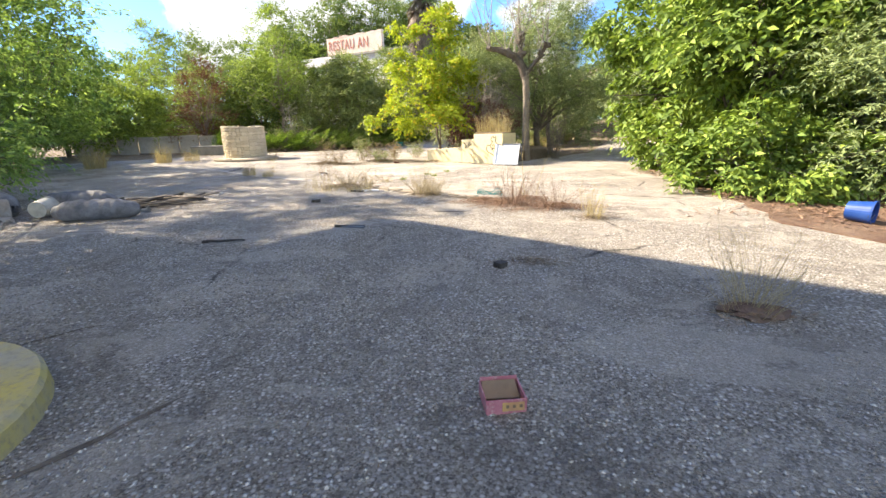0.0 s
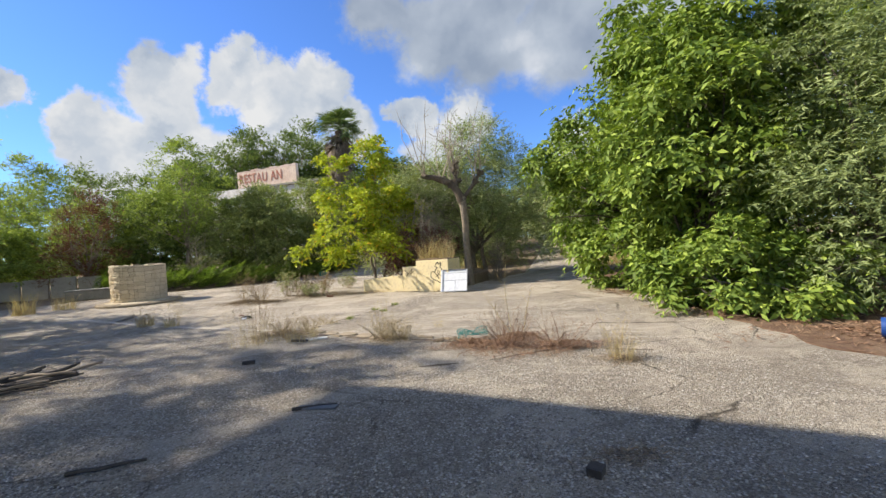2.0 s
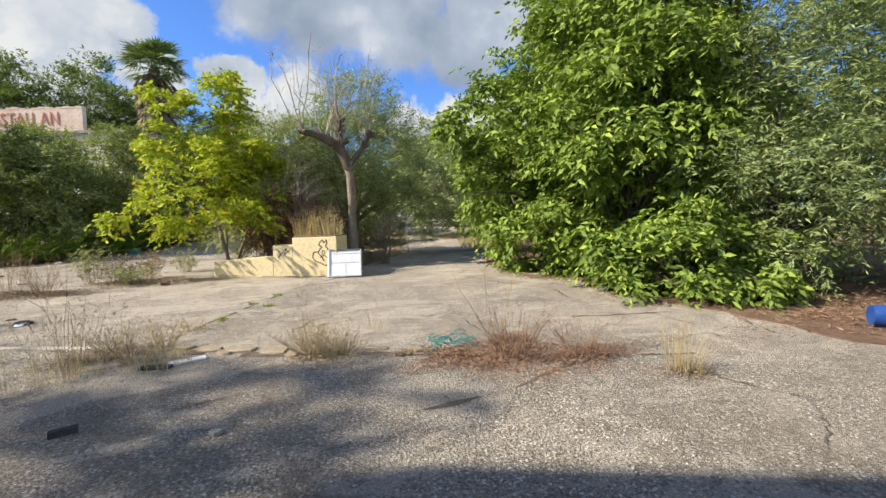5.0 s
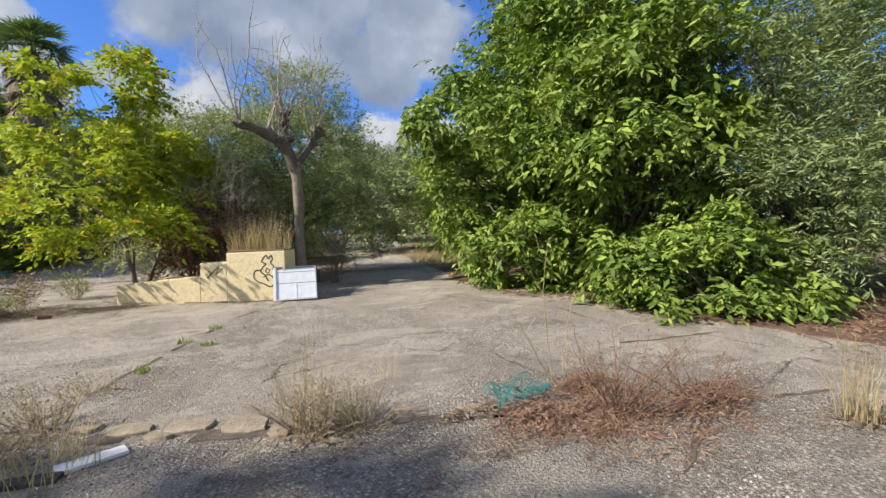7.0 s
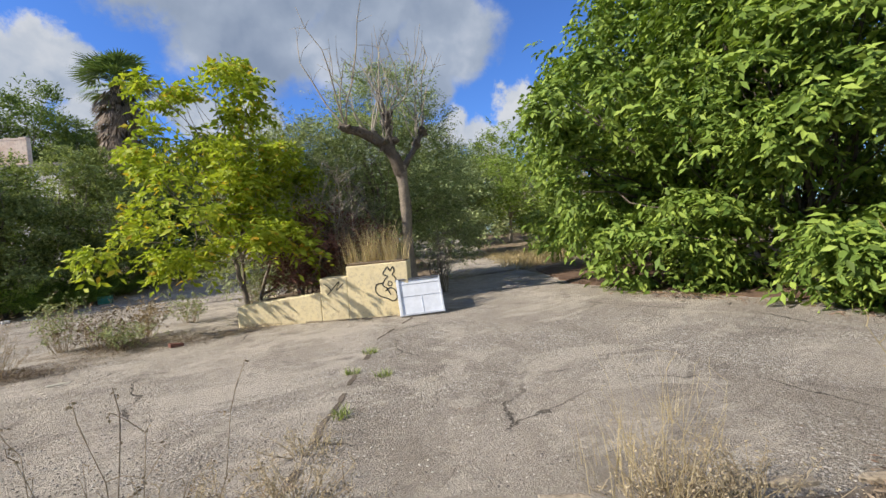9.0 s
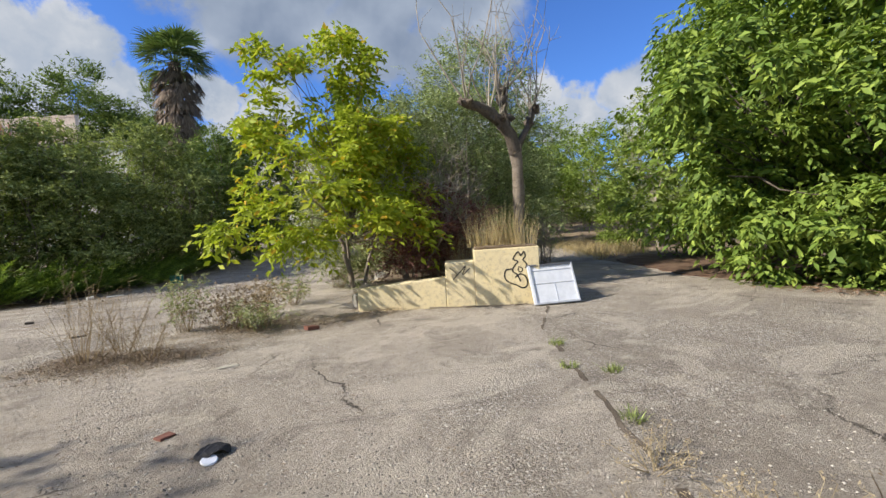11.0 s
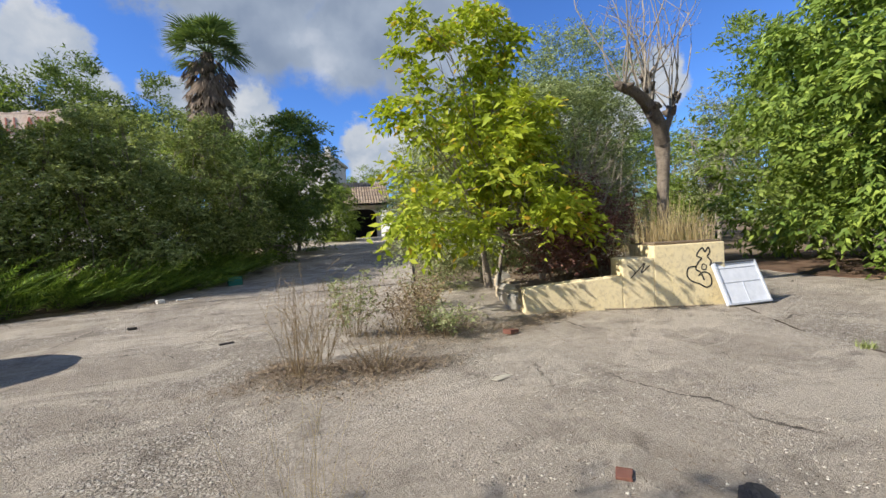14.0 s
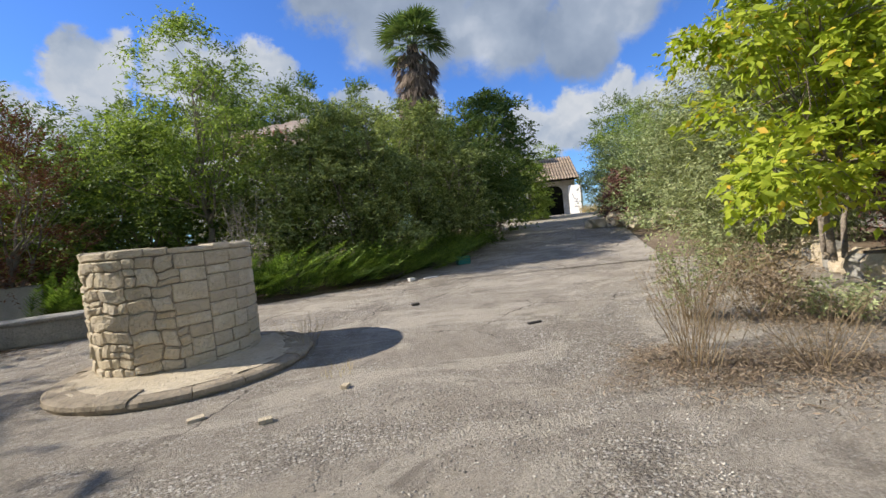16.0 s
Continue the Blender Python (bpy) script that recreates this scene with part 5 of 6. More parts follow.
for k, (x, y, h, r, mat, label) in enumerate([(-14.8, 30.5, 5.6, 2.0, M_DEEP, "dark green bush in the shade behind the well"), (-17.5, 30.0, 5.2, 2.1, M_GREEN, "green bush behind the well"), (-11.0, 33.0, 5.4, 2.2, M_GREEN, "tall green bush below the old building"),
                                              (-7.6, 33.6, 5.6, 2.2, M_BRIGHT, "light green tree below the old building"), (-3.8, 37.5, 7.0, 2.4, M_GREEN, "green bush below the old building"), (-15.5, 35.0, 7.2, 2.4, M_BRIGHT, "light green tree below the old building"), (-20.0, 34.5, 8.4, 2.8, M_DEEP, "dark rounded oak at the forecourt's far corner"), (-25.0, 33.0, 7.6, 2.8, M_GREEN, "green tree at the forecourt's far corner")]):
    b = G(x, y)
    tree("broadleaf_bush", b, [((x, y, h * 0.5), (r, r, h * 0.47)), ((x + r * 0.6, y - 0.6, h * 0.32), (r * 0.7, r * 0.7, h * 0.32)), ((x - r * 0.5, y, h * 0.68), (r * 0.7, r * 0.7, h * 0.3))], mat, label, "bush",
         sprays=1800, count=9, length=0.5, leaf=0.17, width=0.42, droop=0.3, seed=40 + k, gap=0.55, group="bushes along the drive")
tree("dead_cypress", (-16.6, 27.4, 0), [((-16.6, 27.4, 2.6), (1.7, 1.6, 2.6)), ((-16.3, 27.4, 3.8), (1.4, 1.3, 1.5)), ((-17.3, 27.2, 1.6), (1.4, 1.2, 1.6))], M_RUST, "dead cypress bush gone rusty brown", "bush", sprays=2200, count=9, length=0.35, leaf=0.1, width=0.3, droop=0.1, seed=51, gap=0.4, rise=0.7)

# right of the drive and behind the planter
for k, (x, y, h, r, mat, label) in enumerate([(13.2, 44.0, 5.6, 2.6, M_GREYLEAF, "grey-green scrub beside the porch"), (15.2, 50.0, 7.0, 3.0, M_GREYLEAF, "grey-green tree beside the porch"), (7.2, 36.0, 4.6, 2.6, M_OLIVE, "olive scrub beside the drive"),
                                              (5.6, 31.0, 4.2, 2.2, M_OLIVE, "olive scrub beside the drive"), (4.4, 27.0, 2.6, 1.5, M_GREYLEAF, "low grey-green scrub beside the drive"), (11.0, 40.0, 7.0, 3.0, M_GREEN, "green tree beyond the scrub")]):
    b = G(x, y)
    z = b[2]
    tree("scrub_bush", b, [((x, y, z + h * 0.5), (r, r, h * 0.5)), ((x - r * 0.6, y - 0.8, z + h * 0.28), (r * 0.7, r * 0.7, h * 0.3)), ((x + r * 0.6, y, z + h * 0.6), (r * 0.7, r * 0.7, h * 0.32))], mat, label, "bush",
         sprays=1500, count=9, length=0.5, leaf=0.16, width=0.36, droop=0.3, seed=60 + k, gap=0.5, group="scrub beside the drive")
tree("red_bush", G(5.0, 33.0), [((4.4, 32.4, 1.9), (1.3, 1.1, 1.2))], M_PURPLE, "dark red leafy bush beside the drive", "bush", sprays=500, count=9, length=0.4, leaf=0.12, width=0.45, droop=0.4, seed=70, gap=0.4)
for k, (x, y, h, r, mat) in enumerate([(9.5, 27.5, 5.0, 1.9, M_OLIVE), (12.0, 33.0, 7.0, 2.4, M_GREYLEAF), (16.5, 31.0, 7.5, 2.8, M_GREEN), (15.0, 26.0, 6.0, 2.6, M_GREEN), (21.0, 44.0, 9.0, 3.4, M_GREYLEAF), (28.0, 42.0, 9.0, 3.6, M_GREEN), (17.5, 48.0, 9.5, 3.2, M_OLIVE), (24.0, 54.0, 10.0, 4.0, M_GREEN), (20.0, 22.5, 7.0, 3.0, M_GREEN)]):
    b = G(x, y)
    z = b[2]
    tree("wayside_tree", b, [((x, y, z + h * 0.62), (r, r, h * 0.36)), ((x + r * 0.5, y - 0.6, z + h * 0.45), (r * 0.75, r * 0.75, h * 0.3)), ((x - r * 0.5, y, z + h * 0.5), (r * 0.7, r * 0.7, h * 0.32))], mat, "slim wayside tree along the far drive", "tree",
         sprays=1500, count=9, length=0.55, leaf=0.19, width=0.4, droop=0.3, seed=80 + k, gap=0.55, group="trees along the far drive", bark=M_PALEBARK)

tree("round_bush", (13.0, 23.8, 0), [((13.0, 23.8, 1.2), (1.2, 1.1, 1.2)), ((12.4, 23.5, 0.9), (0.8, 0.8, 0.9))], M_GREEN, "rounded green bush in the dry roadside grass", "bush", sprays=800, count=9, length=0.35, leaf=0.12, width=0.42, droop=0.2, trunk=0.05, seed=95, gap=0.2)
tree("slim_tree", (13.6, 22.4, 0), [((13.5, 22.4, 5.0), (1.4, 1.4, 1.7)), ((13.9, 22.6, 3.6), (1.0, 1.0, 1.0))], M_GREYLEAF, "slim pale-trunked roadside tree", "tree", sprays=700, count=9, length=0.45, leaf=0.13, width=0.36, droop=0.3, trunk=0.1, seed=96, gap=0.6, bark=M_PALEBARK, fork=2.6)

# left side of the forecourt
for k, (x, y, h, r, mat, label) in enumerate([(-21.5, 15.5, 8.3, 3.0, M_THIN, "broad green tree at the forecourt's edge"), (-22.4, 20.6, 8.0, 2.9, M_THIN, "broad light green tree at the forecourt's edge"), (-23.5, 24.5, 7.6, 2.6, M_BRIGHT, "broad green tree at the forecourt's edge"),
                                              (-20.5, 10.6, 7.8, 3.0, M_GREEN, "broad green tree at the forecourt's edge"), (-21.8, 27.0, 5.2, 2.4, M_GREEN, "green tree behind the low wall"), (-24.0, 17.0, 8.5, 3.4, M_DEEP, "dark green tree behind the first row")]):
    tree("broadleaf_tree", (x, y, 0), [((x, y, h * 0.56), (r, r, h * 0.42)), ((x + r * 0.6, y - 0.4, h * 0.38), (r * 0.75, r * 0.8, h * 0.34)), ((x - r * 0.4, y + r * 0.5, h * 0.5), (r * 0.8, r * 0.8, h * 0.38)), ((x + 0.3, y - r * 0.7, h * 0.34), (r * 0.7, r * 0.7, h * 0.3))], mat, label, "tree",
         sprays=3000, count=10, length=0.5, leaf=0.17, width=0.4, droop=0.4, trunk=0.13, seed=100 + k, gap=0.6, bunch=32, group="trees at the forecourt's edge", bark=M_DARKBARK)
# Trees placed to cast the dappled shade; several stand out of view.
for k, (x, y, z0, z1, r, n) in enumerate([(-11.2, 5.4, 1.5, 7.8, 2.2, 2800), (-15.8, 14.4, 0.8, 8.4, 3.3, 5200), (-17.3, 10.9, 9.2, 13.0, 2.1, 1700), (-9.3, 3.4, 2.6, 7.6, 2.5, 3000), (-16.8, 11.4, 0.5, 7.4, 2.9, 4000), (-12.6, 0.0, 1.8, 8.4, 3.0, 3400)]):
    h = z1 - z0
    # The third is a high crown for shade, its trunk shifted out of view.
    tree("overhanging_tree", (x - 3.0, y - 4.0, 0) if k == 2 else (x, y, 0), [((x, y, z0 + h * 0.5), (r, r, h * 0.5)), ((x + r * 0.55, y + 0.6, z0 + h * 0.4), (r * 0.65, r * 0.65, h * 0.36)), ((x - 0.4, y - r * 0.6, z0 + h * 0.55), (r * 0.7, r * 0.7, h * 0.4))] + ([((-11.2, 7.0, 1.9), (1.2, 1.0, 1.3))] if k == 0 else [((x, y - 0.5, 1.5), (r * 0.9, r * 0.8, 1.0))] if k == 1 else [((-16.9, 8.2, 11.2), (2.2, 2.0, 1.6))] if k == 2 else []),
         M_THIN, "shady tree at the left edge, placed to cast dappled shade", sprays=n, count=9, length=0.5, leaf=0.15, width=0.42, droop=0.4, trunk=0.08, seed=120 + k, gap=0.8 if k == 2 else 0.65, bunch=32, fork=z0 * 0.9, bark=M_DARKBARK, group="shady trees")
tree("low_shrub", (-10.2, 8.2, 0), [((-10.6, 8.2, 1.8), (1.2, 1.1, 1.5)), ((-10.2, 9.4, 1.5), (1.1, 0.9, 1.2)), ((-8.6, 8.2, 0.95), (0.9, 0.7, 0.4))],
     M_THIN, "airy shrub whose low branches hang over the rubble", "shrub", sprays=1300, count=9, length=0.45, leaf=0.13, width=0.42, droop=0.5, trunk=0.05, seed=128, gap=0.75, stems=3, bark=M_DARKBARK)
# far woods behind the houses, and the scrub that closes the horizon
FAR = []
for k, (mat, label) in enumerate([(M_DEEP, "distant dark pine over the roofs"), (M_GREEN, "distant green tree over the roofs")]):
    ob = tree("distant_tree", (-8.0 + 9 * k, 66.0, 1.3), [((-8.0 + 9 * k, 66, 9.0), (3.4, 3.4, 4.6)), ((-6.4 + 9 * k, 66, 6.5), (2.8, 2.8, 4.0)), ((-9.8 + 9 * k, 66, 11), (2.4, 2.4, 3.0))], mat, label, "tree",
              sprays=1700, count=9, length=0.8, leaf=0.34, width=0.3, droop=0.1, trunk=0.2, seed=130 + k, gap=0.5, group="distant woods")
    FAR.append(ob)
rng = np.random.default_rng(77)
for k in range(34):
    az = -95 + 180 * k / 33 + rng.uniform(-2, 2)
    d = rng.uniform(62, 92) if -60 < az < 45 else rng.uniform(34, 52)
    x, y = -3 + d * math.sin(radians(az)), 8 + d * math.cos(radians(az))
    if abs(x) < 40 and y > 40 and y < 60:
        y += 16
    s = rng.uniform(0.75, 1.15)
    m = pose(x, y, G(x, y)[2], 0, 0, rng.uniform(0, 360))
    o = copy_thing(FAR[k % 2], m)
    o.scale = (s, s, s * rng.uniform(0.85, 1.1))

scrub = tree("distant_scrub", G(22.0, 36.0), [((22.0, 36.0, 2.2), (3.2, 2.6, 2.4)), ((24.4, 36.4, 1.7), (2.2, 2.0, 1.9)), ((19.8, 35.6, 1.8), (2.0, 2.0, 1.9))], M_GREYLEAF, "distant grey-green scrub closing the view", "bush",
             sprays=1500, count=9, length=0.6, leaf=0.22, width=0.34, droop=0.3, trunk=0.08, seed=140, gap=0.3, group="distant scrub")
for k in range(30):
    az = -100 + 200 * k / 29
    d = 46 + 10 * ((k * 7) % 5) / 4 if -70 < az < 12 else 34 + 14 * ((k * 7) % 5) / 4
    x, y = -3 + d * math.sin(radians(az)), 14 + d * math.cos(radians(az))
    if -24 < x < 16 and y > 38:
        continue
    o = copy_thing(scrub, pose(x, y, G(x, y)[2], 0, 0, (k * 73) % 360))
    o.scale = (1.1, 1.1, 1.0 + 0.35 * ((k * 3) % 4) / 3)
for x, y, sc in ((-14.5, 66.0, 1.36), (-10.8, 67.5, 1.28), (-18.0, 67.0, 1.3), (-7.0, 66.0, 1.25), (-22.5, 66.0, 1.32), (-27.0, 66.0, 1.2)):
    o = copy_thing(FAR[0], pose(x, y, 1.3, 0, 0, x * 40))
    o.scale = (sc, sc, sc)


def palm():
    rng = np.random.default_rng(9)
    b = G(-4.15, 36.7)
    ob = thing("fan_palm", b, "tall fan palm with a shaggy skirt of dead fronds", "palm")
    path = np.array([(0, 0, -0.1), (0.05, 0, 3.0), (-0.05, 0, 6.5), (0, 0, 10.0)])
    v, f = tube(path, (0.34, 0.3, 0.32, 0.3), 12, 0.06)
    raw("trunk", v, f, M_DARKBARK, ob, smooth=True)

    def fan(base, way, length, blades_n, droop, spread=1.15):
        way = unit(np.array(way))
        side = unit(np.cross(way, [0, 0, 1.0]) + 1e-6)
        nor = np.cross(side, way)
        hub = base + way * length * 0.5
        vs, fs = [], []
        for a in np.linspace(-spread, spread, blades_n):
            d = unit(way * math.cos(a) + side * math.sin(a) + rng.normal(0, 0.05, 3))
            tip = hub + d * length * 0.62 - np.array([0, 0, 1]) * droop * length * 0.22
            mid = hub + d * length * 0.34 - np.array([0, 0, 1]) * droop * length * 0.04
            w = np.cross(d, nor) * length * 0.026
            k = len(vs)
            vs += [hub, mid + w, tip, mid - w]
            fs += [(k, k + 1, k + 2, k + 3)]
        st, sf = tube(np.stack([base, (base + hub) / 2, hub]), (0.025, 0.02, 0.015), 4)
        return merge([(np.array(vs), np.array(fs)), (st, sf)])
    pieces = []
    for k in range(44):
        a, e = rng.uniform(0, 2 * math.pi), rng.uniform(-0.55, 1.3)
        way = (math.cos(a) * math.cos(e), math.sin(a) * math.cos(e), math.sin(e))
        pieces.append(fan(np.array([0, 0, 9.9 + 0.3 * rng.uniform()]), way, rng.uniform(1.65, 2.1), 19, rng.uniform(0.4, 1.0)))
    v, f = merge(pieces)
    tagged(raw("crown", v, f, M_PALMLEAF, ob), kind="stuff")
    pieces = []
    for k in range(420):
        a, z = rng.uniform(0, 2 * math.pi), 4.6 + 5.2 * rng.uniform() ** 0.85
        wide = 0.25 + 0.5 * (z - 4.6) / 5.2
        way = (math.cos(a) * wide, math.sin(a) * wide, -1.0)
        pieces.append(fan(np.array([0.28 * math.cos(a), 0.28 * math.sin(a), z]) * [1 + wide, 1 + wide, 1], way, rng.uniform(0.8, 1.3), 9, 0.3, 0.5))
    v, f = merge(pieces)
    raw("dead_skirt", v, f, M_SKIRT, ob, "hanging brown dead fronds")


palm()


def frond(p, w, length, rng):
    """One feather: a curved stem with narrow side shoots that shorten to a sharp tip."""
    m = 15
    s = np.linspace(0, 1, m + 1)
    bend = np.array([0, 0, 1.0]) * rng.uniform(-0.18, 0.12) * length
    stem = p + w * (s * length)[:, None] + bend * (s ** 2)[:, None]
    side = unit(np.cross(w, [0, 0, 1.0]) + rng.normal(0, 0.35, 3))
    v, f = [stem], []
    k = m + 1
    for sg in (-1.0, 1.0):
        i = np.arange(m)
        reach = length * 0.32 * (0.35 + 0.65 * np.sin(np.pi * np.minimum(1, s[:-1] * 1.1 + 0.15)) ** 0.7) * (1.05 - s[:-1]) ** 0.6
        tip = stem[:-1] + (w * 0.85 + side * sg * 0.62)[None] * reach[:, None] + rng.normal(0, 0.012, (m, 3))
        v.append(tip)
        mid = stem[:-1] + w * (length / m * 0.55)
        v.append(mid)
        f.append(np.stack([i, k + m + i, k + i], 1))
        k += 2 * m
    return np.concatenate(v), np.concatenate(f)


def juniper(at, n, seed, rx, ry, h):
    """Low spreading juniper: long feathery sprays that all sweep up and outwards."""
    rng = np.random.default_rng(seed)
    ob = thing("juniper", at, "low spreading juniper with feathery bright green sprays", "shrub", "junipers along the drive")
    a = rng.uniform(0, 2 * np.pi, n)
    r = np.sqrt(rng.uniform(0, 1, n))
    root = np.stack([np.cos(a) * r * rx - 0.3, np.sin(a) * r * ry + 0.1, rng.uniform(0.0, 0.6, n) * h * (1.0 - 0.6 * r)], 1)
    way = unit(np.stack([np.cos(a) * 0.35 + 0.95, np.sin(a) * 0.4 - 0.25, rng.uniform(0.35, 0.95, n)], 1) + rng.normal(0, 0.1, (n, 3)))
    pieces = []
    for p, w in zip(root, way):
        pieces.append(frond(p, w, rng.uniform(0.9, 1.55), rng))
        for _ in range(4):
            s = rng.uniform(0.15, 0.75)
            pieces.append(frond(p + w * s * 0.7 + [0, 0, 0.03], unit(w + rng.normal(0, 0.22, 3)), rng.uniform(0.35, 0.65) * (1.2 - s * 0.6), rng))
    v, f = merge(pieces)
    v[:, 2] = np.maximum(v[:, 2], 0.01)
    raw("crown", v, f, M_JUNIPER, ob)
    tw = [tube(bent_path((0, 0, 0), root[k], 0.1, 4, rng), (0.02, 0.015, 0.01, 0.005), 4) for k in range(14)]
    v, f = merge(tw)
    tagged(raw("stem_growth", v, f, M_DARKBARK, ob), kind="stuff")


for k, (x, y) in enumerate([(-12.6, 26.3), (-11.0, 26.2), (-9.6, 26.6), (-8.3, 27.1), (-7.0, 27.6), (-5.9, 28.7), (-5.0, 30.0), (-13.9, 26.0), (-4.2, 31.2)]):
    juniper(G(x, y), 74, 200 + k, 1.2, 0.95, 1.55)

# ---- dry grass, weeds and litter ----
def tuft(at, n, radius, height, lean, mat, label, seed, width=0.006, category="grass", group="dry grass tufts"):
    rng = np.random.default_rng(seed)
    ob = thing("grass_tuft", at, label, category, group)
    v, f = blades(n, radius, height, lean, width, rng)
    tagged(raw("grass_growth", v, f, mat, ob), kind="stuff")
    return ob


STRAWY = "tuft of dry straw-coloured grass growing from a crack"
for k, (x, y, n, r, h, ln, w) in enumerate([(-2.85, 10.25, 70, 0.3, 0.7, 0.35, 0.004), (-2.5, 10.5, 50, 0.25, 0.4, 0.6, 0.004), (-0.32, 9.9, 110, 0.35, 0.24, 0.9, 0.004), (2.68, 7.5, 110, 0.14, 0.5, 0.8, 0.004), (-6.4, 13.7, 120, 0.2, 0.3, 0.6, 0.01), (-5.6, 13.3, 90, 0.15, 0.25, 0.8, 0.01), (-1.9, 10.4, 120, 0.3, 0.3, 0.8, 0.007),
                                           (-15.4, 14.4, 260, 0.35, 0.9, 0.8, 0.014), (-14.2, 16.4, 260, 0.35, 0.9, 0.8, 0.016), (-13.0, 18.6, 200, 0.3, 0.8, 0.6, 0.014), (-12.4, 19.6, 160, 0.35, 0.6, 0.6, 0.012), (-8.3, 18.9, 40, 0.2, 0.12, 0.7, 0.005), 
                                           (-0.3, 10.3, 60, 0.3, 0.5, 0.7, 0.004), (0.6, 10.6, 25, 0.1, 0.3, 0.6, 0.004), (-1.6, 11.95, 40, 0.15, 0.15, 0.9, 0.005)]):
    tuft((x, y, 0.0), n, r, h, ln, M_STRAW, STRAWY, 300 + k, w)
for k, (x, y) in enumerate([(-0.78, 13.55), (-0.28, 14.25), (-0.55, 13.2), (-1.3, 12.4)]):
    tuft((x, y, 0.0), 60, 0.09, 0.08, 1.2, M_HEDGE, "small green weed growing in a joint", 340 + k, 0.012, "weed", "weeds in the joint")
# tall straw on the planter
for k, (s, n, h) in enumerate([(2.5, 0.4, 0.75), (2.9, 0.55, 0.85), (3.2, 0.4, 0.6), (2.2, 0.8, 0.6), (2.7, 1.1, 0.9)]):
    q = site(P0, s, n, 1.08 if s > 2.3 and n < 0.95 else 0.45)
    tuft(tuple(q), 150, 0.32, h if s > 2.3 else h + 0.3, 0.45, M_STRAW, "tall dry straw-coloured grass on the planter", 360 + k, 0.009, group="grass on the planter")
# long grass at the roadside
for k in range(16):
    x, y = 9.8 + 0.9 * (k % 4) + 0.3 * (k % 3), 22.0 + 1.3 * (k // 4) + 0.4 * (k % 2)
    tuft((x - 0.8 + 0.35 * (k // 4), y, -0.02), 220, 0.6, 0.6, 0.6, M_STRAW, "long dry roadside grass", 380 + k, 0.016, group="roadside grass")
for k in range(14):
    x, y = 4.3 + 0.45 * k * 0.9 + (k % 3) * 0.4, 25.5 + 1.5 * k
    tuft(G(x - 0.6, y), 200, 0.6, 0.7, 0.6, M_STRAW, "long dry grass beside the drive", 400 + k, 0.018, group="grass beside the drive")


def weed(at, n, height, spread, label, seed, mat=None, heads=True, thick=0.004, leafy=None):
    """Dry branching weed: wiry stems, side twigs and small seed heads."""
    rng = np.random.default_rng(seed)
    ob = thing("dry_weed", at, label, "weed", "dry weeds")
    pieces, seeds = [], []
    for _ in range(n):
        a = rng.uniform(0, 2 * math.pi)
        root = np.array([math.cos(a), math.sin(a), 0]) * spread * 0.35 * rng.uniform()
        top = root + np.array([math.cos(a) * spread * rng.uniform(0, 0.8), math.sin(a) * spread * rng.uniform(0, 0.8), height * rng.uniform(0.5, 1.1)])
        path = bent_path(root, top, 0.07, 6, rng)
        pieces.append(tube(path, np.linspace(thick, thick * 0.4, 6), 3))
        for k in range(2, 6):
            q = path[k] + rng.normal(0, 0.07, 3) * height + [0, 0, 0.08 * height]
            pieces.append(tube(np.stack([path[k], (path[k] + q) / 2 + rng.normal(0, 0.008, 3), q]), (thick * 0.6, thick * 0.5, thick * 0.35), 3))
            seeds.append(q)
        seeds.append(top)
    v, f = merge(pieces)
    tagged(raw("stem_growth", v, f, mat or M_DRYWEED, ob), kind="stuff")
    if heads:
        s = np.array(seeds)
        v, f = leaves(s, rng.normal(0, 1, s.shape), 4, 0.03, 0.015, 0.6, 0.0, rng)
        tagged(raw("seed_growth", v, f, mat or M_DRYWEED, ob), kind="stuff")
    if leafy:
        s = np.array(seeds)
        v, f = leaves(s, rng.normal(0, 1, s.shape) + [0, 0, 0.4], 7, 0.14, 0.05, 0.45, 0.2, rng)
        raw("foliage", v, f, leafy, ob)
    return ob


mound = thing("dirt_clump", (3.12, 3.95, 0), "small dark clump of earth and roots under a weed", "clump")
bm = bmesh.new()
bmesh.ops.create_icosphere(bm, subdivisions=3, radius=0.5)
for v in bm.verts:
    d = 1 + 0.5 * noise.noise(v.co * 5) + 0.25 * noise.noise(v.co * 13)
    v.co = Vector((v.co.x * 0.5 * d, v.co.y * 0.3 * d, max(-0.01, v.co.z * 0.13 * d)))
part("earth", bm, M_MULCH, mound)
DRY = "wiry brown dried weed growing from a crack"
weed((3.1, 4.0, 0), 75, 0.62, 0.6, "wispy dried weed on a clump of dirt", 1, M_STRAW, False, 0.002)
weed((-5.35, 17.4, 0), 30, 1.1, 0.55, "tall wiry dried weed on the debris", 2, thick=0.004)
weed((-4.6, 17.0, 0), 28, 0.55, 0.5, DRY, 3)
weed((-5.0, 17.9, 0), 26, 0.9, 0.5, DRY, 4)
weed((-2.7, 10.4, 0), 22, 0.95, 0.5, DRY, 7, thick=0.003)
weed((-2.2, 10.6, 0), 20, 0.45, 0.5, DRY, 8)
weed((1.5, 8.7, 0), 42, 0.55, 0.6, "reddish dried weed on a heap of leaf litter", 9, M_REDLITTER)
weed((2.2, 8.4, 0), 24, 0.45, 0.6, "reddish dried weed on a heap of leaf litter", 10, M_REDLITTER)
weed((1.9, 9.5, 0), 3, 1.3, 0.6, "one long bent dry stalk on the litter heap", 11, M_STRAW, False, 0.006)
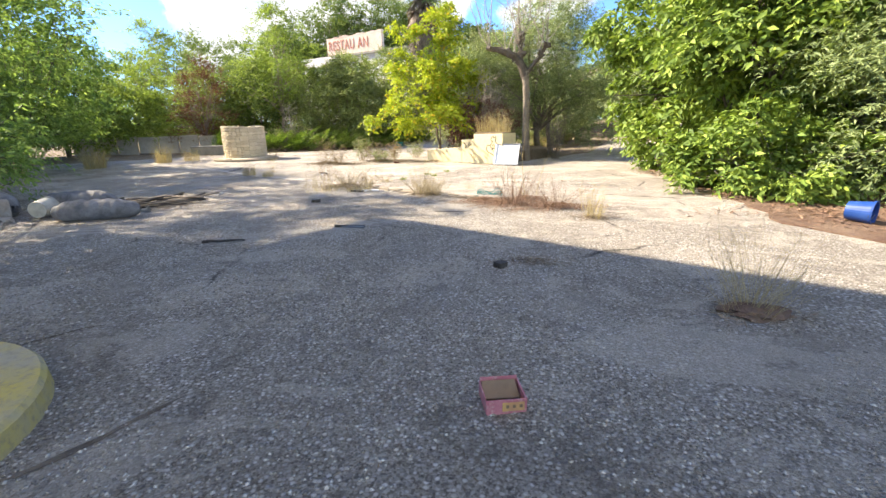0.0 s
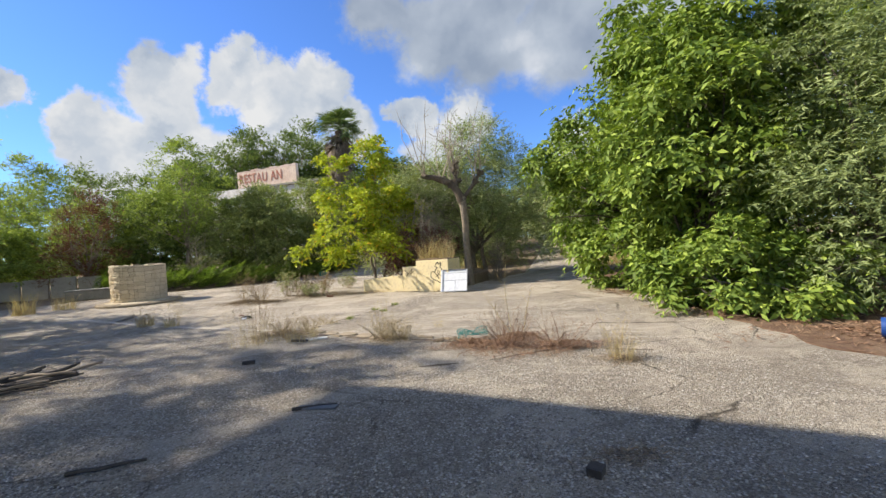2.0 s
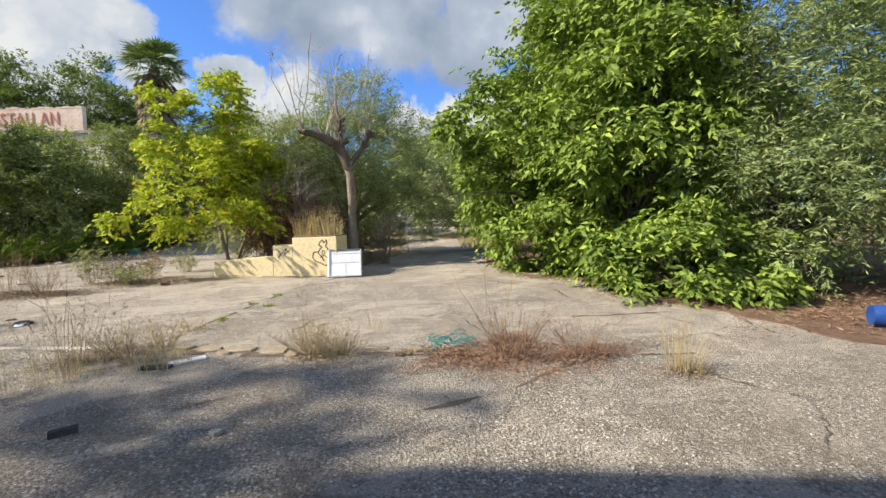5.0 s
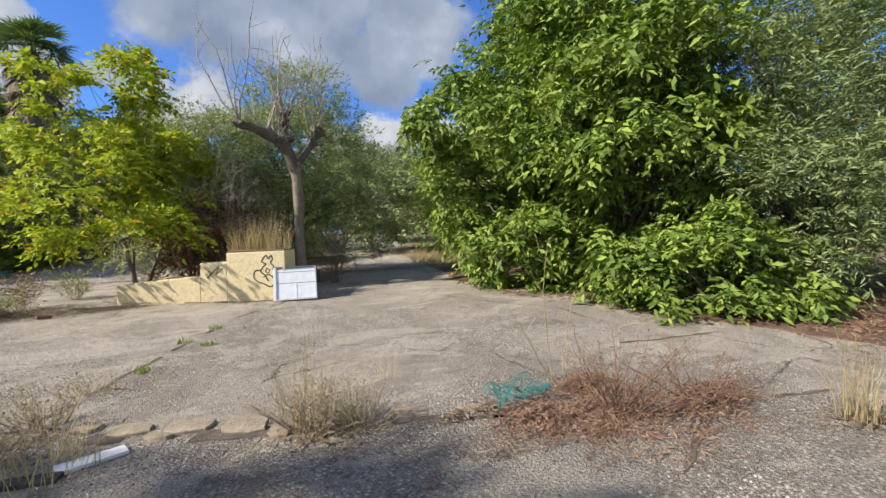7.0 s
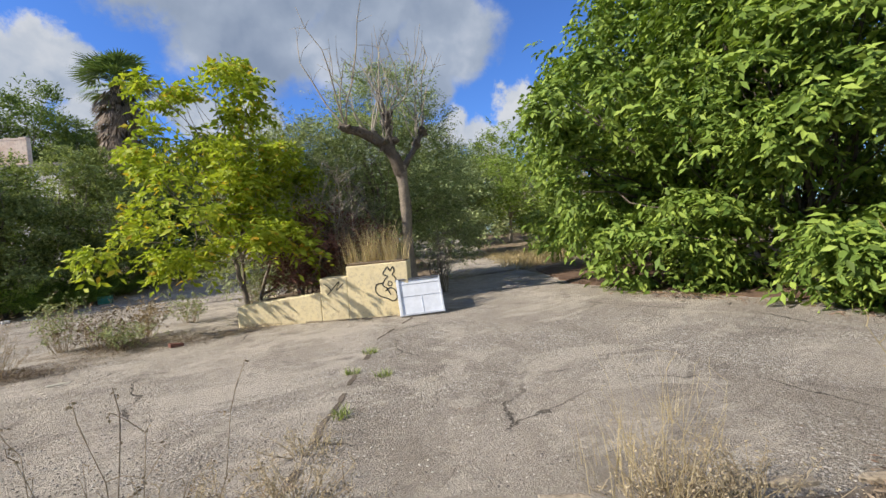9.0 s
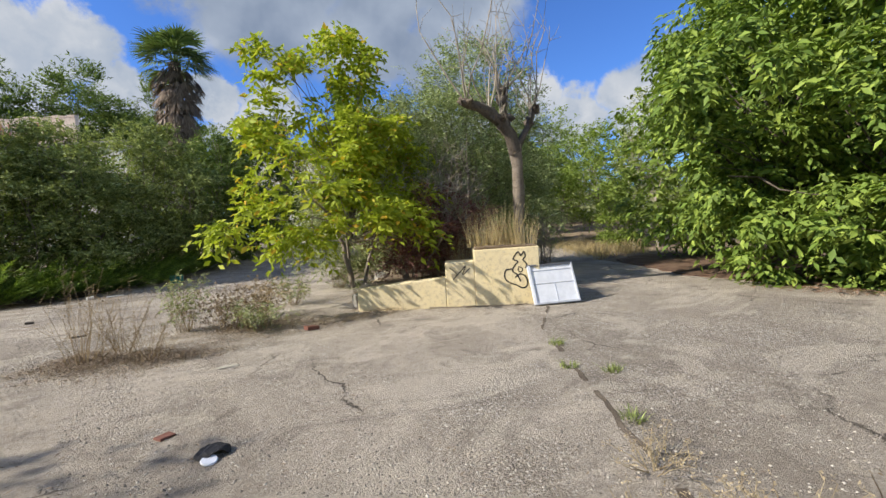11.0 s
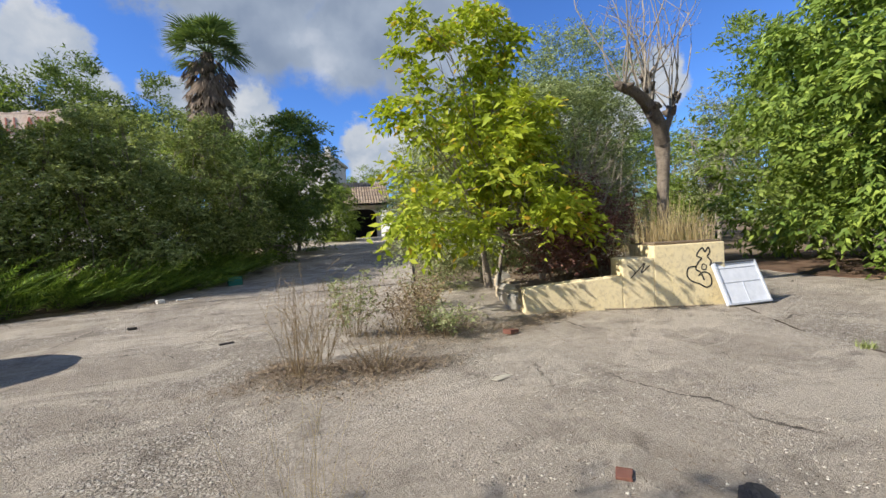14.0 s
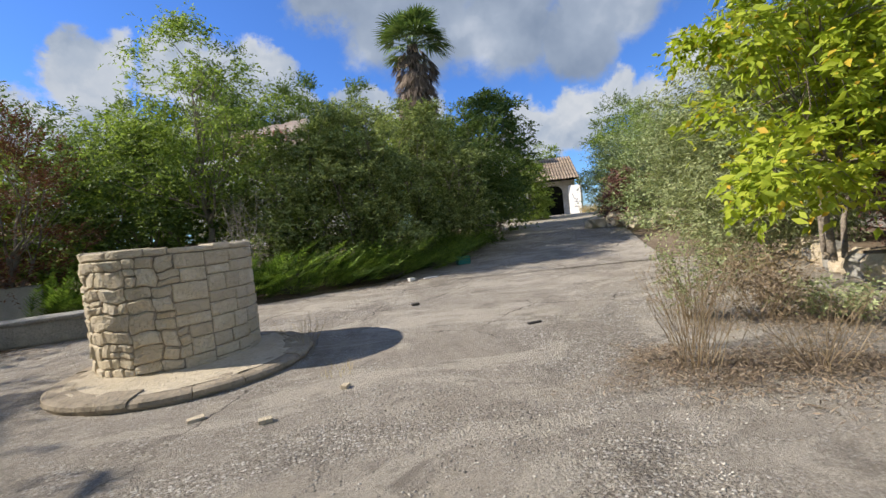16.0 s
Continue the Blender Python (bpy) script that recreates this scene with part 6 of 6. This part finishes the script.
weed((-8.75, 20.2, 0), 26, 0.42, 0.5, "pale leafless weed at the foot of the well", 12, M_PALEWEED, False, 0.003)
weed((-3.6, 18.4, 0), 40, 0.6, 0.6, "dry scrubby weed with few leaves beside the planter", 13, leafy=M_LITTER)
weed((-3.0, 19.1, 0), 36, 0.6, 0.6, "dry scrubby weed with few leaves beside the planter", 14, leafy=M_DRYWEED)
weed((-3.2, 17.9, 0), 36, 0.38, 0.6, "green-leaved scrubby weed beside the planter", 15, leafy=M_GREYLEAF)
weed((-4.2, 18.8, 0), 34, 0.8, 0.5, "grey-green broom-like weed beside the planter", 16, leafy=M_GREYLEAF)
weed((-2.2, 20.2, 0), 30, 0.6, 0.6, "scrubby weed beside the planter", 17, leafy=M_GREYLEAF)
weed((-0.6, 22.2, 0), 40, 0.8, 0.8, "scrubby grey-green weed beside the drive", 18, leafy=M_GREYLEAF)
weed((-0.4, 9.95, 0), 60, 0.32, 0.5, DRY, 19, M_PALEWEED)
weed((-6.05, 14.5, 0), 26, 0.75, 0.4, "pale wispy dried grass in a crack", 27, M_STRAW, False, 0.0015)
weed((-0.1, 9.75, 0), 45, 0.3, 0.45, DRY, 22, M_PALEWEED)
weed((-0.45, 10.0, 0), 22, 0.75, 0.45, "pale wispy dried weed on the broken slab", 23, M_STRAW, False, 0.002)
weed((-1.95, 11.2, 0), 40, 0.3, 0.45, DRY, 24, M_PALEWEED)
weed((-2.5, 11.35, 0), 34, 0.26, 0.45, DRY, 25, M_PALEWEED)
weed((-1.75, 11.9, 0), 16, 0.2, 0.35, DRY, 26, M_PALEWEED)
weed((-6.4, 13.6, 0), 16, 0.35, 0.35, DRY, 20)
weed((2.6, 7.6, 0), 14, 0.6, 0.3, DRY, 21, M_STRAW, False)


def litter(name, n, spots, size, mat, label, seed, rise=0.0, flat=0.8):
    v, f = scatter(n, spots, np.random.default_rng(seed), size, flat, rise)
    return tagged(raw(name, v, f, mat), label, "litter", kind="stuff")


litter("leaf_litter", 17000, [(1.35, 8.7, 0.75, 0.5), (2.2, 8.35, 0.65, 0.36), (0.95, 9.0, 0.4, 0.3), (1.75, 9.2, 0.5, 0.25)], 0.046, M_REDLITTER, "heap of reddish brown leaves and twigs on the concrete", 1, 0.09, 0.65)
litter("leaf_litter", 13000, [(-5.0, 17.2, 1.0, 0.55), (-4.3, 16.9, 0.55, 0.35), (-5.4, 17.7, 0.5, 0.4)], 0.047, M_LITTER, "strip of brown twigs and leaves under the weeds", 2, 0.08, 0.6)
litter("leaf_litter", 13000, [(-3.1, 18.1, 1.1, 0.7), (-2.0, 17.6, 0.9, 0.35), (-1.2, 17.75, 0.7, 0.25)], 0.038, M_LITTER, "brown twigs and leaves against the planter", 3, 0.1, 0.6)
litter("leaf_litter", 9000, [(6.4, 7.6, 1.2, 1.0), (8.6, 6.4, 2.2, 1.6), (7.6, 8.6, 2.0, 1.2), (5.6, 10.0, 0.6, 1.2), (5.6, 13.4, 0.5, 1.4)], 0.10, M_REDLITTER, "scattered reddish leaves over the mulch", 4, 0.03)
litter("leaf_litter", 4200, [(-0.33, 9.86, 0.4, 0.26), (-0.3, 9.85, 0.3, 0.2), (-2.5, 11.1, 0.7, 0.45), (0.6, 9.4, 0.4, 0.12), (2.68, 7.5, 0.35, 0.25), (3.1, 4.0, 0.32, 0.25), (1.5, 5.2, 0.3, 0.14)], 0.07, M_LITTER, "dry scraps of leaves around the weeds", 5, 0.03)
litter("leaf_litter", 3000, [(-7.6, 26.0, 2.4, 0.5), (-11.6, 25.0, 1.8, 0.4), (-14.0, 22.6, 1.2, 0.8), (-4.4, 28.6, 1.0, 1.2)], 0.10, M_LITTER, "brown leaves along the junipers", 6, 0.03)
litter("leaf_litter", 2400, [(-6.2, 8.2, 1.6, 1.0), (-7.6, 6.8, 1.2, 0.8)], 0.08, M_LITTER, "brown leaves and chips around the rubbish", 7, 0.04)
litter("leaf_litter", 3000, [(-1.0, 5.0, 5.0, 5.0), (-3.0, 14.0, 5.0, 5.0)], 0.035, M_LITTER, "odd dry leaf scraps blown over the concrete", 8)


def pebbles(n, spots, size, seed, label):
    """Loose gravel: small eight-sided stones."""
    rng = np.random.default_rng(seed)
    spots = np.array(spots, float)
    k = rng.integers(0, len(spots), n)
    p = np.stack([spots[k, 0] + rng.uniform(-1, 1, n) * spots[k, 2], spots[k, 1] + rng.uniform(-1, 1, n) * spots[k, 3], np.zeros(n)], 1)
    keep = np.array([noise.noise(Vector((x * 0.8, y * 0.8, 2.0))) for x, y, _ in p]) > -0.12
    p = p[keep]
    n = len(p)
    s = size * rng.uniform(0.4, 1.4, (n, 1, 1)) * rng.uniform(0.7, 1.3, (n, 1, 3)) * np.array([1, 1, 0.55])
    o = np.array([(1, 0, 0), (0, 1, 0), (-1, 0, 0), (0, -1, 0), (0, 0, 1), (0, 0, -0.3)], float)
    a = rng.uniform(0, 2 * np.pi, n)
    rot = np.zeros((n, 3, 3))
    rot[:, 0, 0], rot[:, 0, 1], rot[:, 1, 0], rot[:, 1, 1], rot[:, 2, 2] = np.cos(a), -np.sin(a), np.sin(a), np.cos(a), 1
    v = np.einsum("nij,nkj->nki", rot, o[None] * s) + p[:, None]
    v[..., 2] = np.maximum(v[..., 2] + 0.002, -0.01)
    f = np.array([(0, 1, 4), (1, 2, 4), (2, 3, 4), (3, 0, 4), (1, 0, 5), (2, 1, 5), (3, 2, 5), (0, 3, 5)])
    f = (np.arange(n)[:, None, None] * 6 + f[None]).reshape(-1, 3)
    tagged(raw("gravel", v.reshape(-1, 3), f, M_PEBBLE), label, "gravel", kind="stuff")


pebbles(34000, [(0.3, 3.2, 3.2, 2.4), (-1.2, 5.6, 2.6, 2.2)], 0.011, 1, "loose small pebbles worn out of the concrete")
pebbles(18000, [(0.5, 7.0, 3.5, 1.6), (-1.6, 11.2, 2.2, 2.0), (-4.6, 14.2, 2.2, 2.0), (-6.6, 16.4, 2.0, 2.0)], 0.010, 2, "loose small pebbles worn out of the concrete")


# ---- rubbish and small things ----
def lathe(bm, prof, n=24, m=Matrix(), sweep=2 * math.pi):
    loops = [[bm.verts.new(m @ Vector((r * math.cos(sweep * i / n), r * math.sin(sweep * i / n), z))) for i in range(n)] for r, z in prof]
    for lo, hi in zip(loops, loops[1:]):
        for i in range(n):
            bm.faces.new((lo[i], lo[(i + 1) % n], hi[(i + 1) % n], hi[i]))
    return bm


def carton():
    a = math.atan2(-0.10, 0.24)
    ob = thing("cardboard_carton", pose(1.13, 2.67, 0.0, 0, 0, 12), "small open pink printed cardboard tray on the gravel", "carton")
    w, d, h, t = 0.215, 0.2, 0.085, 0.006
    for name, size, at, mat, label in (("base", (w, d, t), (0, 0, t / 2 + 0.003), M_CARD, "brown inside"), ("front", (w, t, h), (0, -d / 2, h / 2), M_CARTON, ""), ("back", (w, t, h * 1.15), (0, d / 2, h * 0.575), M_CARTON, ""),
                                       ("side", (t, d, h), (-w / 2, 0, h / 2), M_CARTON, ""), ("side", (t, d, h), (w / 2, 0, h / 2), M_CARTON, "")):
        bm = bmesh.new()
        box(bm, size, at, None, 0.001, 0.003)
        part(name, bm, mat, ob, label)
    face = [o for o in ob.children if o.name.startswith("front")][0]
    bm = bmesh.new()
    box(bm, (w * 0.55, 0.002, h * 0.6), (w * 0.17, -d / 2 - 0.006, h * 0.52), None)
    part("print", bm, M_GOLD, face, "yellow printed patch")
    for k in range(3):
        bm = bmesh.new()
        box(bm, (0.016, 0.002, 0.018), (w * 0.02 + k * 0.036, -d / 2 - 0.0085, h * 0.55), None)
        part("print_bar", bm, M_CARD, face)
    bm = bmesh.new()
    box(bm, (w * 0.9, d * 0.5, 0.004), (0, 0.04, h * 0.62), Matrix.Rotation(radians(28), 3, "X"), 0.0, 0.01)
    part("flap", bm, M_CARD, ob)


carton()


def bucket(at, label, mat, r=0.16, h=0.3, yaw=0, tip=90, name="bucket"):
    m = pose(*at, tip, 0, yaw)
    ob = thing(name, m, label, "bucket")
    bm = bmesh.new()
    lathe(bm, [(0.001, 0), (r * 0.8, 0), (r, h), (r + 0.012, h), (r + 0.012, h - 0.025), (r * 0.985, h - 0.02), (r * 0.78, 0.012), (0.001, 0.012)], 28)
    part("pail", bm, mat, ob)
    bm = bmesh.new()
    pts = [(r * 1.03 * math.cos(t), r * 1.03 * math.sin(t) * 0.4 - 0.02, h - 0.03) for t in np.linspace(math.pi, 2 * math.pi, 11)]
    v, f = tube(pts, [0.004] * 11, 5)
    bm.free()
    raw("handle", v, f, M_METAL, ob)
    return ob


bucket((6.15, 7.35, 0.165), "deep blue plastic bucket lying on its side", M_BLUE, yaw=40)
foam = thing("foam_block", pose(7.06, 6.84, 0.0, 0, 0, -35), "slab of dirty white foam packing on the mulch", "foam")
bm = bmesh.new()
box(bm, (0.62, 0.3, 0.13), (0, 0, 0.085), None, 0.02, 0.02)
part("slab", bm, M_WHITE, foam)
bm = bmesh.new()
box(bm, (0.2, 0.3, 0.05), (-0.2, 0.0, 0.172), None, 0.012, 0.01)
part("lug", bm, M_WHITE, foam)


def sack(a, b, r, label, seed):
    """A stuffed woven sack lying on the ground: sagging, pinched at both ends, with folds round it."""
    a, b = Vector(a), Vector(b)
    rng = np.random.default_rng(seed)
    n, k = 30, 22
    ob = thing("stuffed_sack", tuple(a), label, "sack", "sacks among the rubbish")
    d = (b - a)
    side = Vector((-d.y, d.x, 0)).normalized()
    v = []
    for i in range(n + 1):
        t = i / n
        rad = r * (max(0.0, 1 - abs(2 * t - 1) ** 3.5)) ** 0.5 * (1 + 0.06 * math.sin(t * 40 + seed) + 0.05 * rng.normal())
        rad = max(rad, 0.03)
        for j in range(k):
            q = 2 * math.pi * j / k
            fold = 1 + 0.07 * noise.noise((t * 9, math.cos(q) * 1.5, math.sin(q) * 1.5 + seed))
            y, z = math.cos(q) * rad * fold * 1.12, math.sin(q) * rad * fold
            z = max(z, -r * 0.72) + r * 0.72
            p = d * t + side * y
            v.append((p.x, p.y, z + 0.002))
    f = [(i * k + j, i * k + (j + 1) % k, (i + 1) * k + (j + 1) % k, (i + 1) * k + j) for i in range(n) for j in range(k)]
    raw("body", v, f, M_SACK, ob, smooth=True)
    tv, tf = tube([(d.x * 1.0, d.y, r * 0.55), (d.x * 1.05, d.y * 1.05, r * 0.5), (d.x * 1.1, d.y * 1.1, r * 0.6)], (0.03, 0.035, 0.06), 8, 0.3)
    raw("knot", tv, tf, M_SACK, ob)
    return ob


sack((-6.25, 7.1, 0), (-5.0, 7.55, 0), 0.19, "long stuffed grey woven sack lying on the concrete", 1)
sack((-7.35, 7.95, 0), (-6.2, 8.4, 0), 0.2, "long stuffed grey woven sack with dark bands", 2)
sack((-8.3, 7.35, 0), (-7.25, 7.35, 0), 0.26, "bulging grey-brown stuffed sack", 3)
bucket((-6.62, 7.2, 0.17), "tipped cream plastic pail with a torn grey side", M_CREAM, 0.17, 0.34, yaw=200, name="paint_pail")
beam = thing("concrete_beam", (-7.1, 7.0, 0), "long grey-brown broken concrete beam lying under the tree", "beam")
bm = bmesh.new()
box(bm, (2.6, 0.36, 0.34), (-1.3, 0.55, 0.165), Matrix.Rotation(radians(-22), 3, "Z"), 0.04, 0.03)
part("length", bm, M_RUBBLE, beam)
bm = bmesh.new()
box(bm, (0.9, 0.42, 0.4), (-1.0, -0.9, 0.195), Matrix.Rotation(radians(12), 3, "Z"), 0.04, 0.03)
part("stub", bm, M_RUBBLE, beam)
rng = np.random.default_rng(12)
for k, (x, y, sx, sy, sz) in enumerate([(-8.6, 6.6, 1.3, 0.3, 0.34), (-8.0, 6.2, 0.4, 0.3, 0.2), (-7.5, 6.5, 0.34, 0.26, 0.16), (-7.1, 6.75, 0.26, 0.2, 0.12), (-7.7, 6.05, 0.3, 0.24, 0.14), (-6.8, 6.6, 0.22, 0.2, 0.07), (-7.25, 6.3, 0.3, 0.22, 0.1), (-7.35, 6.75, 0.2, 0.16, 0.1), (-6.55, 6.45, 0.16, 0.12, 0.06), (-7.0, 6.15, 0.2, 0.16, 0.08), (-6.95, 6.95, 0.24, 0.16, 0.1), (-6.3, 6.75, 0.14, 0.1, 0.05)]):
    ob = thing("rubble_block", pose(x, y, 0, 0, 0, rng.uniform(-30, 40)), "broken chunk of grey concrete rubble", "rubble", "rubble by the sacks")
    bm = bmesh.new()
    bmesh.ops.create_icosphere(bm, subdivisions=3, radius=1.0)
    for v in bm.verts:
        c = v.co.copy()
        c /= max(abs(c.x), abs(c.y), abs(c.z)) ** 0.75
        c *= 1 + 0.30 * noise.noise(v.co * 1.6 + Vector((k * 7.0, 0, 0))) + 0.10 * noise.noise(v.co * 5 + Vector((k, 0, 0)))
        v.co = Vector((c.x * sx / 2, c.y * sy / 2, max(0.0, (c.z * 0.5 + 0.42) * sz)))
    for f in bm.faces:
        f.smooth = False
    part("chunk", bm, M_RUBBLE, ob)


def stick(at, to, r, mat, label, name="stick", sides=6):
    at, to = np.array(at, float), np.array(to, float)
    ob = thing(name, tuple(at), label, "stick")
    v, f = tube(bent_path(np.zeros(3), to - at, 0.05, 6, np.random.default_rng(int(abs(at[0]) * 1000))), np.linspace(r, r * 0.6, 6), sides, 0.15)
    v[:, 2] = np.maximum(v[:, 2], 0.002 - at[2])
    raw("branch", v, f, mat, ob)


for k in range(34):
    x, y = -5.9 + rng.uniform(-0.6, 0.6), 8.45 + rng.uniform(-0.5, 0.5)
    a = rng.normal(0.35, 0.5)
    ln = rng.uniform(0.35, 1.15)
    stick((x, y, 0.03 + 0.05 * rng.uniform()), (x + ln * math.cos(a), y + ln * math.sin(a) * 0.8, 0.03 + 0.16 * rng.uniform()), rng.uniform(0.014, 0.04), M_WOOD if k % 4 == 0 else M_CHAR, "blackened broken branch in the rubbish pile", "broken_branch")
stick((-2.72, 5.82, 0.02), (-2.2, 5.95, 0.02), 0.02, M_CHAR, "dark thin stick lying on the concrete")
stick((-1.25, 6.78, 0.02), (-0.8, 6.82, 0.02), 0.02, M_CHAR, "dark thin stick lying on the concrete")
stick((0.2, 17.15, 0.02), (1.2, 16.5, 0.02), 0.015, M_WOOD, "thin branch lying along the planter")
stick((-0.3, 17.5, 0.02), (0.7, 16.75, 0.03), 0.012, M_WOOD, "thin branch lying along the planter")


def plank(at, size, yaw, mat, label, name="plank", roll=0):
    ob = thing(name, pose(*at, 0, roll, yaw), label, "plank")
    bm = bmesh.new()
    box(bm, size, (0, 0, size[2] / 2), None, 0.004, 0.004)
    part("board", bm, mat, ob)
    return ob


plank((-1.66, 10.38, 0.0), (0.36, 0.12, 0.025), 12, M_WHITE, "broken white-painted board on the concrete")
plank((-1.95, 10.3, 0.0), (0.3, 0.1, 0.025), -20, M_CHAR, "dark broken board on the concrete")
plank((-2.38, 8.92, 0.0), (0.17, 0.06, 0.05), 10, M_CHAR, "small black block of wood")
plank((-1.0, 6.8, 0.0), (0.42, 0.1, 0.02), -12, M_METAL, "flat grey metal strip on the concrete")
plank((-1.38, 8.38, 0.0), (0.08, 0.07, 0.03), 30, M_GREYSTONE, "small grey stone chip", "stone_chip")
plank((1.17, 5.02, 0.0), (0.12, 0.1, 0.06), 50, M_CHAR, "dark lump of tar on the concrete", "tar_lump")
plank((-3.78, 16.02, 0.0), (0.24, 0.1, 0.01), 10, M_CREAM, "pale scrap of card on the concrete", "card_scrap", 3)
plank((-4.33, 14.28, 0.0), (0.12, 0.09, 0.018), 35, M_REDTILE, "small broken piece of red tile", "tile_piece", 4)
plank((-6.64, 25.95, 0.0), (0.17, 0.13, 0.1), 20, M_WHITE, "white plastic scrap by the junipers", "plastic_scrap")
plank((-6.1, 26.1, 0.0), (0.4, 0.1, 0.05), 15, M_WHITE, "pale stone chip by the junipers", "stone_chip")
plank((-7.04, 22.25, 0.0), (0.14, 0.1, 0.04), 15, M_CHAR, "dark clod on the concrete", "clod")
plank((-8.8, 17.9, 0.0), (0.1, 0.07, 0.035), 15, M_STONE, "loose piece of limestone by the well", "stone_chip")
plank((-8.2, 18.4, 0.0), (0.09, 0.06, 0.035), 65, M_STONE, "loose piece of limestone by the well", "stone_chip")
plank((-9.4, 18.2, 0.0), (0.13, 0.07, 0.025), 25, M_STONE, "loose piece of limestone by the well", "stone_chip")
plank((-5.8, 19.7, 0.0), (0.2, 0.06, 0.02), 15, M_CHAR, "dark clod on the concrete", "clod")
plank((-2.5, 17.35, 0.0), (0.2, 0.13, 0.06), 15, M_REDTILE, "broken piece of orange tile among the litter", "tile_piece", 8)


def torn_bag():
    ob = thing("torn_packet", pose(-4.02, 13.74, 0, 0, 0, 20), "crumpled black plastic packet with a pale round lid", "packet")
    bm = bmesh.new()
    bmesh.ops.create_grid(bm, x_segments=14, y_segments=10, size=0.5)
    for v in bm.verts:
        u, w = v.co.x * 2, v.co.y * 2
        dome = max(0.0, 1 - u * u * 0.9 - w * w * 0.5) ** 0.5
        v.co = Vector((u * 0.12 * (1 - 0.25 * w * w), w * 0.075, 0.012 + 0.055 * dome + 0.012 * noise.noise(Vector((u * 3, w * 3, 1)))))
    bmesh.ops.solidify(bm, geom=bm.faces[:], thickness=0.004)
    part("wrap", bm, M_BLACK, ob)
    bm = bmesh.new()
    lathe(bm, [(0.001, 0.012), (0.05, 0.012), (0.055, 0.006), (0.055, 0.0)], 20, Matrix.Translation((-0.06, -0.09, 0.012)) @ Matrix.Rotation(radians(12), 4, "X"))
    part("lid", bm, M_PANEL, ob, "pale blue-white round lid")


torn_bag()
crate = thing("plastic_crate", (*G(-4.6, 28.4)[:2], G(-4.6, 28.4)[2] + 0.02), "teal plastic crate thrown beside the junipers", "crate")
bm = bmesh.new()
box(bm, (0.42, 0.3, 0.03), (0, 0, 0.015), None, 0.004)
part("base", bm, M_TEAL, crate)
for sx, sy, ax, ay in ((0.42, 0.02, 0, 0.14), (0.42, 0.02, 0, -0.14), (0.02, 0.3, 0.2, 0), (0.02, 0.3, -0.2, 0)):
    bm = bmesh.new()
    box(bm, (sx, sy, 0.26), (ax, ay, 0.15), None, 0.004)
    part("side", bm, M_TEAL, crate)
net = thing("netting", (1.05, 9.3, 0.03), "crumpled teal plastic netting on the litter heap", "netting")
pieces = []
for i in range(13):
    for swap in (0, 1):
        pts = []
        for j in range(13):
            x, y = (i / 12 - 0.5, j / 12 - 0.5)
            x, y = (y, x) if swap else (x, y)
            pts.append((x * 0.5, y * 0.32, 0.05 + 0.14 * noise.noise((x * 4, y * 4, 1)) + 0.04))
        pieces.append(tube(pts, [0.0035] * 13, 3))
v, f = merge(pieces)
raw("mesh", v, f, M_TEAL, net)

# low wall at the far left corner
low = thing("boundary_wall", (-20.5, 24.6, 0), "low old rendered boundary wall under the trees", "wall", kind="structure")
for k in range(7):
    bm = bmesh.new()
    box(bm, (1.0, 0.3, 0.95 + 0.06 * (k % 3)), (k * 1.0 - 2.0, 0.45 * k, 0.45), Matrix.Rotation(radians(24), 3, "Z"), 0.02, 0.02)
    part("wall_piece", bm, M_PALE, low)


# broken strip of slab beside the joint
def slab_piece(at, sx, sy, yaw, tilt, seed):
    rng = np.random.default_rng(seed)
    ob = thing("slab_fragment", pose(*at, tilt, 0, yaw), "flat broken fragment of tan concrete slab by the joint", "rubble", "broken slab strip")
    bm = bmesh.new()
    n = 11
    ring = []
    for k in range(n):
        a = 2 * math.pi * k / n
        c, q = math.cos(a), math.sin(a)
        e = 1 / max(abs(c), abs(q)) ** 0.7 * rng.uniform(0.82, 1.08)
        ring.append((c * e * sx / 2, q * e * sy / 2))
    low = [bm.verts.new((x, y, -0.02)) for x, y in ring]
    mid = [bm.verts.new((x, y, 0.012)) for x, y in ring]
    top = [bm.verts.new((x * 0.95, y * 0.93, 0.02 + rng.uniform(-0.003, 0.003))) for x, y in ring]
    for lo, hi in ((low, mid), (mid, top)):
        for k in range(n):
            bm.faces.new((lo[k], lo[(k + 1) % n], hi[(k + 1) % n], hi[k]))
    bm.faces.new(top)
    part("chunk", bm, M_WORN, ob)


for k, (x, y, sx, sy, yaw, tilt) in enumerate([(-0.78, 10.3, 0.36, 0.26, -38, 2), (-1.12, 10.55, 0.34, 0.24, -34, -2), (-1.45, 10.75, 0.32, 0.18, -30, 3), (-1.3, 10.5, 0.2, 0.1, -50, 0), (-1.72, 10.98, 0.22, 0.16, -20, -3), (-0.62, 10.02, 0.18, 0.12, -60, 4), (0.3, 9.75, 0.3, 0.08, -36, 0), (0.72, 9.45, 0.34, 0.08, -36, 0)]):
    slab_piece((x, y, 0.006), sx, sy, yaw, tilt, 700 + k)
